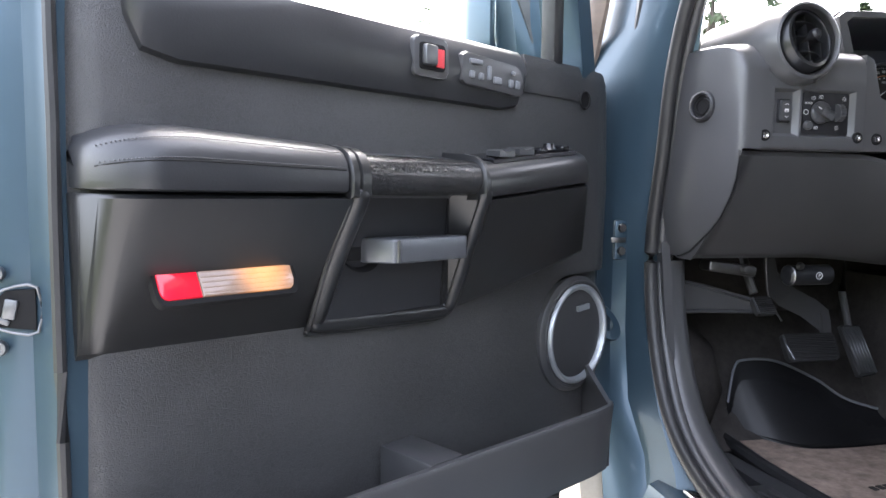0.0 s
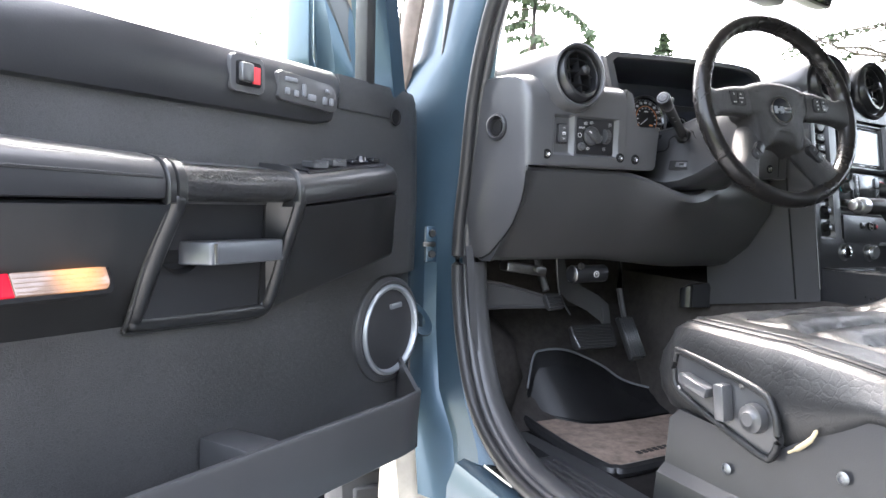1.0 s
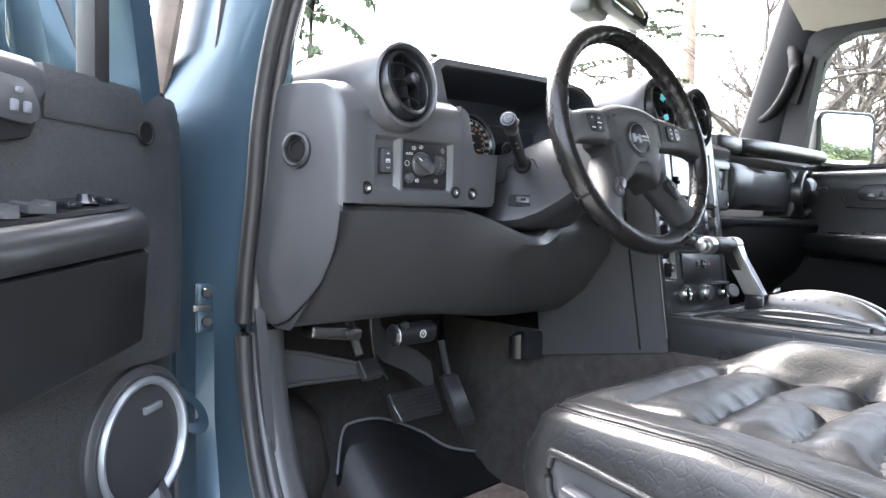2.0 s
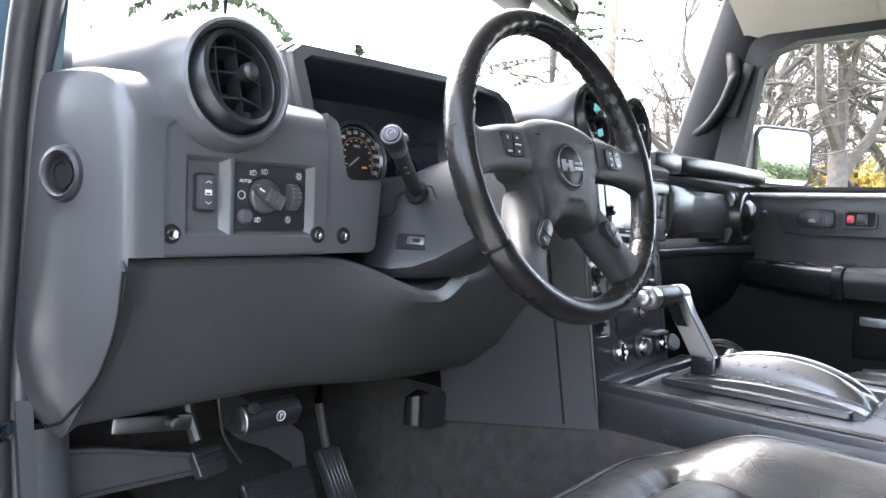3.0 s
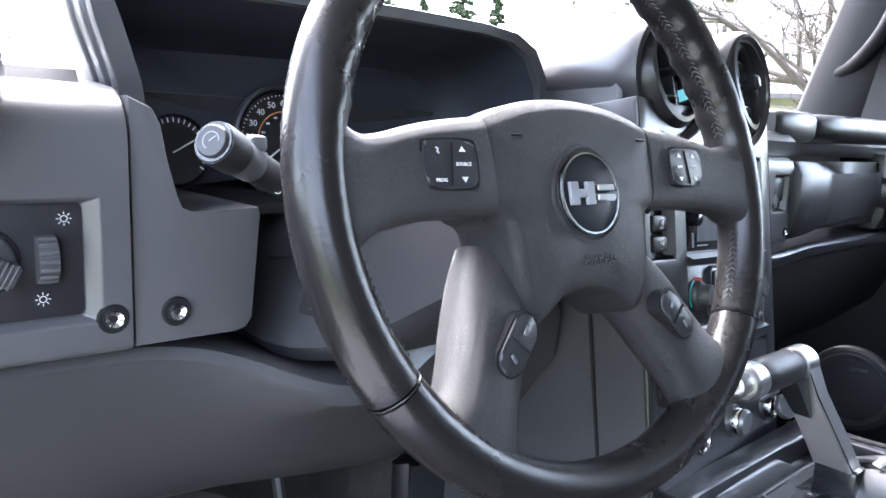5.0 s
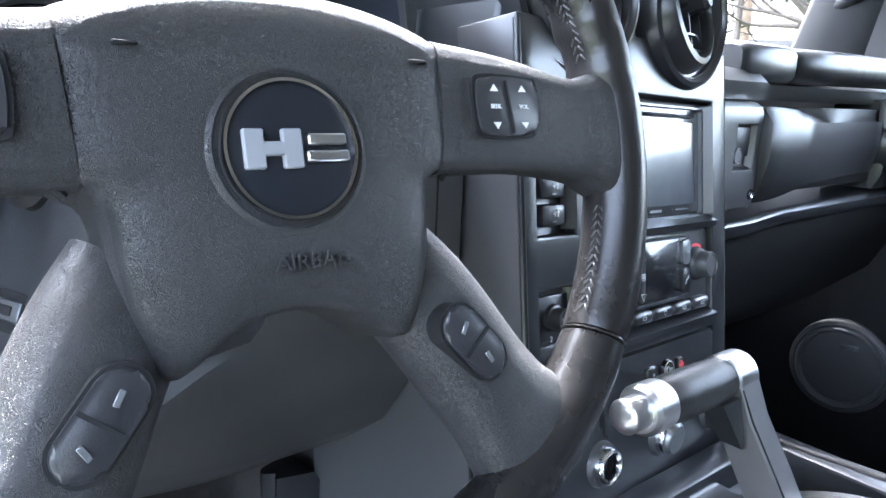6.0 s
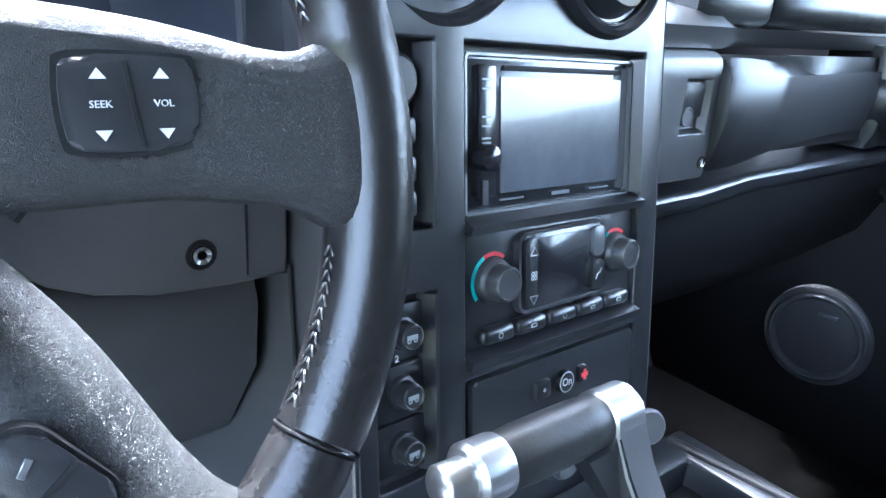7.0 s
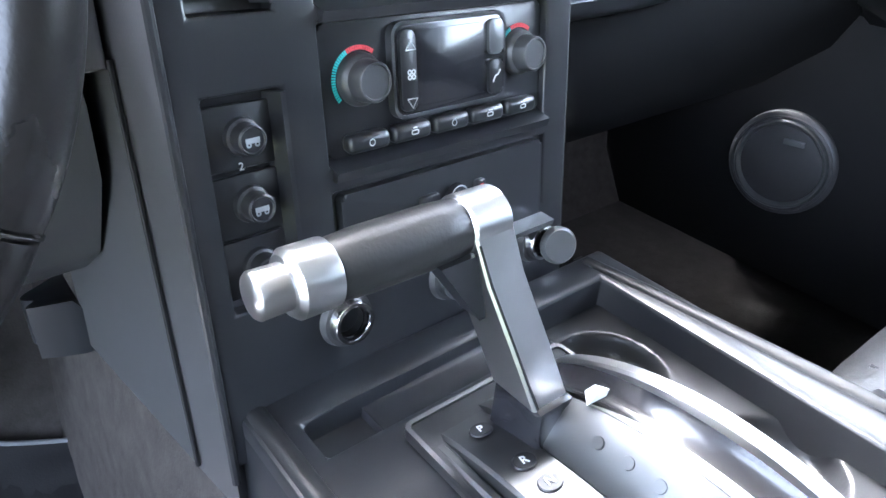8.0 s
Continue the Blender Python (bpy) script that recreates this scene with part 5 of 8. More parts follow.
rim_top = rim_part(-33, 213, 150, "rim_upper", "leather rim with finger bumps and thumb stitching")
rim_low = rim_part(214, 326, 50, "rim_lower")
for a in (213.5, 326.5):
    part("rim_seam", tube([(p[0], p[1], p[2]) for p in rim_section(radians(a), 0.985)], 0.0006, 6, closed=True), M_WHEEL_LEATHER, wheel)
st, pk = bmesh.new(), bmesh.new()
for a0, a1, n in ((-31, -12, 13), (13, 80, 46), (100, 167, 46), (192, 211, 13)):
    for i in range(n):
        a = radians(a0 + (a1 - a0) * (i + 0.5) / n)
        for sgn in (-1, 1):
            rr = R - 0.0151
            rbox((0.0046, 0.0010, 0.0009), (rr * math.cos(a), 0.0019 * sgn - 0.003, rr * math.sin(a)), 0.0004, 1, turn=pose(0, 0, 0, 0, 90 - math.degrees(a), 0) @ pose(0, 0, 0, 0, 0, 38 * sgn), bm=st)
part("rim_stitching", st, M_THREAD, wheel, "cross stitching on the inner rim")
# airbag cover: domed outline
COVER = smooth_path([(-0.079, 0, 0.028), (-0.077, 0, 0.041), (-0.042, 0, 0.053), (0.0, 0, 0.057), (0.042, 0, 0.053), (0.076, 0, 0.041), (0.079, 0, 0.028), (0.079, 0, 0.0), (0.074, 0, -0.011), (0.063, 0, -0.019), (0.060, 0, -0.045), (0.054, 0, -0.072), (0.047, 0, -0.081), (0.037, 0, -0.077), (0.022, 0, -0.067), (0.0, 0, -0.063),
                     (-0.022, 0, -0.067), (-0.037, 0, -0.077), (-0.047, 0, -0.081), (-0.054, 0, -0.072), (-0.060, 0, -0.045), (-0.063, 0, -0.019), (-0.074, 0, -0.011), (-0.079, 0, 0.0)], 4, True)
secs = []
for k, y in ((1.0, 0.045), (1.0, 0.012), (0.985, 0.003), (0.95, -0.001), (0.86, -0.004), (0.6, -0.007), (0.3, -0.008), (0.02, -0.0085)):
    secs.append([(p.x * k, y + 0.15 * max(0, -p.z * k - 0.045), p.z * k - 0.004 * (1 - k)) for p in COVER])
cover = part("airbag_cover", loft(secs), M_HUB, wheel, "grained black airbag cover")
for sx in (-1, 1):
    part("cover_ridge", tube(smooth_path([(0.0765 * sx, 0.0060, 0.0400), (0.0775 * sx, 0.0010, 0.034), (0.0782 * sx, 0.0, 0.012), (0.0765 * sx, 0.001, -0.004), (0.0700 * sx, 0.004, -0.0125)], 5), 0.0020, 8), M_HUB, cover)
    part("cover_gap", tube(smooth_path([(0.0805 * sx, 0.0075, 0.0370), (0.0812 * sx, 0.0045, 0.012), (0.0792 * sx, 0.0050, -0.006), (0.0720 * sx, 0.0060, -0.0165)], 5), 0.0016, 6), M_DARK, cover)
words("AIRBAG", 0.0085, pose(0.004, -0.0068, -0.045, 3), cover, M_HUB, "lettering", 0.0005)
for x in (-0.052, 0.058):
    part("cover_mark", rbox((0.008, 0.0015, 0.0015), (x, -0.0070, 0.030), 0.0004, 1), M_DARK, cover)
EMB = facing(pose(-0.001, 0.0003, -0.005))
emb = part("emblem", lathe([(0, 0.0102), (0.0225, 0.0102), (0.0236, 0.0098)], EMB, 48), M_EMBLEM, cover, "round black emblem with plain silver blocks")
part("emblem_ring", lathe([(0.0232, 0.0095), (0.0238, 0.0118), (0.0250, 0.0118), (0.0256, 0.009)], EMB, 56), M_CHROME, emb, "bright thin ring")
part("emblem_groove", lathe([(0.0252, 0.0086), (0.0262, 0.0074), (0.0272, 0.0076), (0.0282, 0.0094), (0.0292, 0.0090), (0.0310, 0.0072)], EMB, 56), M_HUB, emb)
for x, w, h in ((-0.0155, 0.0075, 0.0140), (-0.0085, 0.010, 0.0050), (-0.0015, 0.0075, 0.0140)):
    part("emblem_block", rbox((w, 0.003, h), (x, -0.0106, -0.005), 0.0006, 1), M_RING, emb)
for z, w in ((0.0030, 0.0150), (-0.0030, 0.0165)):
    part("emblem_bar", rbox((w, 0.0035, 0.0040), (0.0115, -0.0113, -0.005 + z), 0.0006, 1), M_ALU, emb)


def spoke(points, widths, thick, name="spoke", label="", e=0.55):
    """A flattened arm in the wheel's plane."""
    pts = smooth_path(points, 5)
    n = len(pts)
    secs = []
    for i, p in enumerate(pts):
        q = pts[min(i + 1, n - 1)] - pts[max(i - 1, 0)]
        q.normalize()
        side = Vector((-q.z, 0, q.x))
        t = i / (n - 1) * (len(widths) - 1)
        j = min(int(t), len(widths) - 2)
        w = widths[j] + (widths[j + 1] - widths[j]) * (t - j)
        th = thick[j] + (thick[j + 1] - thick[j]) * (t - j)
        secs.append([p + side * (w * math.copysign(abs(math.cos(2 * math.pi * k / 24)) ** e, math.cos(2 * math.pi * k / 24))) + Vector((0, th * math.copysign(abs(math.sin(2 * math.pi * k / 24)) ** e, math.sin(2 * math.pi * k / 24)), 0)) for k in range(24)])
    return part(name, loft(secs), M_HUB, wheel, label)


for sx in (-1, 1):
    up = spoke([(0.070 * sx, 0.010, 0.014), (0.11 * sx, 0.008, 0.011), (0.142 * sx, 0.005, 0.005), (0.158 * sx, 0.0025, 0.003), (0.175 * sx, 0.0, 0.002)], (0.029, 0.0275, 0.0255, 0.0242, 0.0245, 0.027, 0.034, 0.046), (0.015, 0.016, 0.0155, 0.015, 0.015, 0.0150, 0.0150, 0.0120))
    lo = spoke([(0.048 * sx, 0.034, -0.042), (0.067 * sx, 0.024, -0.070), (0.084 * sx, 0.015, -0.102), (0.098 * sx, 0.007, -0.126), (0.110 * sx, 0.001, -0.144)], (0.026, 0.027, 0.0265, 0.0265, 0.028, 0.034, 0.048), (0.022, 0.024, 0.0235, 0.022, 0.020, 0.0170, 0.0130), e=0.92)
    px, pz = 0.103 * sx, 0.0120
    outline = [(q.x, q.z) for q in smooth_path([(0.0165, 0, 0.0095), (0.012, 0, 0.0125), (-0.013, 0, 0.0130), (-0.0172, 0, 0.008), (-0.0172, 0, -0.007), (-0.013, 0, -0.0120), (0.011, 0, -0.0120), (0.0168, 0, -0.006)], 4, True)]
    pod = part("switch_pod", prism(outline, 0.012, pose(px, -0.0090, pz) @ Matrix.Diagonal((sx, 1, 1, 1)), 0.002), M_BTN, up, "black audio switch pod")
    part("pod_gap", prism([(x * 1.09, z * 1.10) for x, z in outline], 0.012, pose(px, -0.0079, pz) @ Matrix.Diagonal((sx, 1, 1, 1))), M_DARK, pod)
    part("split", rbox((0.0012, 0.001, 0.023), (px, -0.0092, pz), 0, 1, turn=pose(0, 0, 0, 0, -6 * sx, 0)), M_DARK, pod)
    for bx in (-0.008, 0.008):
        for bz in ((0.0078, -0.0078) if sx > 0 or bx > 0 else ()):
            s = 1 if bz > 0 else -1
            part("arrow", prism([(-0.0021, 0), (0.0021, 0), (0, 0.0028 * s)], 0.0006, pose(px + bx, -0.0095, pz + bz - 0.001 * s)), M_WHITE, pod)
        txt = {(-1, -0.008): "", (-1, 0.008): "SOURCE", (1, -0.008): "SEEK", (1, 0.008): "VOL"}[(sx, bx)]
        if txt:
            words(txt, 0.0027, pose(px + bx, -0.0095, pz), pod)
    if sx < 0:
        words("PROG", 0.0027, pose(px - 0.0075, -0.0095, pz - 0.0085), pod)
        part("symbol", tube([(px - 0.0092, -0.0095, pz + 0.0088), (px - 0.0078, -0.0095, pz + 0.0080), (px - 0.0086, -0.0095, pz + 0.0066), (px - 0.0074, -0.0095, pz + 0.0058)], 0.0005, 5), M_WHITE, pod)
    pod2 = part("switch_pod", prism(rrect(0.0175, 0.037, 0.0085), 0.010, pose(0.071 * sx, -0.0085, -0.0865, 0, -40 * sx, 0), 0.002), M_BTN, lo, "black oval switch pod")
    part("pod_gap", prism(rrect(0.020, 0.040, 0.0098), 0.010, pose(0.071 * sx, -0.0068, -0.0865, 0, -40 * sx, 0)), M_DARK, pod2)
    part("split", rbox((0.0165, 0.001, 0.0014), (0.071 * sx, -0.0087, -0.0865), 0, 1, turn=pose(0, 0, 0, 0, -40 * sx, 0)), M_DARK, pod2)
    for k in (-1, 1):
        part("symbol", rbox((0.0022, 0.0006, 0.0055), (0.071 * sx - 0.0055 * sx * k, -0.0090, -0.0865 + 0.0070 * k), 0.0005, 1, turn=pose(0, 0, 0, 0, 30 * k, 0)), M_GUN, pod2)

# ---- centre stack ----
STACK = pose(0.015, 1.0, 1.30, -9, 2, 3)
stack = thing("centre_stack", STACK, "satin black centre stack with recessed switch bays", "centre stack")


def relief(xs, zs, depth, back, r=0.0015):
    """A front with bays: depth(i, j) gives how far each cell of the grid lies behind the front."""
    b = bmesh.new()
    nx, nz = len(xs) - 1, len(zs) - 1
    dep = lambda i, j: depth(i, j) if 0 <= i < nx and 0 <= j < nz else back
    for i in range(nx):
        for j in range(nz):
            y = dep(i, j)
            x0, x1, z0, z1 = xs[i], xs[i + 1], zs[j], zs[j + 1]
            b.faces.new([b.verts.new(p) for p in ((x0, y, z0), (x1, y, z0), (x1, y, z1), (x0, y, z1))])
    for i in range(nx + 1):
        for j in range(nz):
            a, c = dep(i - 1, j), dep(i, j)
            if abs(a - c) > 1e-6:
                b.faces.new([b.verts.new(p) for p in ((xs[i], a, zs[j]), (xs[i], c, zs[j]), (xs[i], c, zs[j + 1]), (xs[i], a, zs[j + 1]))])
    for j in range(nz + 1):
        for i in range(nx):
            a, c = dep(i, j - 1), dep(i, j)
            if abs(a - c) > 1e-6:
                b.faces.new([b.verts.new(p) for p in ((xs[i], a, zs[j]), (xs[i], c, zs[j]), (xs[i + 1], c, zs[j]), (xs[i + 1], a, zs[j]))])
    bmesh.ops.remove_doubles(b, verts=b.verts, dist=1e-5)
    bmesh.ops.recalc_face_normals(b, faces=b.faces)
    if r:
        sharp = [e for e in b.edges if len(e.link_faces) == 2 and e.calc_face_angle(0) > 0.5]
        bmesh.ops.bevel(b, geom=sharp, offset=r, segments=2, affect="EDGES", profile=0.5)
    return b


SX = [-0.196, -0.178, -0.131, -0.105, 0.091, 0.118]
SZ = [-0.225, -0.135, -0.122, -0.066, -0.050, 0.003, 0.034, 0.043, 0.156, 0.205]
BAYS = {(1, 2): 0.010, (1, 3): 0.010, (1, 4): 0.010, (1, 7): 0.012, (3, 7): 0.013, (3, 4): 0.009, (3, 5): 0.009, (3, 2): 0.005}
part("fascia", relief(SX, SZ, lambda i, j: BAYS.get((i, j), 0.0), 0.06, 0.0022), M_CONS, stack, "satin black moulded fascia")
for x, z0, z1 in ((-0.1335, -0.12, 0.001), (-0.1335, 0.047, 0.154), (0.0885, 0.047, 0.152)):
    part("bay_cheek", loft([[(x - 0.006, 0.0095, z), (x - 0.0005, -0.0025, z), (x + 0.0028, -0.0025, z), (x + 0.0042, 0.002, z)] for z in (z0, z1)]), M_CONS, stack)
# lower lip of the two main bays
for z in (0.0405, -0.0525):
    part("bay_lip", loft([[(x, -0.004, z - 0.006), (x, -0.006, z), (x, 0.010, z + 0.007), (x, 0.012, z - 0.006)] for x in (-0.104, 0.091)]), M_CONS, stack)
part("side_panel", loft([[(-0.196, 0.0, z), (-0.196, 0.004, z), (-0.199, 0.30, z), (-0.17, 0.30, z), (-0.17, 0.02, z)] for z in (-0.262, -0.1, 0.06, 0.12)]), M_PLASTIC, stack, "black side panel of the centre stack")
part("side_seam", tube([(-0.199, 0.058, -0.255), (-0.199, 0.062, 0.02)], 0.0018, 6), M_DARK, stack)
part("edge_bead", tube([(-0.196, 0.0, -0.235), (-0.196, 0.0, 0.2)], 0.0028, 8), M_CONS, stack)
part("side_panel", loft([[(0.118, 0.0, z), (0.122, 0.2, z), (0.10, 0.2, z), (0.10, 0.02, z)] for z in (-0.262, 0.2)]), M_PLASTIC, stack)
for x, z, n in ((-0.156, 0.132, 0), (-0.157, 0.103, 1), (-0.157, 0.080, 1), (-0.157, 0.059, 1)):
    if n == 0:
        sw = part("diff_lock_button", lathe([(0, 0.012), (0.013, 0.011), (0.016, 0.008), (0.017, 0)], facing(pose(x, 0.012, z)), 28), M_BTN, stack, "round black axle lock button")
    else:
        sw = part("drive_mode_switch", rbox((0.028, 0.014, 0.0165), (x, 0.008, z), 0.003, 2), M_BTN, stack, "black four-wheel drive switch")
        words("4", 0.0075, pose(x - 0.001, 0.0004, z + 0.001), sw)
        part("symbol", prism([(-0.0009, -0.0025), (0.0009, -0.0025), (0.0009, 0.0005), (0.002, 0.0005), (0, 0.003), (-0.002, 0.0005), (-0.0009, 0.0005)], 0.0005, pose(x + 0.0035, 0.0004, z + 0.001)), M_WHITE, sw)
        part("symbol", rbox((0.005, 0.0005, 0.001), (x - 0.0005, 0.0006, z - 0.005), 0), M_GUN, sw)
part("symbol", tube([(-0.133, 0.0085, 0.112), (-0.1315, 0.0085, 0.112), (-0.1315, 0.0085, 0.062), (-0.133, 0.0085, 0.062)], 0.0005, 4), M_WHITE, stack)
for k, z in enumerate((-0.021, -0.060, -0.098)):
    part("switch_plate", rbox((0.044, 0.004, 0.036), (-0.155, 0.008, z), 0.0015), M_CONS, stack)
    sw = part("round_switch", lathe([(0, 0.0125), (0.0066, 0.0125), (0.0074, 0.0138), (0.0084, 0.0130), (0.0088, 0.0040), (0.0105, 0.0032), (0.0112, 0)], facing(pose(-0.156, 0.006, z)), 32), M_BTN, stack, "round black push switch")
    part("symbol", rbox((0.0085, 0.0006, 0.0030), (-0.156, -0.0068, z), 0.001, 1), M_SATIN, sw)
    part("symbol_wheel", lathe([(0.0006, 0), (0.0016, 0)], facing(pose(-0.1585, -0.0067, z - 0.0022)), 12), M_SATIN, sw)
    part("symbol_wheel", lathe([(0.0006, 0), (0.0016, 0)], facing(pose(-0.1535, -0.0067, z - 0.0022)), 12), M_SATIN, sw)
    if k == 0:
        words("2", 0.0065, pose(-0.159, 0.0055, z - 0.0165), stack)
for x in (-0.105, -0.012, 0.082):
    c = part("power_socket", lathe([(0.0, -0.03), (0.0105, -0.03), (0.0108, 0.007), (0.012, 0.010), (0.0145, 0.010), (0.0155, 0.008), (0.0158, 0.0)], facing(pose(x, -0.002, -0.152)), 28), M_CHROME, stack, "chrome-rimmed power socket")
    part("surround", lathe([(0.0158, 0.003), (0.0185, 0.003), (0.02, -0.002)], facing(pose(x, -0.002, -0.152)), 28), M_PLASTIC, c)
    part("socket_well", lathe([(0.0103, 0.004), (0.010, -0.025), (0, -0.025)], facing(pose(x, -0.002, -0.152)), 24), M_DARK, c)
    if x > -0.1:
        part("socket_cap", lathe([(0, 0.006), (0.013, 0.006), (0.0155, 0.003), (0.0155, 0)], facing(pose(x + (0.004 if x > 0 else 0.0), -0.022 if x > 0 else -0.012, -0.152, -12 if x > 0 else 10, 0, -25 if x > 0 else 0)), 24), M_GUN, c, "grey rubber socket cap")
drawer = part("drawer", prism(rrect(0.188, 0.064, 0.004, cx=-0.007, cz=-0.100), 0.01, pose(0, -0.002, 0), 0.003), M_CONS, stack, "black ash drawer front")
part("drawer_lip", loft([[(x, -0.004, -0.128), (x, -0.018, -0.131), (x, -0.016, -0.136), (x, 0.004, -0.134)] for x in (0.03, 0.086)]), M_GUN, drawer, "grey drawer lip")
for x, r, c in ((-0.031, 0.0, None), (-0.006, 0.0085, M_WHITE), (0.017, 0.0, M_REDMARK)):
    if r:
        part("button", lathe([(0, 0.004), (r, 0.004), (r + 0.001, 0)], facing(pose(x, -0.003, -0.091)), 20), M_GLOSS, drawer)
        words("On", 0.009, pose(x, -0.0072, -0.091), drawer)
        part("symbol", lathe([(r - 0.001, 0.0), (r, 0.0)], facing(pose(x, -0.0072, -0.091)), 20), M_WHITE, drawer)
    else:
        bb = part("button", rbox((0.017 if c is None else 0.010, 0.006, 0.014), (x, -0.003, -0.091), 0.002), M_CONS, drawer)
        part("symbol", lathe([(0, 0), (0.0016, 0)], facing(pose(x, -0.0063, -0.091)), 10) if c is None else prism([(-0.0015, -0.004), (0.0015, -0.004), (0.0015, -0.0015), (0.004, -0.0015), (0.004, 0.0015), (0.0015, 0.0015), (0.0015, 0.004), (-0.0015, 0.004), (-0.0015, 0.0015), (-0.004, 0.0015), (-0.004, -0.0015), (-0.0015, -0.0015)], 0.0005, pose(x, -0.0065, -0.091)), c or M_WHITE, bb)

radio = thing("car_radio", STACK @ pose(-0.008, 0.010, 0.098), "black double-height touchscreen radio with a blank glossy screen", "car radio")
part("chassis", prism(rrect(0.180, 0.100, 0.003), 0.04, None, 0.002), M_GLOSS, radio)
part("screen", prism(rrect(0.136, 0.078, 0.001, cx=0.012, cz=-0.001), 0.002, pose(0, -0.001, 0)), M_SCREEN, radio, "blank glossy touchscreen")
part("edge_trim", frame_ring(rrect(0.184, 0.105, 0.004), rrect(0.180, 0.1015, 0.003), 0.006, pose(0, -0.004, 0)), M_GUN, radio)
part("button_strip", rbox((0.017, 0.004, 0.086), (-0.072, -0.002, 0.002), 0.001), M_GLOSS, radio)
part("volume_knob", lathe([(0, 0.014), (0.006, 0.014), (0.0085, 0.012), (0.009, 0.0)], facing(pose(-0.077, -0.002, -0.014)), 24), M_GLOSS, radio, "glossy black volume knob")
for z in (0.036, 0.030, 0.012, 0.006, -0.002, -0.005):
    part("marking", rbox((0.008, 0.0006, 0.0012), (-0.073, -0.0044, z), 0), M_GUN, radio)
part("slot_cover", rbox((0.005, 0.001, 0.016), (-0.074, -0.0044, -0.038), 0), M_BTN, radio)
part("disc_slot", rbox((0.132, 0.002, 0.003), (0.012, -0.0008, 0.044), 0), M_DARK, radio)
part("maker_bar", rbox((0.020, 0.0006, 0.0026), (0.008, -0.0013, -0.0445), 0), M_GUN, radio, "plain grey maker's bar")
for x in (-0.045, 0.055):
    part("marking", rbox((0.024, 0.0006, 0.0012), (x, -0.0013, -0.0445), 0), M_GUN, radio)

clim = thing("climate_control", STACK @ pose(-0.006, 0.006, -0.007), "black climate control panel with two dials and a display", "climate control")
part("panel", prism(rrect(0.192, 0.080, 0.004), 0.03, None, 0.002), M_CONS, clim)
for x in (-0.071, 0.070):
    k = part("dial_knob", lathe([(0, 0.0165), (0.0098, 0.0165), (0.0104, 0.0178), (0.0114, 0.0178), (0.0122, 0.0165), (0.0132, 0.0070), (0.0150, 0.0055), (0.0160, 0.0030), (0.0165, 0)], facing(pose(x + 0.001, -0.001, 0.006)), 40), M_PLASTIC, clim, "black rubbery temperature dial")
    cy, rd = bmesh.new(), bmesh.new()
    for i in range(34):
        a = radians(215 - 160 * i / 33)
        rbox((0.0027, 0.0006, 0.0010), (x + 0.001 + 0.0188 * math.cos(a), -0.0014, 0.006 + 0.0188 * math.sin(a)), 0, 1, turn=pose(0, 0, 0, 0, -math.degrees(a), 0), bm=cy if i < 21 else rd)
    part("cool_scale", cy, M_CYAN, k, "cyan cool scale")
    part("warm_scale", rd, M_REDMARK, k, "red warm scale")
part("display_rim", frame_ring(rrect(0.1010, 0.0600, 0.0085, cx=0.0025, cz=0.0070), rrect(0.0965, 0.0555, 0.0070, cx=0.0025, cz=0.0070), 0.008, pose(0, -0.0062, 0)), M_DKGREY, clim)
part("display_frame", prism(rrect(0.0965, 0.0555, 0.0070, cx=0.0025, cz=0.0070), 0.008, pose(0, -0.0058, 0), 0.0008), M_GLOSS, clim)
part("display", prism(rrect(0.0610, 0.0475, 0.0015, cx=0.0010, cz=0.0072), 0.002, pose(0, -0.0066, 0), 0.0004), M_GLOSS, clim, "dark display")
part("button_column", prism(rrect(0.0130, 0.0500, 0.0045, cx=-0.0370, cz=0.0070), 0.006, pose(0, -0.0085, 0), 0.0012), M_CONS, clim)
# Upper button looks lit: that brightness is painted in with M_GUN.
part("upper_button", prism(rrect(0.0140, 0.0235, 0.0040, cx=0.0415, cz=0.0205), 0.006, pose(0, -0.0085, 0), 0.0012), M_GUN, clim, "mode button, painted grey for its lit look")
part("lower_button", prism(rrect(0.0140, 0.0235, 0.0040, cx=0.0415, cz=-0.0065), 0.006, pose(0, -0.0085, 0), 0.0012), M_CONS, clim)
part("symbol", tube([(0.038, -0.0088, -0.010), (0.040, -0.0088, -0.006), (0.043, -0.0088, -0.005), (0.045, -0.0088, -0.002)], 0.0006, 5), M_WHITE, clim)
for z, s in ((0.020, 1), (-0.010, -1)):
    part("symbol", tube([(-0.040, -0.0098, z), (-0.036, -0.0098, z + 0.006 * s), (-0.032, -0.0098, z), (-0.040, -0.0098, z)], 0.0005, 4), M_WHITE, clim)
for k in range(4):
    a = radians(45 + 90 * k)
    part("fan_mark", lathe([(0.0008, 0), (0.0018, 0)], facing(pose(-0.036 + 0.0022 * math.cos(a), -0.0098, 0.005 + 0.0022 * math.sin(a))), 10), M_WHITE, clim)
for i in range(5):
    x = -0.070 + 0.0345 * i
    bb = part("mode_button", rbox((0.0320, 0.012, 0.0120), (x, -0.004, -0.0315), 0.0045, 3), M_CONS, clim)
    if i in (0, 2):
        part("symbol", lathe([(0.0017, 0), (0.0024, 0)], facing(pose(x, -0.0103, -0.0315)), 14), M_WHITE, bb)
    else:
        part("symbol", frame_ring(rrect(0.0060, 0.0032, 0.0012), rrect(0.0048, 0.0020, 0.0008), 0.0006, pose(x, -0.0104, -0.0315)), M_WHITE, bb)
        part("symbol", rbox((0.0030, 0.0006, 0.0008), (x, -0.0103, -0.0285), 0), M_WHITE, bb)

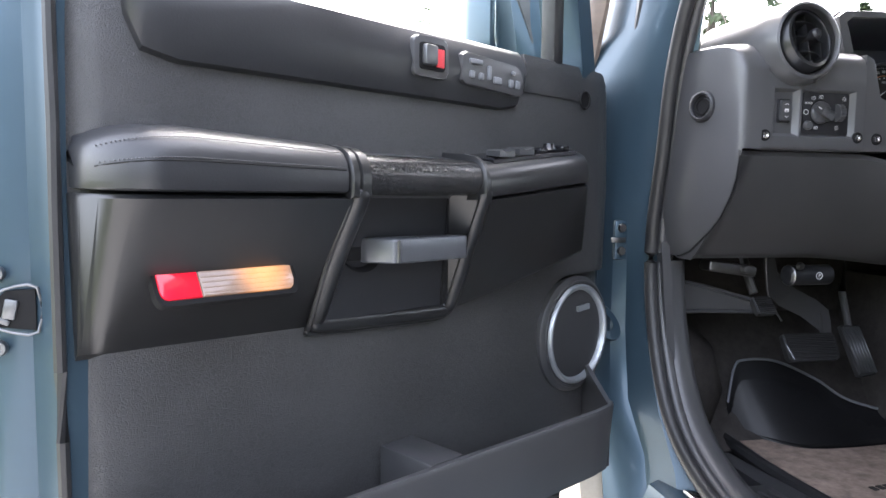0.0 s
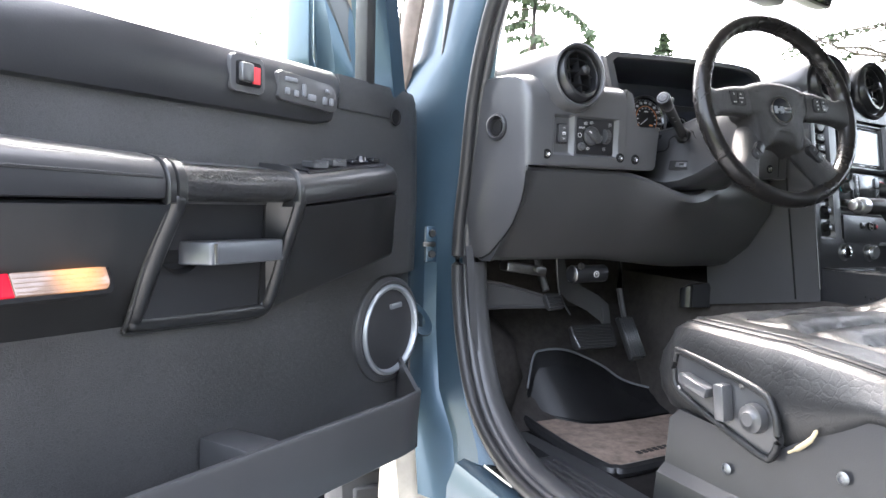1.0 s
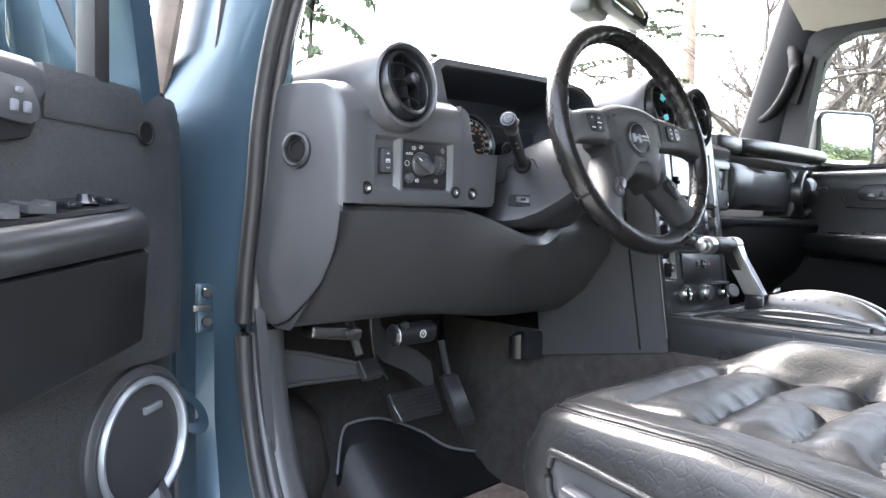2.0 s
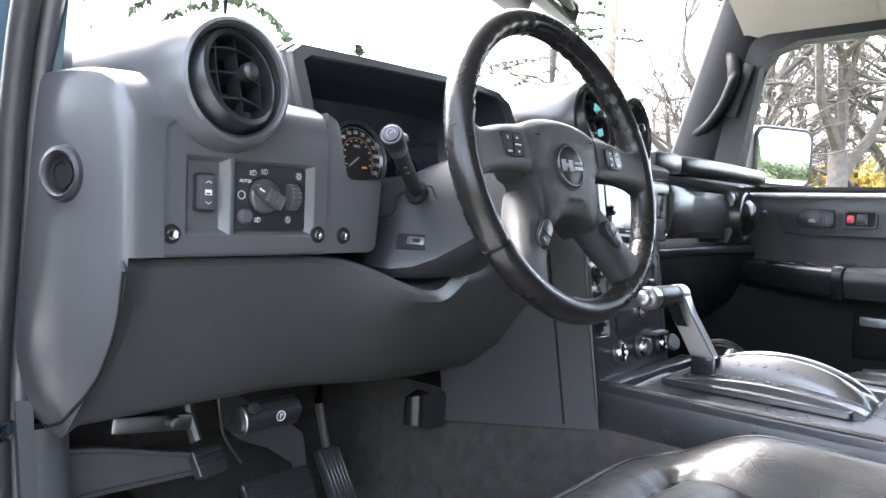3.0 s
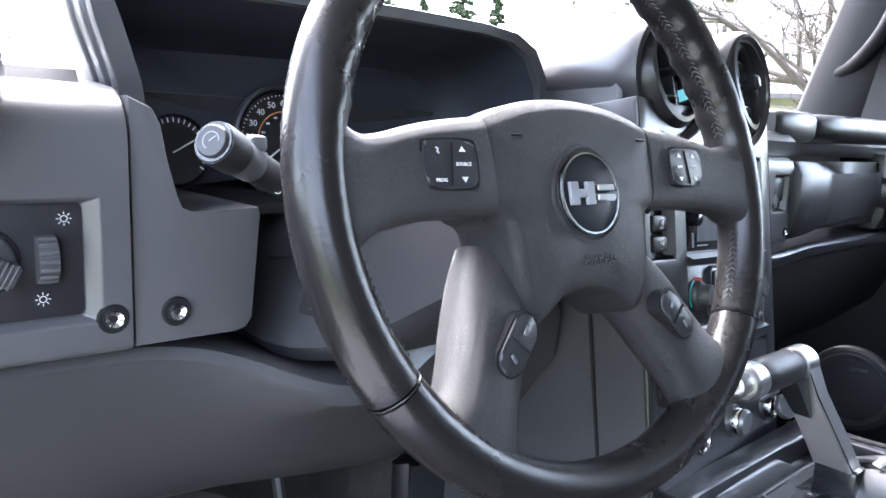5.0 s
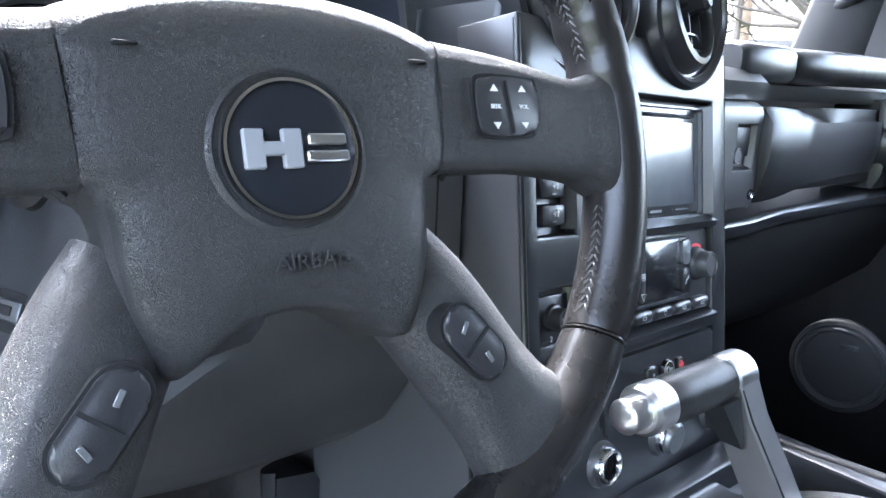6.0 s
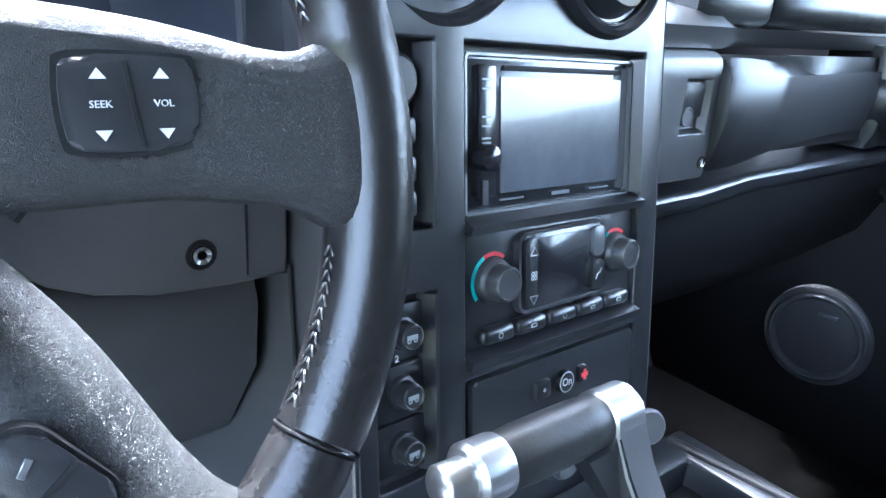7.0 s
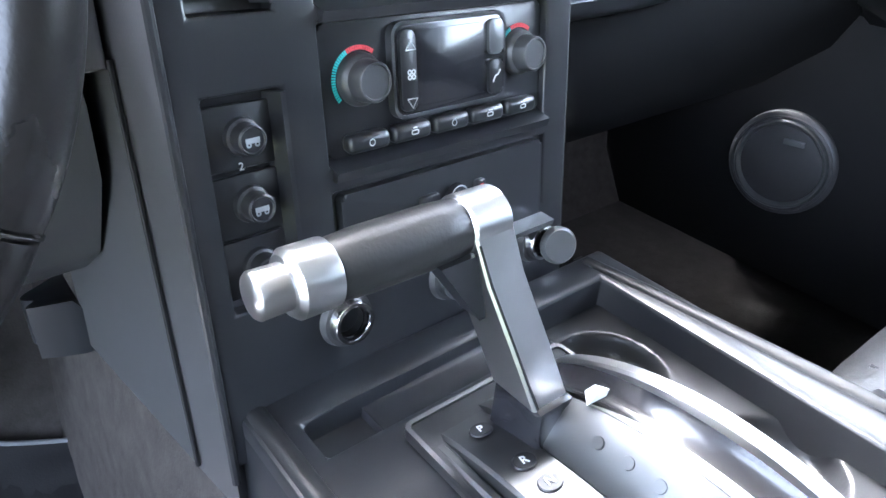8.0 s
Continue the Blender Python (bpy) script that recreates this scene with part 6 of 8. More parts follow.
# ---- passenger side of the dashboard ----
GL = [(1.070, 1.3285), (1.0545, 1.330), (1.051, 1.333), (1.050, 1.338), (1.050, 1.3765), (1.050, 1.4285), (1.050, 1.440), (1.0525, 1.447), (1.060, 1.4525), (1.11, 1.462), (1.30, 1.475)]
part("passenger_panel", bay_panel(0.135, 0.2605, GL, [(0.2070, 0.2510, 1.3765, 1.4285, 0.2105, 0.2485, 1.3800, 1.4260, 0.010)]), M_PLASTIC, dash, "black panel beside the glove box")
SHELF = [(1.082, 1.317), (1.074, 1.3155), (1.070, 1.311), (1.070, 1.301), (1.074, 1.295), (1.086, 1.291), (1.20, 1.27), (1.20, 1.317)]
part("lower_shelf", loft([dash_row(x, [(y - dy, z) for y, z in SHELF]) for x, dy in ((0.13, 0.020), (0.27, 0.018), (0.40, 0.0), (0.90, 0.0))]), M_CONS, dash)
# M_DARK here paints the shade under the dash into the panel.
part("lower_panel", loft([dash_row(x, [(1.078, 1.295), (1.088, 1.26), (1.14, 1.15), (1.24, 1.06), (1.30, 1.06), (1.30, 1.295)]) for x in (0.13, 0.45, 0.945)]), M_DARK, dash, "lower panel above the passenger's feet, blackened for shade")
RAIL = [(1.062, 1.455), (1.058, 1.462), (1.055, 1.475), (1.07, 1.488), (1.12, 1.497), (1.30, 1.50), (1.30, 1.455)]
part("mid_rail", loft([dash_row(0.12, RAIL), dash_row(0.27, RAIL)] + [dash_row(x, [(y + 0.042 if y < 1.1 else y + 0.015, z) for y, z in RAIL]) for x in (0.36, 0.60, 0.935)]), M_BULGE, dash)
glove = thing("glove_box", pose(0, 0, 0), "smooth black glove box door with a latch", "glove box")
part("door", loft([dash_row(x, [(1.055 + e, 1.335 + e), (1.045 + e, 1.35), (1.036 + e, 1.39), (1.038 + e, 1.43), (1.05 + e, 1.448 - e), (1.09, 1.448), (1.09, 1.335)]) for x, e in [(0.262, 0.008), (0.265, 0.002)] + [(0.272 + 0.433 * i / 18, 0.040 * math.sin(math.pi * i / 36) ** 2) for i in range(19)] + [(0.714, 0.043), (0.717, 0.050)]]), M_STALK, glove)
part("latch_paddle", rbox((0.0345, 0.004, 0.0330), (0.2300, 1.0575, 1.4080), 0.0015, 2), M_BTN, glove, "black latch paddle")
part("lock_barrel", lathe([(0.0, 0.004), (0.0072, 0.004), (0.0086, 0.0052), (0.0094, 0.0045), (0.0096, 0)], facing(pose(0.2235, 1.0590, 1.3925)), 24), M_GUN, glove)
for at in ((0.2535, 1.0500, 1.3475), (0.165, 1.0500, 1.345)):
    screw(glove, at, 0.0040)
part("end_fairing", loft([dash_row(x, [(1.083 + e, 1.322), (1.073 + e, 1.345), (1.070 + e, 1.39), (1.073 + e, 1.44), (1.086 + e, 1.462), (1.16, 1.474), (1.16, 1.322)]) for x, e in ((0.720, 0.006), (0.723, 0.0), (0.735, -0.003), (0.84, 0.004), (0.87, 0.014), (0.90, 0.04), (0.925, 0.07))]), M_CONS, dash, "black dashboard end beside the passenger door")
end = thing("air_vent", pose(0.785, 1.070, 1.392, 0, 0, 6), "round black swivelling air vent at the passenger end", "air vent", "round dashboard vents")
part("pod", lathe([(0.054, 0.002), (0.057, 0.010), (0.061, 0.012), (0.066, 0.009), (0.069, 0.0), (0.070, -0.03)], facing(pose(0, 0, 0)), 48), M_CONS, end)
eball = part("ball", lathe([(0.0, 0.0400), (0.012, 0.0395), (0.024, 0.0365), (0.036, 0.0300), (0.046, 0.0195), (0.0525, 0.0065), (0.054, -0.004)], facing(pose(0, 0, 0)), 40), M_GLOSS, end, "gloss black vent ball")
for k in (-1, 0, 1):
    part("slat", loft([[(0.016 * k - 0.0016, -0.0405 + 0.0165 * (abs(z) / 0.036) ** 2 + 0.0035 * abs(k), z), (0.016 * k + 0.0016, -0.0405 + 0.0165 * (abs(z) / 0.036) ** 2 + 0.0035 * abs(k), z), (0.016 * k + 0.0016, -0.012, z), (0.016 * k - 0.0016, -0.012, z)] for z in [0.036 * (i / 5 - 1) for i in range(11)]]), M_PLASTIC, eball)
part("knob", lathe([(0, 0.060), (0.0055, 0.060), (0.0075, 0.056), (0.006, 0.048), (0.0045, 0.036)], facing(pose(0.012, 0, 0.012)), 12), M_BTN, eball)
part("screw", lathe([(0, 0.003), (0.004, 0.003), (0.005, 0.0)], facing(pose(0.045, -0.008, -0.052)), 12), M_GUN, end)
grab = thing("grab_handle", pose(0, 0, 0), "padded black leather grab handle along the passenger dash", "grab handle")
part("mount", loft([[(x, 1.102 + 0.038 * k * math.copysign(abs(math.cos(a)) ** 0.5, math.cos(a)), 1.498 + 0.0235 * k * math.copysign(abs(math.sin(a)) ** 0.5, math.sin(a))) for a in [2 * math.pi * i / 20 for i in range(20)]] for x, k in ((0.235, 0.8), (0.245, 0.98), (0.352, 1.0), (0.359, 0.94))]), M_BULGE, grab)
part("bar", loft([[(x, y + 0.035 * k * math.copysign(abs(math.cos(a)) ** 0.75, math.cos(a)), z + 0.0215 * k * math.copysign(abs(math.sin(a)) ** 0.75, math.sin(a))) for a in [2 * math.pi * i / 24 for i in range(24)]] for x, y, z, k in ((0.361, 1.098, 1.498, 0.93), (0.368, 1.096, 1.498, 1.02), (0.42, 1.086, 1.499, 1.03), (0.50, 1.076, 1.4995, 1.02), (0.60, 1.069, 1.500, 1.0), (0.72, 1.067, 1.5005, 0.98), (0.82, 1.068, 1.5015, 0.95), (0.868, 1.070, 1.502, 0.92), (0.888, 1.071, 1.502, 0.80), (0.897, 1.071, 1.502, 0.55), (0.900, 1.071, 1.502, 0.2))]), M_LEATHER, grab, "stitched leather grab bar")
for dy in (-0.024, -0.013):
    part("stitch_line", tube([(0.44, 1.083 + dy, 1.5190), (0.60, 1.069 + dy, 1.5190 - 0.06 * (dy < -0.02) * 0.03), (0.74, 1.067 + dy, 1.5185), (0.86, 1.070 + dy, 1.5165)], 0.0010, 5), M_STITCH, grab)
pgrab = thing("pillar_handle", pose(0, 0, 0), "black moulded grab handle on the windscreen pillar", "grab handle")
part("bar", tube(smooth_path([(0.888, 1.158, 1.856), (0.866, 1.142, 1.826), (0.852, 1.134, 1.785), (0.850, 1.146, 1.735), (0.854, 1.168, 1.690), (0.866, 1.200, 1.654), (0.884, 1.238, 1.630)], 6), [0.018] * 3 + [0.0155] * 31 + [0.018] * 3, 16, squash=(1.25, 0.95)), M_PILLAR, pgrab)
# Solid matt black block paints the shaded gap behind the bar.
part("recess", rbox((0.010, 0.030, 0.15), (0.866, 1.120, 1.745), 0.004, 2, turn=pose(0, 0, 0, 17, 0, 0)), M_DARK, pgrab)

# ---- passenger door ----
pdoor = thing("door_2", pose(0.86, 0, 0), "closed passenger door with black trim and window", "car door", kind="structure")
# Lower trim in M_DARK: the shade below the armrest is painted into the colour.
part("lower_trim", loft([[(x, y, z) for x, z in ((0.150, 0.70), (0.100, 0.705), (0.094, 0.72), (0.092, 0.95), (0.096, 1.16), (0.102, 1.208), (0.150, 1.208))] for y in (0.02, 0.5, 0.9, 1.10, 1.20)]), M_DARK, pdoor, "lower door trim, blackened to paint its shade")
TRIM = [(0.150, 1.21), (0.103, 1.211), (0.108, 1.262), (0.106, 1.29), (0.098, 1.345), (0.092, 1.40), (0.086, 1.448), (0.092, 1.459), (0.104, 1.466), (0.150, 1.471)]
part("trim_panel", loft([[(x, y, z) for x, z in TRIM] for y in (0.02, 0.5, 0.9, 1.10, 1.20)]), M_PLASTIC, pdoor, "black moulded door trim")
part("belt_strip", rbox((0.012, 1.18, 0.010), (0.130, 0.61, 1.474), 0.003, 2), M_PANEL, pdoor)
INSET = [(q.x, q.z) for q in smooth_path([(-0.45, 0, 0.051), (-0.20, 0, 0.051), (0.0, 0, 0.050), (0.360, 0, 0.049), (0.368, 0, 0.043), (0.366, 0, 0.020), (0.352, 0, -0.022), (0.335, 0, -0.040), (0.310, 0, -0.049), (0.0, 0, -0.050), (-0.20, 0, -0.050), (-0.45, 0, -0.050)], 4, True)]
FACE = pose(0.0925, 0.665, 1.403, 0, 0, -90) @ Matrix.Diagonal((-1, 1, 1, 1)) @ pose(0, 0, 0, -4, 0, 0)
part("panel_gap", prism([(x * 1.004, z * 1.05) for x, z in INSET], 0.004, FACE @ pose(0, -0.0020, 0), 0.0006), M_DARK, pdoor)
part("switch_panel", prism(INSET, 0.010, FACE @ pose(0, -0.0022, 0), 0.0028, 3), M_PLASTIC, pdoor, "smooth rounded switch panel")
SEAT = [(q.x, q.z) for q in smooth_path([(-0.036, 0, 0.022), (0.018, 0, 0.022), (0.034, 0, 0.018), (0.044, 0, 0.004), (0.043, 0, -0.010), (0.030, 0, -0.021), (0.0, 0, -0.022), (-0.036, 0, -0.022), (-0.042, 0, -0.016), (-0.042, 0, 0.016)], 4, True)]
ps = part("switch_plate", prism(SEAT, 0.005, FACE @ pose(0.262, -0.0085, -0.006), 0.0012), M_BTN, pdoor, "dark plate with two seat buttons")
part("plate_gap", prism([(x * 1.05, z * 1.08) for x, z in SEAT], 0.004, FACE @ pose(0.262, -0.0062, -0.006)), M_DARK, ps)
part("seat_button", prism([(-0.009, -0.005), (0.009, -0.005), (0.010, 0.001), (0.004, 0.005), (-0.006, 0.004)], 0.004, FACE @ pose(0.270, -0.0115, -0.013), 0.001), M_GUN, ps, "seat cushion shaped button")
part("seat_button", prism([(-0.006, -0.009), (0.004, -0.010), (0.006, 0.008), (0.001, 0.011), (-0.004, 0.008)], 0.004, FACE @ pose(0.245, -0.0115, -0.009), 0.001), M_BTN, ps, "seat back shaped button")
lk = part("lock_bezel", frame_ring(rrect(0.076, 0.046, 0.010), rrect(0.068, 0.038, 0.007), 0.006, FACE @ pose(0.157, -0.0085, -0.006)), M_BTN, pdoor)
part("lock_well", prism(rrect(0.070, 0.040, 0.008), 0.004, FACE @ pose(0.157, -0.0065, -0.006)), M_DARK, lk)
part("lock_flag", prism(rrect(0.016, 0.020, 0.002), 0.005, FACE @ pose(0.179, -0.0085, -0.006), 0.0008), M_REDMARK, lk, "red unlocked flag")
part("lock_slider", prism(rrect(0.024, 0.028, 0.004), 0.009, FACE @ pose(0.152, -0.0105, -0.006), 0.002), M_BTN, lk)
part("armrest_ledge", loft([[(0.106, y, 1.276), (0.02 + o, y, 1.2735), (-0.012 + o, y, 1.272), (-0.022 + o, y, 1.268), (-0.027 + o, y, 1.259), (-0.026 + o, y, 1.246), (-0.010 + o, y, 1.204 + h), (0.020 + o, y, 1.194 + h), (0.106, y, 1.19)] for y, o, h in ((1.145, 0.070, 0.04), (1.10, 0.034, 0.030), (1.04, 0.012, 0.016), (0.96, -0.010, 0.006), (0.853, -0.030, 0.0))]), M_BULGE, pdoor, "black armrest ledge")
part("ledge_switch", rbox((0.026, 0.070, 0.006), (0.000, 0.985, 1.2755), 0.0025, 2), M_GLOSS, pdoor)
part("ledge_switch", rbox((0.022, 0.030, 0.008), (0.000, 0.915, 1.2760), 0.003, 2), M_GLOSS, pdoor)
part("armrest_collar", loft([[(0.106, y, 1.281), (-0.040 - e, y, 1.277 + e), (-0.058 - e, y, 1.270), (-0.063 - e, y, 1.258), (-0.060 - e, y, 1.238), (-0.042, y, 1.196 - e), (0.106, y, 1.18)] for y, e in ((0.852, 0.0), (0.850, 0.003), (0.829, 0.003), (0.826, 0.0))]), M_GLOSS, pdoor)
part("armrest", loft([[(0.106, y, 1.276), (-0.030, y, 1.274), (-0.052, y, 1.266), (-0.060, y, 1.252), (-0.058, y, 1.236), (-0.040, y, 1.200), (0.02, y, 1.190), (0.106, y, 1.185)] for y in (0.824, 0.60, 0.30)]), M_UPPER, pdoor, "padded armrest")
part("handle_recess", rbox((0.01, 0.2, 0.15), (0.088, 0.72, 1.11), 0.004), M_DARK, pdoor)
part("release_lever", rbox((0.02, 0.11, 0.026), (0.070, 0.75, 1.135), 0.006), M_SATIN, pdoor)
pspk = thing("door_speaker", pose(0.942, 1.156, 0.935, 0, 0, -84), "round black speaker with a silver ring low by the passenger's feet", "speaker")
speaker(pspk, 0.084, M_GUN)
# Kick panel blackened the same way, for footwell shade.
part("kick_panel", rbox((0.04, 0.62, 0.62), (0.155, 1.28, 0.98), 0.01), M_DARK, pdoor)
WIN = [(1.125, 1.478), (1.075, 1.80), (1.04, 1.845), (0.98, 1.866), (0.10, 1.874), (0.10, 1.478)]
OUT = [(1.20, 1.469), (1.13, 1.84), (1.09, 1.885), (1.00, 1.906), (0.0, 1.912), (0.0, 1.469)]
part("window_frame", frame_ring(OUT, WIN, 0.06, pose(0.015, 0, 0, 0, 0, 90) @ Matrix.Diagonal((1, -1, 1, 1)) @ Matrix()), M_DARK, pdoor, "black window frame")
wp = part("window_pane", loft([[(0.05, y, z) for y, z in WIN], [(0.054, y, z) for y, z in WIN]]), mat("side_glass", (0.95, 0.98, 0.97), 0.0, trans=1.0, ior=1.05), pdoor)
wp.visible_shadow = False
pm = thing("wing_mirror", pose(1.13, 1.07, 1.49, 0, 0, -28), "black wing mirror outside the passenger window", "wing mirror")
part("housing", loft([[(x * k, y, 0.09 + z * k) for x, z in rrect(0.235, 0.186, 0.034)] for y, k in ((-0.004, 0.97), (0.0, 1.0), (0.06, 1.0), (0.10, 0.8))]), M_BULGE, pm)
part("mirror_pane", prism(rrect(0.208, 0.162, 0.028, cz=0.09), 0.004, pose(-0.004, -0.007, 0), 0.001), M_MIRROR, pm)
part("arm", rbox((0.10, 0.05, 0.03), (-0.13, 0.03, 0.02), 0.01), M_DARK, pm)

# ---- centre console ----
cons = thing("centre_console", pose(0, 0, 0), "black plastic centre console with trays and cup holders", "centre console")
CX = [-0.176, -0.148, -0.112, -0.104, 0.030, 0.040, 0.134, 0.168]
CY = [0.0, 0.45, 0.62, 0.898, 0.904, 0.936, 0.968]
CD = {(1, 4): 0.020, (2, 4): 0.020, (3, 4): 0.012, (4, 4): 0.012, (5, 4): 0.045, (5, 3): 0.045, (5, 2): 0.045, (1, 3): 0.0}
b = relief(CX, CY, lambda i, j: CD.get((i, j), 0.0), 0.075, 0.004)
for v in b.verts:
    v.co = Vector((v.co.x, v.co.z, 1.118 - v.co.y))
part("top", b, M_CONS, cons)
part("side", loft([[(-0.172, y, 1.112), (-0.176, y, 1.105), (-0.180, y, 1.048), (-0.16, y, 1.048), (-0.16, y, 1.112)] for y in (0.972, 0.5, 0.0)]), M_CONS, cons)
part("side", loft([[(0.150 + o_, y, 1.1145), (0.154 + o_, y, 1.105), (0.158 + o_, y, 1.048), (0.140, y, 1.048), (0.140, y, 1.1145)] for y, o_ in ((0.972, 0.0), (0.8, 0.020), (0.5, 0.045), (0.0, 0.050))]), M_STALK, cons)
for x, out in ((-0.166, 0.0), (0.143, 1.0)):
    part("rail", tube(smooth_path([(x, 0.962, 1.117), (x + 0.020 * out, 0.8, 1.118), (x + 0.045 * out, 0.5, 1.119), (x + 0.05 * out, 0.0, 1.119)], 3), 0.0065, 10, squash=(1.1, 0.6)), M_STALK, cons, "glossy console rail")


def cup_z(x, y):
    """Height of the cup insert: a sloping ledge with two round wells."""
    z = 1.0905
    for cx, cy, r in ((0.076, 0.874, 0.045), (0.098, 0.748, 0.043), (0.090, 0.640, 0.03)):
        d = (r - math.hypot(x - cx, y - cy)) / 0.010
        d = min(1, max(0, d))
        z -= 0.0165 * d * d * (3 - 2 * d)
    return z


part("cup_insert", loft([[(0.0395 + 0.095 * i / 44, y, cup_z(0.0395 + 0.095 * i / 44, y)) for i in range(45)] for y in [0.935 - 0.313 * j / 130 for j in range(131)]], closed=False, caps=False), M_CONS, cons, "glossy cup holder insert with two round wells")
part("armrest_lid", rbox((0.30, 0.42, 0.11), (0.0, 0.24, 1.16), 0.03, 4), M_UPPER, cons, "padded black console lid")
# selector plate with its arched shields
plate2 = thing("gear_selector", pose(-0.037, 0.76, 1.118), "satin silver gear selector plate with an arched shield and lever", "gear selector")
part("base", prism(rrect(0.136, 0.262, 0.006), 0.006, pose(0, 0, 0.008, -90, 0, 0), 0.002), M_SELECT, plate2)
part("base_border", frame_ring(rrect(0.136, 0.262, 0.006), rrect(0.130, 0.256, 0.004), 0.003, pose(0, 0, 0.010, -90, 0, 0)), M_SELECT, plate2)


def shield(x0, x1, h, name, material, y0=-0.14, y1=0.135):
    rows = []
    for i in range(25):
        t = i / 24
        y = y0 + (y1 - y0) * t
        z = 0.006 + h * (1 - (2 * t - 1) ** 2) ** 0.75
        rows.append([(x0, y, 0.0), (x0, y, z - 0.002), (x0 + 0.002, y, z), (x1 - 0.002, y, z), (x1, y, z - 0.002), (x1, y, 0.0)])
    return part(name, loft(rows), material, plate2)


def arch_z(y, h, y0=-0.145, y1=0.118):
    t = min(1, max(0, (y - y0) / (y1 - y0)))
    return 0.008 + h * (1 - (2 * t - 1) ** 2) ** 0.7


shield(-0.062, -0.054, 0.006, "strip_edge", M_SELECT, -0.125, 0.122)
shield(-0.054, -0.018, 0.018, "letter_strip", M_SELECT, -0.145, 0.118)
YS = [-0.145 + 0.263 * i / 28 for i in range(29)]
part("shield", loft([[(-0.018, y, 0.0), (-0.018, y, arch_z(y, 0.018) + 0.0005), (-0.012, y, arch_z(y, 0.030)), (-0.004, y, arch_z(y, 0.043)), (0.003, y, arch_z(y, 0.048)), (0.006, y, arch_z(y, 0.046)), (0.006, y, 0.0)] for y in YS]), M_SELECT, plate2, "satin arched shield with round indicators")
shield(0.006, 0.0145, 0.050, "shield_edge", M_ALU, -0.145, 0.100)
part("slot", loft([[(0.0145, y, 0.0), (0.0145, y, arch_z(y, 0.040)), (0.022, y, arch_z(y, 0.030)), (0.030, y, arch_z(y, 0.027)), (0.038, y, arch_z(y, 0.030)), (0.0445, y, arch_z(y, 0.040)), (0.0445, y, 0.0)] for y in YS]), M_GLOSS, plate2, "gloss black lever slot")
shield(0.0445, 0.0560, 0.050, "shield_edge", M_ALU, -0.145, 0.122)
for i, ch in enumerate("PRND321"):
    y = 0.097 - 0.0195 * i - (0.016 if i else 0)
    zz = arch_z(y, 0.018) - 0.0015
    lean = math.degrees(math.atan2(arch_z(y + 0.004, 0.018) - arch_z(y - 0.004, 0.018), 0.008))
    bt = part("letter_button", lathe([(0, 0.0008), (0.0072, 0.0008), (0.0078, 0)], pose(-0.035, y, zz, lean, 0, 0) @ Matrix.Diagonal((1, 0.82, 1, 1)), 20), M_BTN, plate2)
    words(ch, 0.0078, pose(-0.035, y, zz, lean, 0, 0) @ pose(0, 0, 0.0012, -90, 0, -12), bt)
    yi = y - 0.026
    li = math.degrees(math.atan2(arch_z(yi + 0.004, 0.030) - arch_z(yi - 0.004, 0.030), 0.008))
    part("indicator", lathe([(0, 0.0006), (0.0036, 0.0006), (0.0041, -0.001)], pose(-0.0085, yi, (arch_z(yi, 0.030) + arch_z(yi, 0.043)) / 2 - 0.0004, li, -55, 0), 16), M_SELECT, plate2)
part("pointer", loft([[(-0.001, 0.052, 0.050), (0.011, 0.049, 0.053), (0.009, 0.062, 0.048)], [(0.002, 0.050, 0.058), (0.011, 0.048, 0.059), (0.010, 0.057, 0.056)]]), M_WHITE, plate2, "white pointer wedge")
arm = part("lever_arm", loft([[(x, y, z) for x, y in rr_] for rr_, z in (([(a_ + ox, b_ + o) for a_, b_ in ((-0.0135, -0.0160), (-0.0120, -0.0175), (0.0120, -0.0175), (0.0135, -0.0160), (0.0135, 0.0160), (0.0120, 0.0175), (-0.0120, 0.0175), (-0.0135, 0.0160))], z) for o, z, ox in ((-0.044, 0.044, 0.0130), (-0.030, 0.073, 0.0085), (-0.009, 0.112, 0.003), (0.0, 0.137, 0.0)))], m=pose(-0.0235, 0.130, 0.0)), M_ALU, plate2, "flat brushed aluminium lever arm")
part("arm_line", tube([(-0.0235 + 0.0130 - 0.0115, 0.130 - 0.044 - 0.0180, 0.046), (-0.0235 + 0.003 - 0.0115, 0.130 - 0.009 - 0.0180, 0.112), (-0.0235 - 0.0115, 0.130 - 0.0180, 0.134)], 0.0008, 6), M_DARK, arm)
H = pose(-0.0235, 0.130, 0.1365, 0, 1.0, 0)
AX = H @ pose(0, 0, 0, 0, 90, 0)
part("slider", rbox((0.029, 0.040, 0.046), (-0.0095, 0.083, 0.022), 0.003, 2, taper=(0.95, 0.95)), M_GLOSS, arm, "gloss black slider block")
part("elbow", lathe([(0, 0.0135), (0.0160, 0.0135), (0.0176, 0.0120), (0.0176, -0.0120), (0.0160, -0.0135), (0, -0.0135)], AX, 48), M_ALU, arm)
part("grip", lathe([(0.0145, -0.011), (0.0160, -0.013), (0.0170, -0.03), (0.0170, -0.072), (0.0160, -0.088), (0.0150, -0.090), (0, -0.090)], AX, 36), M_GRIP, arm, "black leather grip")
part("grip_ring", lathe([(0.0145, -0.089), (0.0168, -0.0905), (0.0172, -0.0925), (0.0173, -0.1098), (0.0146, -0.1128), (0.011, -0.1128)], AX, 36), M_ALU, arm)
part("push_button", lathe([(0.0113, -0.108), (0.0117, -0.1272), (0.0103, -0.1290), (0.006, -0.1304), (0, -0.1308)], AX, 32), M_ALU, arm, "silver push button end")
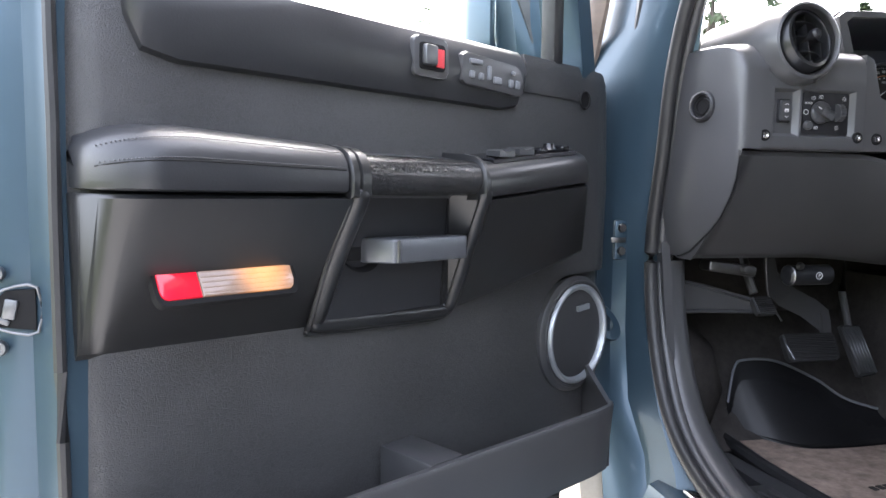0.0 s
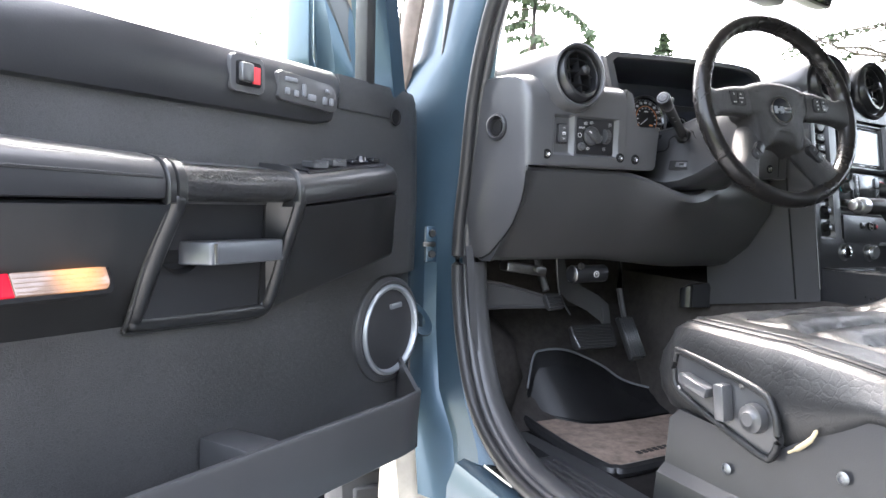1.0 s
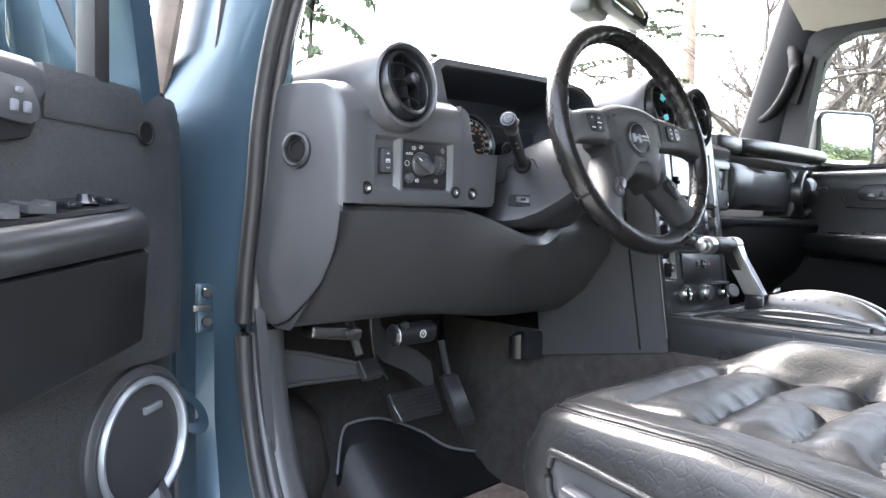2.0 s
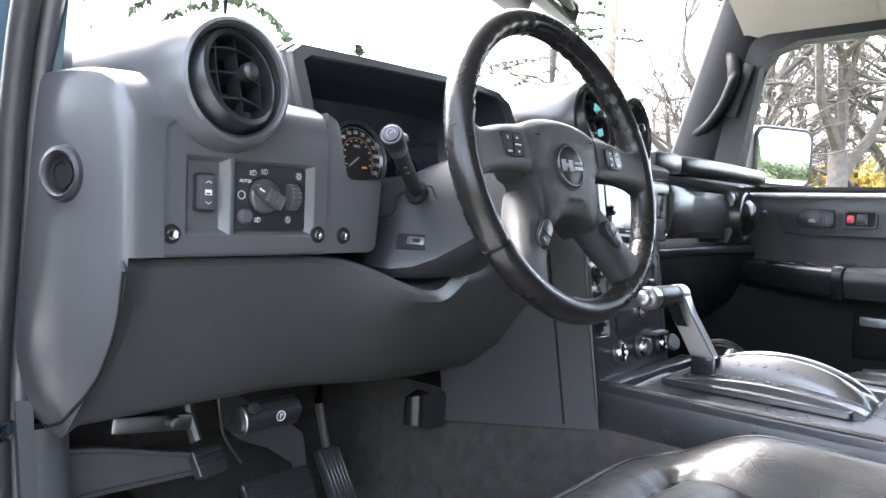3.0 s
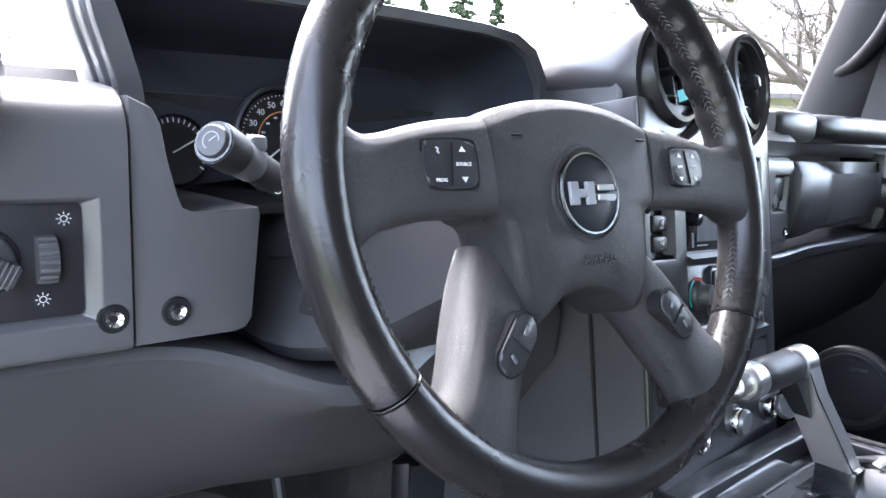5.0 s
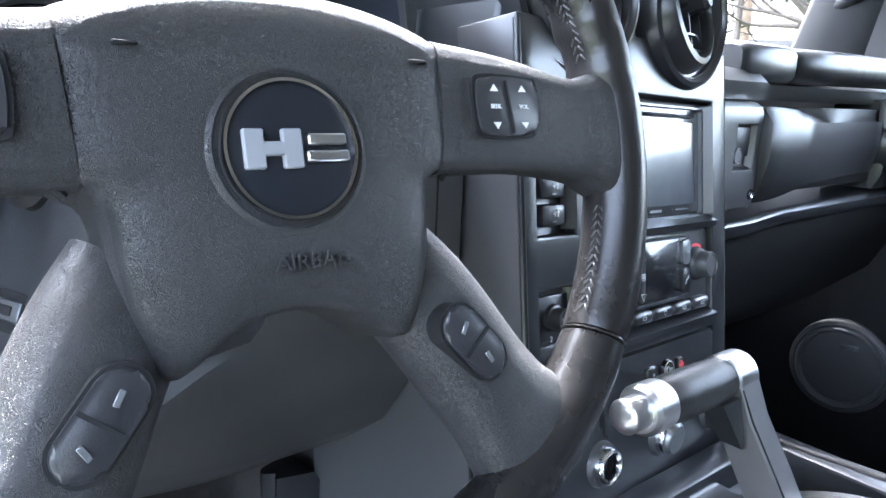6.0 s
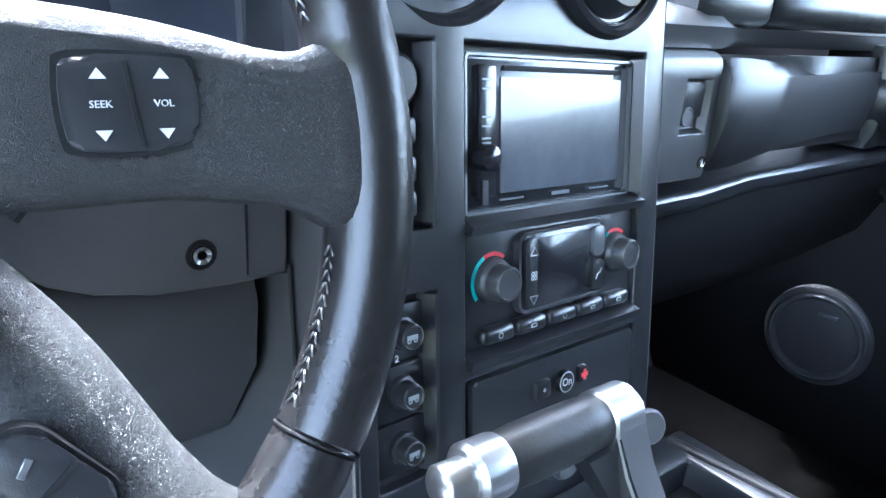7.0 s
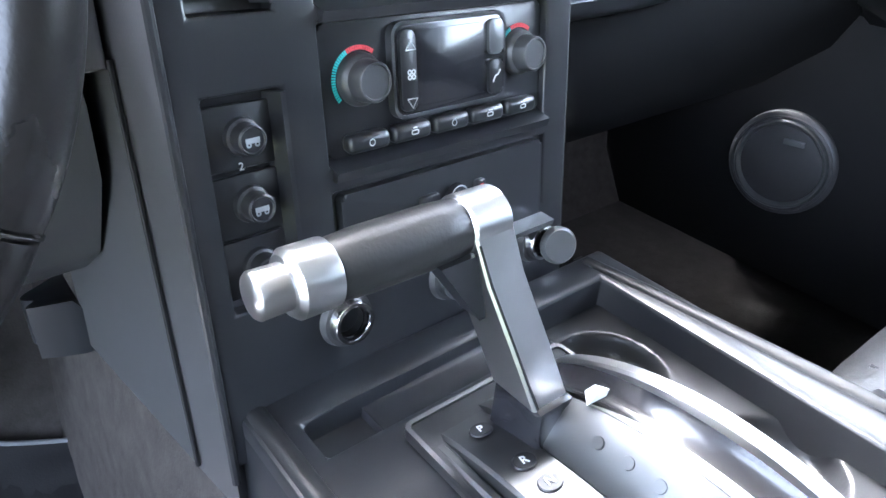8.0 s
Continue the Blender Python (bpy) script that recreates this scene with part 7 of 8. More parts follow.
part("gusset", loft([[(-0.060, 0.112, 0.128), (-0.032, 0.112, 0.128), (-0.032, 0.136, 0.128), (-0.060, 0.136, 0.128)], [(-0.036, 0.106, 0.090), (-0.032, 0.106, 0.090), (-0.032, 0.122, 0.090), (-0.036, 0.122, 0.090)]]), M_CONS, arm)

# ---- driver's seat ----
seat = thing("driver_seat", pose(-0.455, 0, 0), "worn black leather driver's seat cushion", "car seat")


PLEATS = (0.385, 0.488, 0.574, 0.674, 0.783)   # seams across the cushion, from the back


def ease(v):
    v = min(1, max(0, v))
    return v * v * (3 - 2 * v)


def cushion_z(x, y):
    """Height of the cushion: a raised inner bolster and puffed pleats between deep seams."""
    z = 1.060 - 0.10 * max(0, 0.62 - y) * ease((-0.10 - x) / 0.10) - 0.014 * ease((y - 0.80) / 0.10)
    z += 0.052 * ease((x - 0.125) / 0.075) * ease((0.835 - y) / 0.15)
    wob = x + 0.010 * math.sin(y * 31)
    e_ = ease((wob + 0.168) / 0.045) * ease((0.158 - wob) / 0.035) * ease((0.85 - y) / 0.06)
    near_ = min(abs(y + 0.012 * (x / 0.15) ** 2 - q) for q in PLEATS)
    puff = min(1, near_ / 0.050)
    z += e_ * (0.0205 * (1 - (1 - puff) ** 2.6) - 0.0125)
    groove = min(abs(x - 0.135), abs(x + 0.160))
    z -= 0.004 * math.exp(-(groove / 0.006) ** 2) * ease((0.82 - y) / 0.06)
    pull = math.exp(-(near_ / 0.022) ** 2) * e_
    return z + 0.0016 * noise.noise((x * 16, y * 16, 3.1)) + 0.0010 * noise.noise((x * 60, y * 14, 1.7)) + 0.0030 * pull * noise.noise((x * 42, y * 9, 5.3))


def plan_ring(inset, n=160):
    """A rounded outline of the cushion seen from above, drawn in by inset."""
    hw, y0, y1, rc = 0.258 - inset, 0.25 + inset, 0.890 - inset, max(0.004, 0.085 - inset * 0.55)
    pts_ = []
    peri = 2 * (2 * hw + (y1 - y0))
    for i in range(n):
        s_ = peri * i / n
        if s_ < 2 * hw:
            p = (-hw + s_, y1)
        elif s_ < 2 * hw + y1 - y0:
            p = (hw, y1 - (s_ - 2 * hw))
        elif s_ < 4 * hw + y1 - y0:
            p = (hw - (s_ - 2 * hw - (y1 - y0)), y0)
        else:
            p = (-hw, y0 + (s_ - 4 * hw - (y1 - y0)))
        cx = min(max(p[0], -hw + rc), hw - rc)
        cy = min(max(p[1], y0 + rc), y1 - rc)
        d_ = Vector((p[0] - cx, p[1] - cy))
        if abs(p[0] - cx) > 1e-9 and abs(p[1] - cy) > 1e-9:
            d_ = d_.normalized() * rc
        pts_.append((cx + d_.x, cy + d_.y))
    return pts_


def belly(y):
    """Lower edge of the cushion's side, which rises towards the back."""
    return 0.900 + 0.075 * min(1, max(0, (0.60 - y) / 0.12)) ** 1.5


secs = []
for inset, f in ((0.03, -0.02), (0.006, 0.05), (-0.006, 0.25), (-0.010, 0.5), (-0.006, 0.75), (0.004, 0.92)):
    secs.append([(x, y, belly(y) + (cushion_z(x, y) - 0.026 - belly(y)) * f) for x, y in plan_ring(inset)])
for i in range(62):
    ins = 0.010 + 0.004 * i
    secs.append([(x, y, cushion_z(x, y) - 0.026 * max(0, (0.060 - ins) / 0.060) ** 2.2) for x, y in plan_ring(ins)])
cush = part("cushion", loft(secs), M_SEATHIDE, seat, "creased black leather cushion with pleats")
for yy in PLEATS[1:]:
    line = [(-0.150 + 0.285 * i / 24, yy - 0.012 * ((-0.150 + 0.285 * i / 24) / 0.15) ** 2) for i in range(25)]
    part("pleat_seam", tube([(x, y, cushion_z(x, y) + 0.0002) for x, y in line], 0.0020, 6), M_DARK, cush)
part("bolster_seam", tube([(0.135, 0.30 + 0.50 * i / 24, cushion_z(0.135, 0.30 + 0.50 * i / 24)) for i in range(25)], 0.0015, 6), M_DARK, cush)
for ins, rad in ((0.040, 0.0022), (0.028, 0.0012)):
    PIPE = plan_ring(ins, 240)
    piping = [Vector((x, y, cushion_z(x, y) - 0.026 * ((0.060 - ins) / 0.060) ** 2.2 + 0.0006)) for x, y in PIPE[170:] + PIPE[:84]]
    part("piping", tube(piping, rad, 8), M_SEATHIDE if ins > 0.03 else M_DARK, cush)
    st = bmesh.new()
    for p, q in zip(piping, piping[1:]):
        out_ = Vector((-(q - p).y, (q - p).x, 0)).normalized() * 0.0042
        for s in (-0.25, 0.25):
            rbox((0.0034, 0.0011, 0.0010), p.lerp(q, 0.5 + s) + out_ - Vector((0, 0, 0.0004 + 0.0012 * (ins < 0.03))), 0, 1, turn=(q - p).to_track_quat("X", "Z").to_matrix().to_4x4(), bm=st)
    part("stitching", st, M_STITCH, cush, "grey stitching beside the piping")
PY = [(0.802, 1.002), (0.785, 1.010), (0.64, 0.987), (0.612, 0.968), (0.600, 0.930), (0.606, 0.902), (0.630, 0.894), (0.765, 0.935), (0.795, 0.950), (0.803, 0.968)]
sw = part("switch_panel", prism([(-(y), z) for y, z in PY], 0.014, pose(-0.272, 0, 0, 0, 0, -90), 0.004), M_PLASTIC, seat, "black power seat switch panel")
part("panel_rim", tube([(-0.274, y, z) for y, z in [(p.x, p.y) for p in smooth_path([(y, z, 0) for y, z in PY], 3, True)]], 0.0055, 10, closed=True), M_SEATHIDE, sw)
part("seat_switch", rbox((0.024, 0.06, 0.017), (-0.286, 0.742, 0.968), 0.004, 2, turn=pose(0, 0, 0, 12, 0, 0)), M_PANEL, sw, "ribbed slide switch")
part("recline_switch", rbox((0.022, 0.02, 0.055), (-0.286, 0.688, 0.955), 0.004, 2, turn=pose(0, 0, 0, -8, 0, 0)), M_PANEL, sw, "ribbed recline switch")
part("lumbar_knob", lathe([(0, 0.018), (0.010, 0.018), (0.013, 0.014), (0.020, 0.012), (0.0215, 0.006), (0.022, 0)], pose(-0.276, 0.637, 0.945, 0, -90, 0), 24), M_PLASTIC, sw, "round lumbar knob")
for y, z in ((0.796, 1.008), (0.79, 0.95), (0.665, 0.985), (0.655, 0.90)):
    part("screw", lathe([(0, 0.002), (0.003, 0.002), (0.0045, 0)], pose(-0.276, y, z, 0, -90, 0), 10), M_LATCH, sw)
base = part("base_cover", loft([[(-0.285, y, 0.72), (-0.292, y, 0.74), (-0.285, y, 0.80), (-0.268, y, 0.815), (-0.262, y, t), (-0.24, y, t), (-0.24, y, 0.72)] for y, t in ((0.822, 0.89), (0.80, 0.91), (0.70, 0.905), (0.60, 0.912), (0.55, 0.945), (0.48, 0.985), (0.30, 0.99))]), M_UPPER, seat, "black plastic seat base cover")
part("base_front", rbox((0.50, 0.02, 0.18), (0, 0.80, 0.80), 0.006), M_PLASTIC, seat)
for y, z in ((0.690, 0.850), (0.505, 0.905)):
    part("base_screw", lathe([(0.0, 0.001), (0.0035, 0.001), (0.004, 0.003), (0.007, 0.002), (0.009, 0)], pose(-0.270, y, z, 0, -90, 0), 16), M_GUN, base)
part("torn_edge", tube(smooth_path([(-0.270, 0.585, 0.912), (-0.273, 0.570, 0.922), (-0.272, 0.552, 0.940), (-0.270, 0.545, 0.955)], 4), [0.002] * 4 + [0.0038] * 5 + [0.003] * 3 + [0.0015], 8), mat("torn_foam", (0.36, 0.30, 0.19), 0.9, grain=0.8, grain_scale=300, vary=0.2), seat, "torn yellow foam at the cushion edge")
pseat = thing("passenger_seat", pose(0.49, -0.07, -0.015), "black leather passenger seat cushion", "car seat")
part("cushion", loft([[(x * k, y, 0.96 + z * k) for x, z in rrect(0.52, 0.20, 0.06)] for y, k in ((0.845, 0.7), (0.86, 0.9), (0.83, 1.0), (0.5, 1.02), (0.2, 1.0))]), M_LEATHER, pseat)
for s in (-1, 1):
    part("side_bolster", tube(smooth_path([(0.215 * s, 0.82, 1.035), (0.225 * s, 0.6, 1.055), (0.225 * s, 0.25, 1.06)], 5), 0.042, 14, squash=(1.0, 0.7)), M_LEATHER, pseat)
    part("seam", tube([(0.165 * s, 0.84, 1.056), (0.17 * s, 0.6, 1.062), (0.17 * s, 0.25, 1.062)], 0.003, 6), M_DARK, pseat)

# ---- footwell ----
fm = thing("rubber_floor_mat", pose(0, 0, 0), "black rubber floor mat with raised lip", "floor mat")
LOWB = smooth_path([(-0.610, 1.435, 0.716), (-0.565, 1.40, 0.706), (-0.533, 1.35, 0.706), (-0.494, 1.318, 0.706), (-0.414, 1.308, 0.706), (-0.299, 1.312, 0.706), (-0.150, 1.325, 0.706)], 6)
LIP = smooth_path([(-0.612, 1.440, 0.768), (-0.575, 1.476, 0.838), (-0.540, 1.486, 0.852), (-0.463, 1.481, 0.847), (-0.371, 1.457, 0.806), (-0.300, 1.430, 0.760), (-0.150, 1.390, 0.722)], 6)
rows = []
for k in range(9):
    f = k / 8
    rows.append([Vector((a_.x + (b_.x - a_.x) * f, a_.y + (b_.y - a_.y) * f, a_.z + (b_.z - a_.z) * f ** 1.8 + 0.004 * noise.noise((a_.x * 18, f * 6, 0.3)) * (0 < k < 8))) for a_, b_ in zip(LOWB, LIP)])
part("pad", loft(rows + [[q + Vector((0, 0.004, -0.012)) for q in rows[-1]], [q + Vector((0, 0, -0.006)) for q in rows[0]]], closed=False, caps=False), M_MAT, fm)
# Pale M_RING on the black mat's lip paints the highlight along it.
part("lip", tube([q + Vector((0, 0, 0.004)) for q in LIP], 0.0030, 8), M_RING, fm, "raised lip with its highlight painted pale")
part("toe_board", loft([[(x, 1.36, 0.69), (x, 1.42, 0.715), (x, 1.50, 0.835), (x, 1.60, 0.95), (x, 1.64, 0.69)] for x in (-0.88, -0.14)]), M_CARPET, body, "dark carpeted toe board")
part("wheel_arch", lathe([(0, 0.20), (0.10, 0.17), (0.16, 0.10), (0.18, 0.0), (0.18, -0.1)], pose(-0.80, 1.52, 0.79, 20, 20, 0), 28), M_CARPET, body, "carpeted wheel arch hump")
bm2 = thing("carpet_floor_mat", pose(0, 0, 0), "worn brown carpet floor mat under the rubber mat", "floor mat")
BROWN = [(-0.625, 1.45), (-0.644, 1.24), (-0.640, 1.085), (-0.625, 1.062), (-0.595, 1.055), (-0.40, 1.07), (-0.16, 1.08), (-0.16, 1.40)]
part("carpet", loft([[(x, y, z) for x, y in BROWN] for z in (0.687, 0.701)]), M_BROWNMAT, bm2)
part("edge_binding", tube(smooth_path([(x - 0.006, y - 0.004, 0.698) for x, y in BROWN[:7]], 4), 0.014, 8), M_RUBBER, bm2)
b = bmesh.new()
for i in range(16):
    rbox((0.012, 0.016, 0.002), (-0.52 + 0.017 * i, 1.118 + 0.002 * i, 0.7015), 0.0005, 1, turn=pose(0, 0, 0, 0, 0, 4), bm=b)
part("worn_lettering", b, M_CARPET, bm2, "worn unreadable lettering bars")
tray = thing("sill_step", pose(0, 0, 0), "black plastic step edge beside the floor mat", "step")
part("ledge", loft([[(-0.735, y, 0.69), (-0.74, y, 0.716), (-0.70 + d, y, 0.712), (-0.69 + d, y, 0.69)] for y, d in ((1.30, 0), (1.05, 0.02), (0.6, 0.02))]), M_PLASTIC, tray)
PT_ = pose(0, 0, 0, -28, 0, 0)
brake = thing("brake_pedal", pose(-0.483, 1.345, 0.917), "wide ribbed black brake pedal", "pedal")
b = loft([[(x, y - 0.10 * (x / 0.07) ** 2 * 0.02, z) for x, z in rrect(0.128, 0.060, 0.010)] for y in (0.0, 0.012)])
b.transform(PT_)
part("pad", b, M_RUBBER, brake)
for i in range(7):
    part("rib", rbox((0.112, 0.005, 0.0042), (0.003, -0.0015, -0.0235 + 0.0078 * i), 0.0012, 1), M_RUBBER, brake).matrix_local = PT_
part("pad_edge", tube(smooth_path([(-0.0625, -0.002, 0.026), (-0.060, -0.004, 0.0), (-0.052, -0.004, -0.028)], 4), 0.0028, 6), M_DKGREY, brake, "worn shiny pad edge").matrix_local = PT_
part("arm", loft([[(x - w_, y, z - h_), (x + w_, y, z - h_), (x + w_ * 0.8, y + 0.004, z + h_), (x - w_ * 0.8, y + 0.004, z + h_)] for x, y, z, w_, h_ in ((0.058, 0.022, 0.030, 0.012, 0.020), (0.060, 0.034, 0.050, 0.014, 0.022), (0.030, 0.046, 0.076, 0.022, 0.018), (-0.020, 0.052, 0.100, 0.024, 0.018), (-0.060, 0.054, 0.135, 0.016, 0.022), (-0.078, 0.050, 0.200, 0.012, 0.024))]), M_PLASTIC, brake)
part("arm_edge", tube(smooth_path([(-0.094, 0.036, 0.205), (-0.090, 0.036, 0.150), (-0.080, 0.036, 0.100), (-0.052, 0.030, 0.052)], 4), 0.0022, 6), M_DKGREY, brake)
gas = thing("accelerator_pedal", pose(-0.361, 1.345, 0.907), "tall ribbed black accelerator pedal", "pedal")
part("pad", prism([(-0.0215, -0.056), (-0.017, -0.060), (0.022, -0.056), (0.026, -0.051), (0.016, 0.053), (0.012, 0.057), (-0.025, 0.057), (-0.029, 0.053)], 0.012, PT_, 0.003), M_RUBBER, gas)
for i in range(6):
    part("rib", rbox((0.0034, 0.006, 0.104), (-0.0195 + 0.0075 * i, -0.0018, 0.0), 0.001, 1, turn=pose(0, 0, 0, 0, -5, 0)), M_DKGREY, gas).matrix_local = PT_
part("arm", tube([(0, 0.02, 0.0), (0.0, 0.06, 0.12), (0.0, 0.05, 0.25)], 0.008, 8), M_PLASTIC, gas)
pb = thing("parking_brake", pose(-0.634, 1.30, 1.018), "black foot-operated parking brake under the dash", "parking brake")
PBT = pose(0, 0, 0, -34, 0, 8)
part("pad", prism(rrect(0.050, 0.040, 0.007), 0.010, PBT, 0.003), M_RUBBER, pb)
for i in range(4):
    part("rib", rbox((0.042, 0.004, 0.0040), (0.0, -0.001, 0.0125 - 0.0085 * i), 0.001, 1), M_RUBBER, pb).matrix_local = PBT
part("pad_edge", tube([(-0.024, -0.002, 0.016), (-0.0245, -0.003, -0.018)], 0.0020, 6), M_DKGREY, pb, "worn shiny pad edge").matrix_local = PBT
part("arm", loft([[(x, y - 0.004, z - h_), (x, y + 0.014, z - h_), (x, y + 0.014, z + h_), (x, y - 0.004, z + h_)] for x, y, z, h_ in ((-0.215, 0.030, 0.022, 0.036), (-0.15, 0.026, 0.018, 0.028), (-0.07, 0.018, 0.006, 0.018), (-0.012, 0.012, -0.002, 0.012))]), M_PLASTIC, pb)
part("arm_flange", tube([(-0.215, 0.020, -0.014), (-0.13, 0.018, -0.012), (-0.02, 0.008, -0.014)], 0.0040, 8), M_DKGREY, pb)
part("arm_flange", tube([(-0.215, 0.020, 0.056), (-0.13, 0.018, 0.040), (-0.03, 0.008, 0.012)], 0.0040, 8), M_PLASTIC, pb)
part("bracket", tube(smooth_path([(-0.005, 0.03, 0.02), (-0.008, 0.05, 0.06), (-0.008, 0.08, 0.12)], 4), 0.009, 8), M_LATCH, pb)
rel = thing("brake_release", pose(-0.592, 1.236, 1.087), "black parking brake release handle with a white mark", "handle")
part("handle", tube([(-0.046, 0, 0), (-0.043, 0, 0), (0.040, 0, 0.001), (0.046, 0, 0.001), (0.048, 0, 0.001)], [0.016, 0.0195, 0.0200, 0.0195, 0.017], 28), M_CONS, rel)
part("handle_rim", lathe([(0.0192, -0.002), (0.0210, 0.0), (0.0192, 0.002)], pose(-0.040, 0, 0, 0, 90, 0), 28), M_LATCH, rel, "bare metal rim")
part("mark", frame_ring([(0.0072 * math.cos(a), 0.0072 * math.sin(a)) for a in [math.pi * i / 10 for i in range(20)]], [(0.0058 * math.cos(a), 0.0058 * math.sin(a)) for a in [math.pi * i / 10 for i in range(20)]], 0.001, pose(0.012, -0.0205, 0.001)), M_WHITE, rel)
words("P", 0.010, pose(0.012, -0.0208, 0.001), rel)
part("bolt", lathe([(0, 0.008), (0.006, 0.008), (0.008, 0.003), (0.008, 0)], facing(pose(-0.030, -0.016, 0.020)), 8), M_LATCH, rel)
tin = thing("fuse_bracket", pose(-0.735, 1.28, 1.088), "bare metal bracket under the dashboard", "bracket")
part("plate", rbox((0.105, 0.04, 0.022), (0, 0, 0.01), 0.006, turn=pose(0, 0, 0, 0, 8, 0)), M_LATCH, tin)
part("bolt", lathe([(0, 0.012), (0.007, 0.01), (0.01, 0)], facing(pose(0.02, -0.025, 0.01)), 10), M_LATCH, tin)
wires = thing("loose_wires", pose(0, 0, 0), "loose wires hanging under the dashboard", "wires")
for k, (mm, off) in enumerate(((M_ORANGE, 0), (M_DARK, 0.015), (M_WHITE, 0.03), (M_BLUEBIN, 0.11))):
    part("wire", tube(smooth_path([(-0.40 + off, 1.27, 1.13), (-0.392 + off, 1.25, 1.112 - 0.003 * k), (-0.378 + off, 1.26, 1.104), (-0.365 + off, 1.28, 1.135)], 5), 0.0022, 6), mm, wires)
conduit = thing("heater_duct", pose(-0.236, 1.277, 1.018), "satin black ribbed duct end beside the stack", "duct")
part("duct", loft([[(0.026 * max(0, 1 - (y + 0.036) / 0.018) - 0.002 - 0.009 * abs(math.sin(math.pi * (y + 0.036) / 0.036)), y, 0.026 - 0.3 * y), (0.030, y, 0.026), (0.030, y, -0.024), (0.026 * max(0, 1 - (y + 0.036) / 0.018) - 0.002 - 0.009 * abs(math.sin(math.pi * (y + 0.036) / 0.036)), y, -0.028 - 0.12 * y)] for y in [-0.036 + 0.072 * i / 24 for i in range(25)]]), M_CONS, conduit)

# ---- inside mirror ----
rv = thing("rear_view_mirror", pose(0.02, 1.20, 1.81, 4, 0, 14), "grey-black rear-view mirror seen from below", "rear-view mirror")
part("housing", loft([[(x * k, y, z * k) for x, z in rrect(0.27, 0.075, 0.03)] for y, k in ((-0.012, 1.0), (0.01, 1.02), (0.03, 0.9), (0.045, 0.5))]), M_PALE, rv)
part("mirror_pane", prism(rrect(0.255, 0.062, 0.026), 0.003, pose(0, -0.0145, 0), 0.001), M_DIMMED, rv)
part("sensor", rbox((0.11, 0.06, 0.05), (-0.10, 0.05, -0.030), 0.014, 3), M_PALE, rv)
part("stem", tube([(0, 0.03, 0.0), (0, 0.07, 0.06)], 0.012, 10), M_DARK, rv)

# ---- below the door: tyre, step ----
TW = pose(-0.93, 1.95, 0.44, 0, 90, 0)
tyre = part("front_tyre", lathe([(0.25, -0.14), (0.36, -0.155), (0.42, -0.14), (0.44, -0.09), (0.442, 0.09), (0.42, 0.14), (0.36, 0.155), (0.25, 0.14)], TW, 56), M_TREAD, body, "black knobbly off-road tyre")
b = bmesh.new()
for i in range(40):
    for sd in (-1, 1):
        rbox((0.02, 0.04, 0.09), (0, 0, 0), 0.006, 1, turn=TW @ pose(0, 0, 0, 0, 0, 9 * i + 2.2 * sd) @ pose(0.446, 0, 0.075 * sd), bm=b)
tagged(part("tread_blocks", b, M_TREAD, tyre), kind="stuff")
part("rim", lathe([(0.25, 0.10), (0.23, 0.06), (0.10, 0.05), (0, 0.06)], TW, 40), M_SATIN, tyre)
board = thing("running_board", pose(-1.02, 0, 0.50), "polished chequer-plate running board", "running board")
part("tread", rbox((0.17, 2.2, 0.03), (0, 0.05, 0), 0.01), M_CHROME, board)
b = bmesh.new()
for i in range(5):
    for j in range(70):
        rbox((0.022, 0.006, 0.003), (-0.06 + 0.03 * i, -1.0 + 0.03 * j, 0.016), 0.001, 1, turn=pose(0, 0, 0, 0, 0, 45 if (i + j) % 2 else -45), bm=b)
part("tread_bars", b, M_CHROME, board)
fend = thing("front_wing_end", pose(0, 0, 0), "beige-primed lower end of the front wing", "wing panel")
part("panel", loft([[(-1.0, 1.38, 0.72), (-1.0, 1.45, 0.75), (-0.93, 1.45, 0.75), (-0.93, 1.36, 0.72)], [(-1.02, 1.28, 0.56), (-1.02, 1.42, 0.56), (-0.93, 1.42, 0.56), (-0.93, 1.26, 0.56)], [(-0.99, 1.26, 0.47), (-0.99, 1.38, 0.47), (-0.93, 1.38, 0.47), (-0.93, 1.26, 0.47)]]), M_BEIGE, fend)
part("front_wing", loft([[(-1.0, 1.46, z), (-1.02, 2.6, z), (-0.9, 2.6, z), (-0.9, 1.46, z)] for z in (0.98, 1.38)]), M_PAINT, body)
part("bonnet", rbox((1.7, 1.3, 0.05), (0, 2.15, 1.30), 0.02), M_PAINT, body)


# ---- trees and neighbours ----
def at_bearing(az, dist, z=0.0):
    return (-0.8 + dist * math.sin(radians(az)), 0.6 + dist * math.cos(radians(az)), z)


def leaf(b, p, d, n, ln, w):
    s = d.cross(n).normalized() * w
    t = d * ln
    b.faces.new([b.verts.new(q) for q in (p - s * 0.5, p + t * 0.5 - s, p + t, p + t * 0.5 + s)])


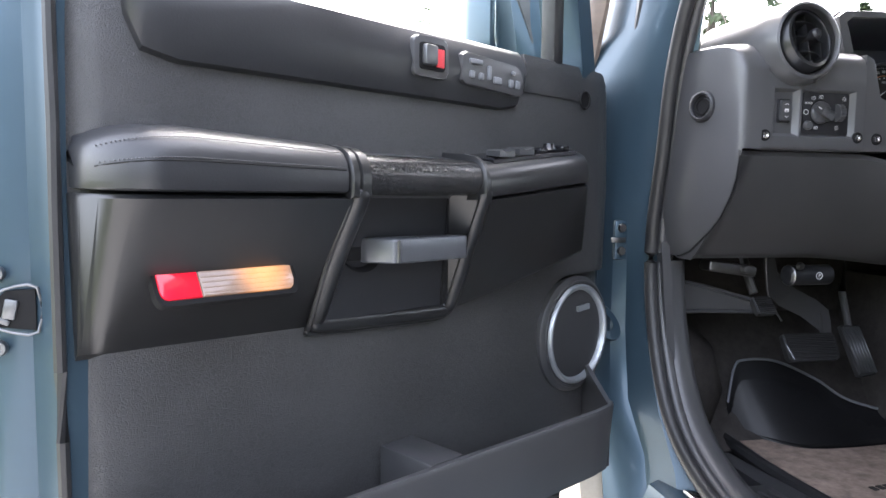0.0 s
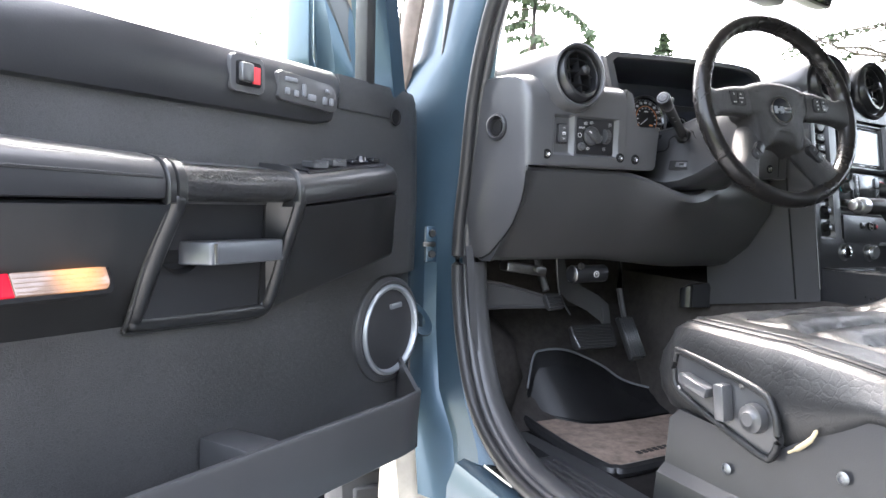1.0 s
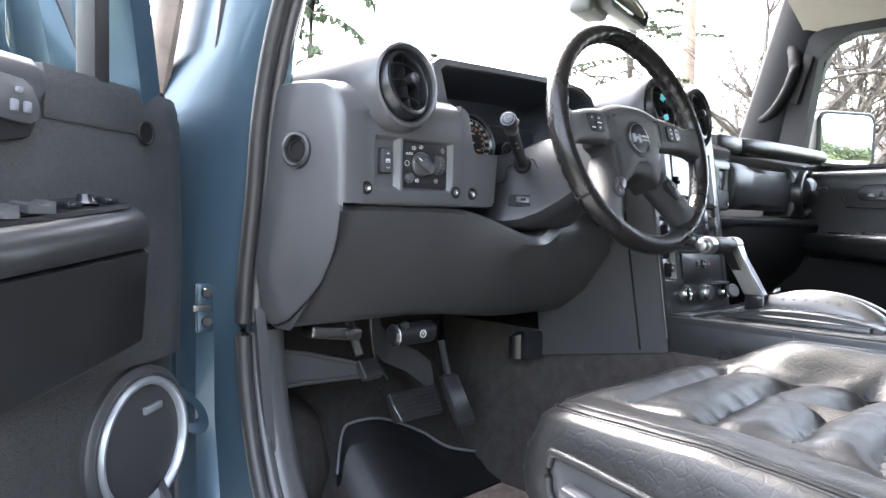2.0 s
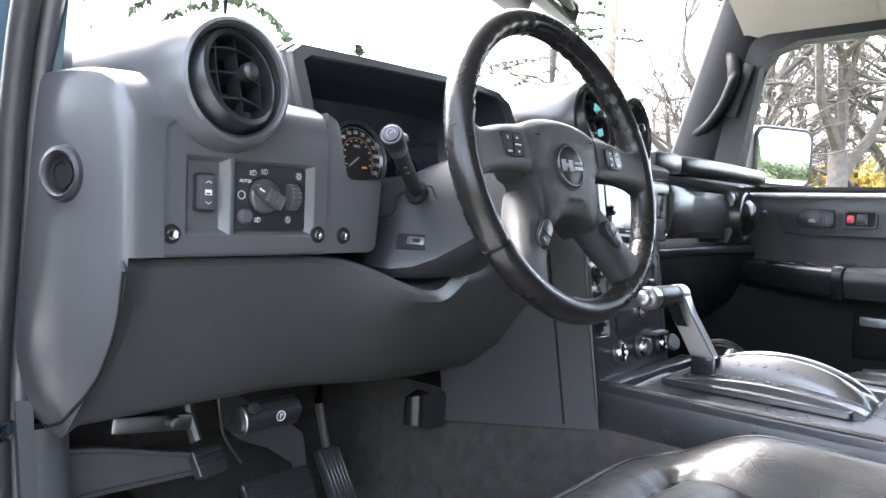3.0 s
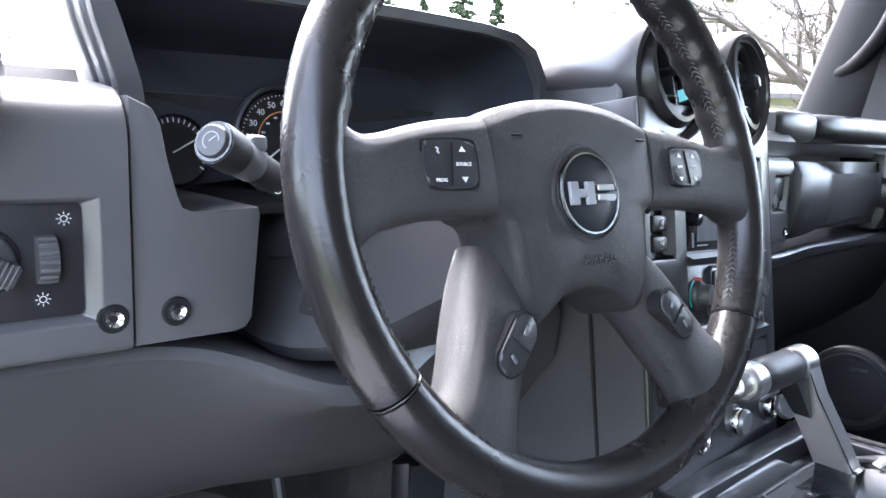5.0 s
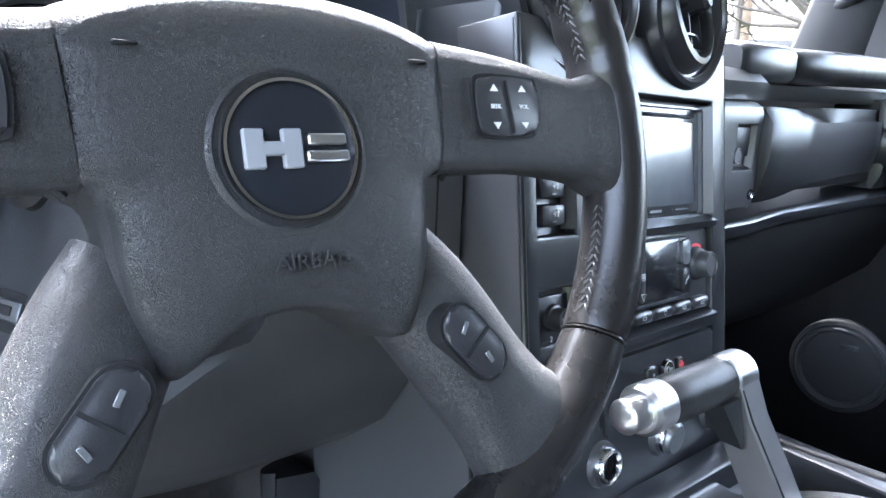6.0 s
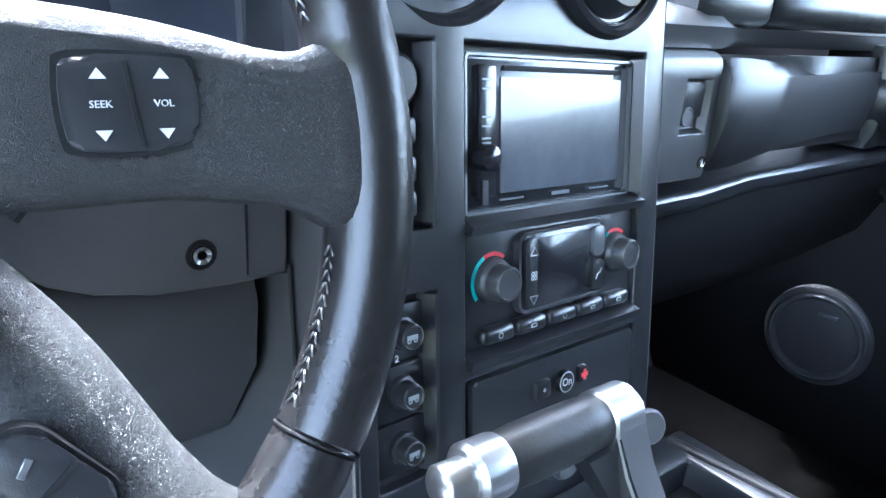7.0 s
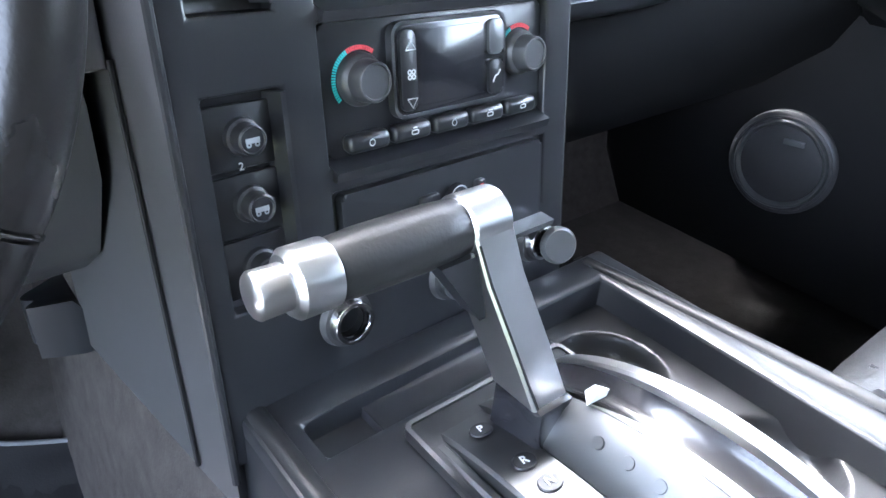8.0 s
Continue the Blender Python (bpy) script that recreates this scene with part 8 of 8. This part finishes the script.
def conifer(az, dist, h, width, droop, seed, dens=1.0, low=0.15, label="tall green conifer with drooping branches", leafy=1.0):
    rnd = random.Random(seed)
    t = thing("conifer", Matrix.Translation(at_bearing(az, dist)), label, "tree", "trees round the car")
    part("trunk", tube([(rnd.uniform(-0.05, 0.05), rnd.uniform(-0.05, 0.05), h * k / 8) for k in range(9)], [0.013 * h * (1 - k / 8.3) + 0.02 for k in range(9)], 10), M_BARK, t)
    b, lb = bmesh.new(), bmesh.new()
    n = int(46 * dens)
    for i in range(n):
        f = low + (0.99 - low) * (i + rnd.random()) / n
        ln = width * (1 - f) ** 0.8 * rnd.uniform(0.65, 1.1) + 0.15
        a = rnd.uniform(0, 2 * math.pi)
        p = Vector((0, 0, h * f))
        d = Vector((math.cos(a), math.sin(a), rnd.uniform(-0.05, 0.3)))
        pts = [p.copy()]
        for k in range(7):
            d.z -= droop * 0.1
            p = p + d.normalized() * ln / 7
            pts.append(p.copy())
        tube(pts, [0.012 * h * 0.12 * (1 - k / 8) + 0.004 for k in range(8)], 5, bm=lb)
        for k in range(int(90 * dens ** 0.5)):
            u = rnd.random() ** 0.7 * 6.99
            j = int(u)
            q = pts[j].lerp(pts[j + 1], u - j)
            dd = Vector((rnd.gauss(0, 1), rnd.gauss(0, 1), rnd.gauss(-droop, 0.5))).normalized()
            nn = Vector((rnd.gauss(0, 1), rnd.gauss(0, 1), rnd.gauss(0, 1))).normalized()
            leaf(b, q, dd, nn, leafy * rnd.uniform(0.03, 0.065) * width * (0.6 + 0.4 * droop), leafy * 0.013 * width)
    part("limbs", lb, M_BARK, t)
    part("crown", b, M_NEEDLE, t)


def bare_tree(az, dist, h, seed, spread=0.55, label="bare leafless tree with fine twigs"):
    rnd = random.Random(seed)
    t = thing("bare_tree", Matrix.Translation(at_bearing(az, dist)), label, "tree", "trees round the car")
    limbs, twigs = bmesh.new(), bmesh.new()
    trunk_pts = [(0.03 * h * math.sin(k * 0.9 + seed), 0.02 * h * math.cos(k), h * 0.32 * k / 4) for k in range(5)]
    part("trunk", tube(trunk_pts, [0.03 * h * (1 - 0.1 * k) for k in range(5)], 10), M_BARK, t)

    def grow(p, d, ln, r, level):
        pts = [p]
        for k in range(5):
            d = (d + Vector((rnd.gauss(0, 0.16), rnd.gauss(0, 0.16), rnd.gauss(0.03, 0.12)))).normalized()
            p = p + d * ln / 5
            pts.append(p)
        tube(pts, [r * (1 - 0.13 * k) for k in range(6)], 6 if level < 2 else 4, bm=limbs if level < 2 else twigs)
        if level < 4:
            for _ in range((5, 4, 4, 3)[level]):
                j = rnd.choice((2, 3, 4, 5))
                nd = (d + Vector((rnd.gauss(0, spread), rnd.gauss(0, spread), rnd.gauss(0.05, spread * 0.7)))).normalized()
                grow(pts[j], nd, ln * rnd.uniform(0.5, 0.78), r * 0.5, level + 1)

    for k in range(5):
        a = 2 * math.pi * k / 5 + rnd.random()
        grow(Vector(trunk_pts[rnd.choice((2, 3, 4))]), Vector((0.6 * math.cos(a), 0.6 * math.sin(a), 0.9)).normalized(), h * 0.32, 0.014 * h, 0)
    part("limbs", limbs, M_BARK, t)
    part("twigs", twigs, M_BARK, t)


def shrub(az, dist, h, w, seed, material, label):
    rnd = random.Random(seed)
    t = thing("shrub", Matrix.Translation(at_bearing(az, dist)), label, "shrub", "shrubs beyond the car")
    st_, b = bmesh.new(), bmesh.new()
    for i in range(26):
        a, r = rnd.uniform(0, 6.28), w * rnd.uniform(0.1, 0.5)
        tip_ = Vector((r * math.cos(a), r * math.sin(a), h * rnd.uniform(0.5, 1.0) * (1 - 0.3 * (2 * r / w))))
        tube([Vector((0, 0, 0)), tip_ * 0.5 + Vector((0, 0, 0.1 * h)), tip_], [0.03, 0.02, 0.008], 5, bm=st_)
        for k in range(110):
            q = tip_ * rnd.uniform(0.35, 1.0) + Vector((rnd.gauss(0, 0.13 * w), rnd.gauss(0, 0.13 * w), rnd.gauss(0, 0.10 * h)))
            q.z = max(q.z, 0.05)
            leaf(b, q, Vector((rnd.gauss(0, 1), rnd.gauss(0, 1), rnd.gauss(0, 1))).normalized(), Vector((rnd.gauss(0, 1), rnd.gauss(0, 1), rnd.gauss(0, 1))).normalized(), 0.05 * w, 0.018 * w)
    part("stems", st_, M_BARK, t)
    part("foliage", b, material, t)


conifer(30.2, 15, 12, 3.2, 1.6, 11, 1.6, 0.12)
conifer(20, 30, 12, 2.2, 0.8, 14, 1.0, label="dark green conifer beyond the drive")
conifer(8, 24, 8, 1.6, 0.6, 15, 1.0, label="dark green conifer beyond the drive")
conifer(41.1, 60, 15.6, 3.4, 0.3, 12, 2.2, label="distant dark pointed conifer", leafy=2.4)
conifer(35.3, 70, 18.2, 3.4, 0.3, 16, 2.2, label="distant dark pointed conifer", leafy=2.4)
conifer(38.0, 75, 15.8, 3.4, 0.3, 17, 2.2, label="distant dark pointed conifer", leafy=2.4)
conifer(43.8, 70, 15.2, 3.4, 0.3, 18, 2.2, label="distant dark pointed conifer", leafy=2.4)
conifer(56.4, 20, 17, 3.6, 0.5, 13, 1.0, 0.22, "sparse tall conifer with thin branches")
bare_tree(70, 17, 10, 21)
bare_tree(78, 15, 9, 22, 0.6)
bare_tree(86, 19, 11, 23, 0.6)
bare_tree(61, 30, 9, 24)
bare_tree(81.5, 22, 9, 25, 0.6)
bare_tree(74.5, 25, 10, 26, 0.6)
for k, (az, dist) in enumerate(((76, 26), (79.5, 24), (83, 23), (88, 24), (92, 27))):
    shrub(az, dist, 3.4 + 0.4 * (k % 2), 3.8, 30 + k, M_SHRUB, "yellow flowering shrub hedge")
for k, (az, dist) in enumerate(((66, 34), (71, 36), (75, 38), (81, 36), (86, 36), (95, 34))):
    shrub(az, dist, 7.2, 8.0, 50 + k, M_SCRUB, "dull olive-brown scrub row in the distance")
# Added hedge, out of the camera's view; it covers the low sky behind.
for k, (az, dist) in enumerate(((150, 15), (163, 17), (178, 15), (192, 17), (207, 15), (222, 16))):
    shrub(az, dist, 6.0, 7.0, 80 + k, M_NEEDLE, "tall dull green hedge added unseen behind the car")
pole = thing("utility_pole", Matrix.Translation(at_bearing(60.8, 18)), "weathered wooden utility pole with sagging wires", "utility pole")
part("post", tube([(0, 0, 0), (0, 0, 5), (0, 0, 10.5)], [0.18, 0.16, 0.14], 16), mat("weathered_wood", (0.27, 0.2, 0.15), 0.9, grain=0.8, grain_scale=60, vary=0.3, vary_scale=4), pole)
part("crossarm", rbox((2.0, 0.1, 0.12), (0, 0, 9.9), 0.01), M_BARK, pole)
for k in range(3):
    part("wire", tube([(-0.8 + 0.8 * k - 30 * s, 4 * s, 10.0 - 1.6 * math.sin(math.pi * s)) for s in [j / 10 for j in range(11)]], 0.012, 5), M_DARK, pole)
sign = thing("notice_board", Matrix.Translation(at_bearing(60.5, 17)), "pale unreadable notice board beside the pole", "sign")
part("board", rbox((1.2, 0.06, 0.7), (0, 0, 4.3), 0.01, turn=pose(0, 0, 0, 0, 0, -60)), M_SIDING, sign)
part("post", rbox((0.1, 0.1, 4.2), (0, 0, 2.1), 0.01), M_BARK, sign)
house = thing("house", Matrix.Translation(at_bearing(63, 27)) @ pose(0, 0, 0, 0, 0, -62), "pale clapboard house with a grey shingle roof", "house")
part("wall", rbox((8, 6, 3.4), (3.0, 0, 1.7), 0.02), M_SIDING, house)
for i in range(16):
    part("clapboard", rbox((8.1, 0.05, 0.17), (3.0, -3.02, 0.3 + 0.2 * i), 0.008, 1, turn=pose(0, 0, 0, 8, 0, 0)), M_SIDING, house)
part("roof", loft([[(x, -3.6, 3.3), (x, 0, 5.4), (x, 3.6, 3.3), (x, 3.6, 3.15), (x, 0, 5.2), (x, -3.6, 3.15)] for x in (-1.4, 7.4)]), M_ROOF, house)
for x in (1.0, 4.5):
    w = part("window", rbox((1.3, 0.08, 1.2), (x, -3.06, 1.9), 0.01), M_WHITE, house)
    part("pane", rbox((1.1, 0.02, 1.0), (x, -3.105, 1.9), 0.004), M_SCREEN, w)
bin_ = thing("wheeled_bin", Matrix.Translation(at_bearing(12.0, 9)), "blue plastic wheeled bin beyond the car", "bin")
part("tub", rbox((0.6, 0.7, 1.6), (0, 0, 0.85), 0.05, 2, taper=(1.1, 1.1)), M_BLUEBIN, bin_)
part("lid", rbox((0.7, 0.8, 0.08), (0, 0, 1.69), 0.03), M_BLUEBIN, bin_)
post = thing("street_post", Matrix.Translation(at_bearing(-8, 14)), "thin dark street post beyond the door glass", "post")
part("pole", tube([(0, 0, 0), (0, 0, 6)], [0.07, 0.05], 10), M_DARK, post)
part("cap", rbox((0.3, 0.1, 0.1), (0, 0, 6), 0.02), M_DARK, post)

for ob_ in bpy.data.objects:
    if "stitching" in ob_.name or ob_.name.startswith(("tread_bars", "lens_ribs", "tick_ring", "inner_scale", "cool_scale", "warm_scale", "worn_lettering")):
        ob_["kind"] = "stuff"
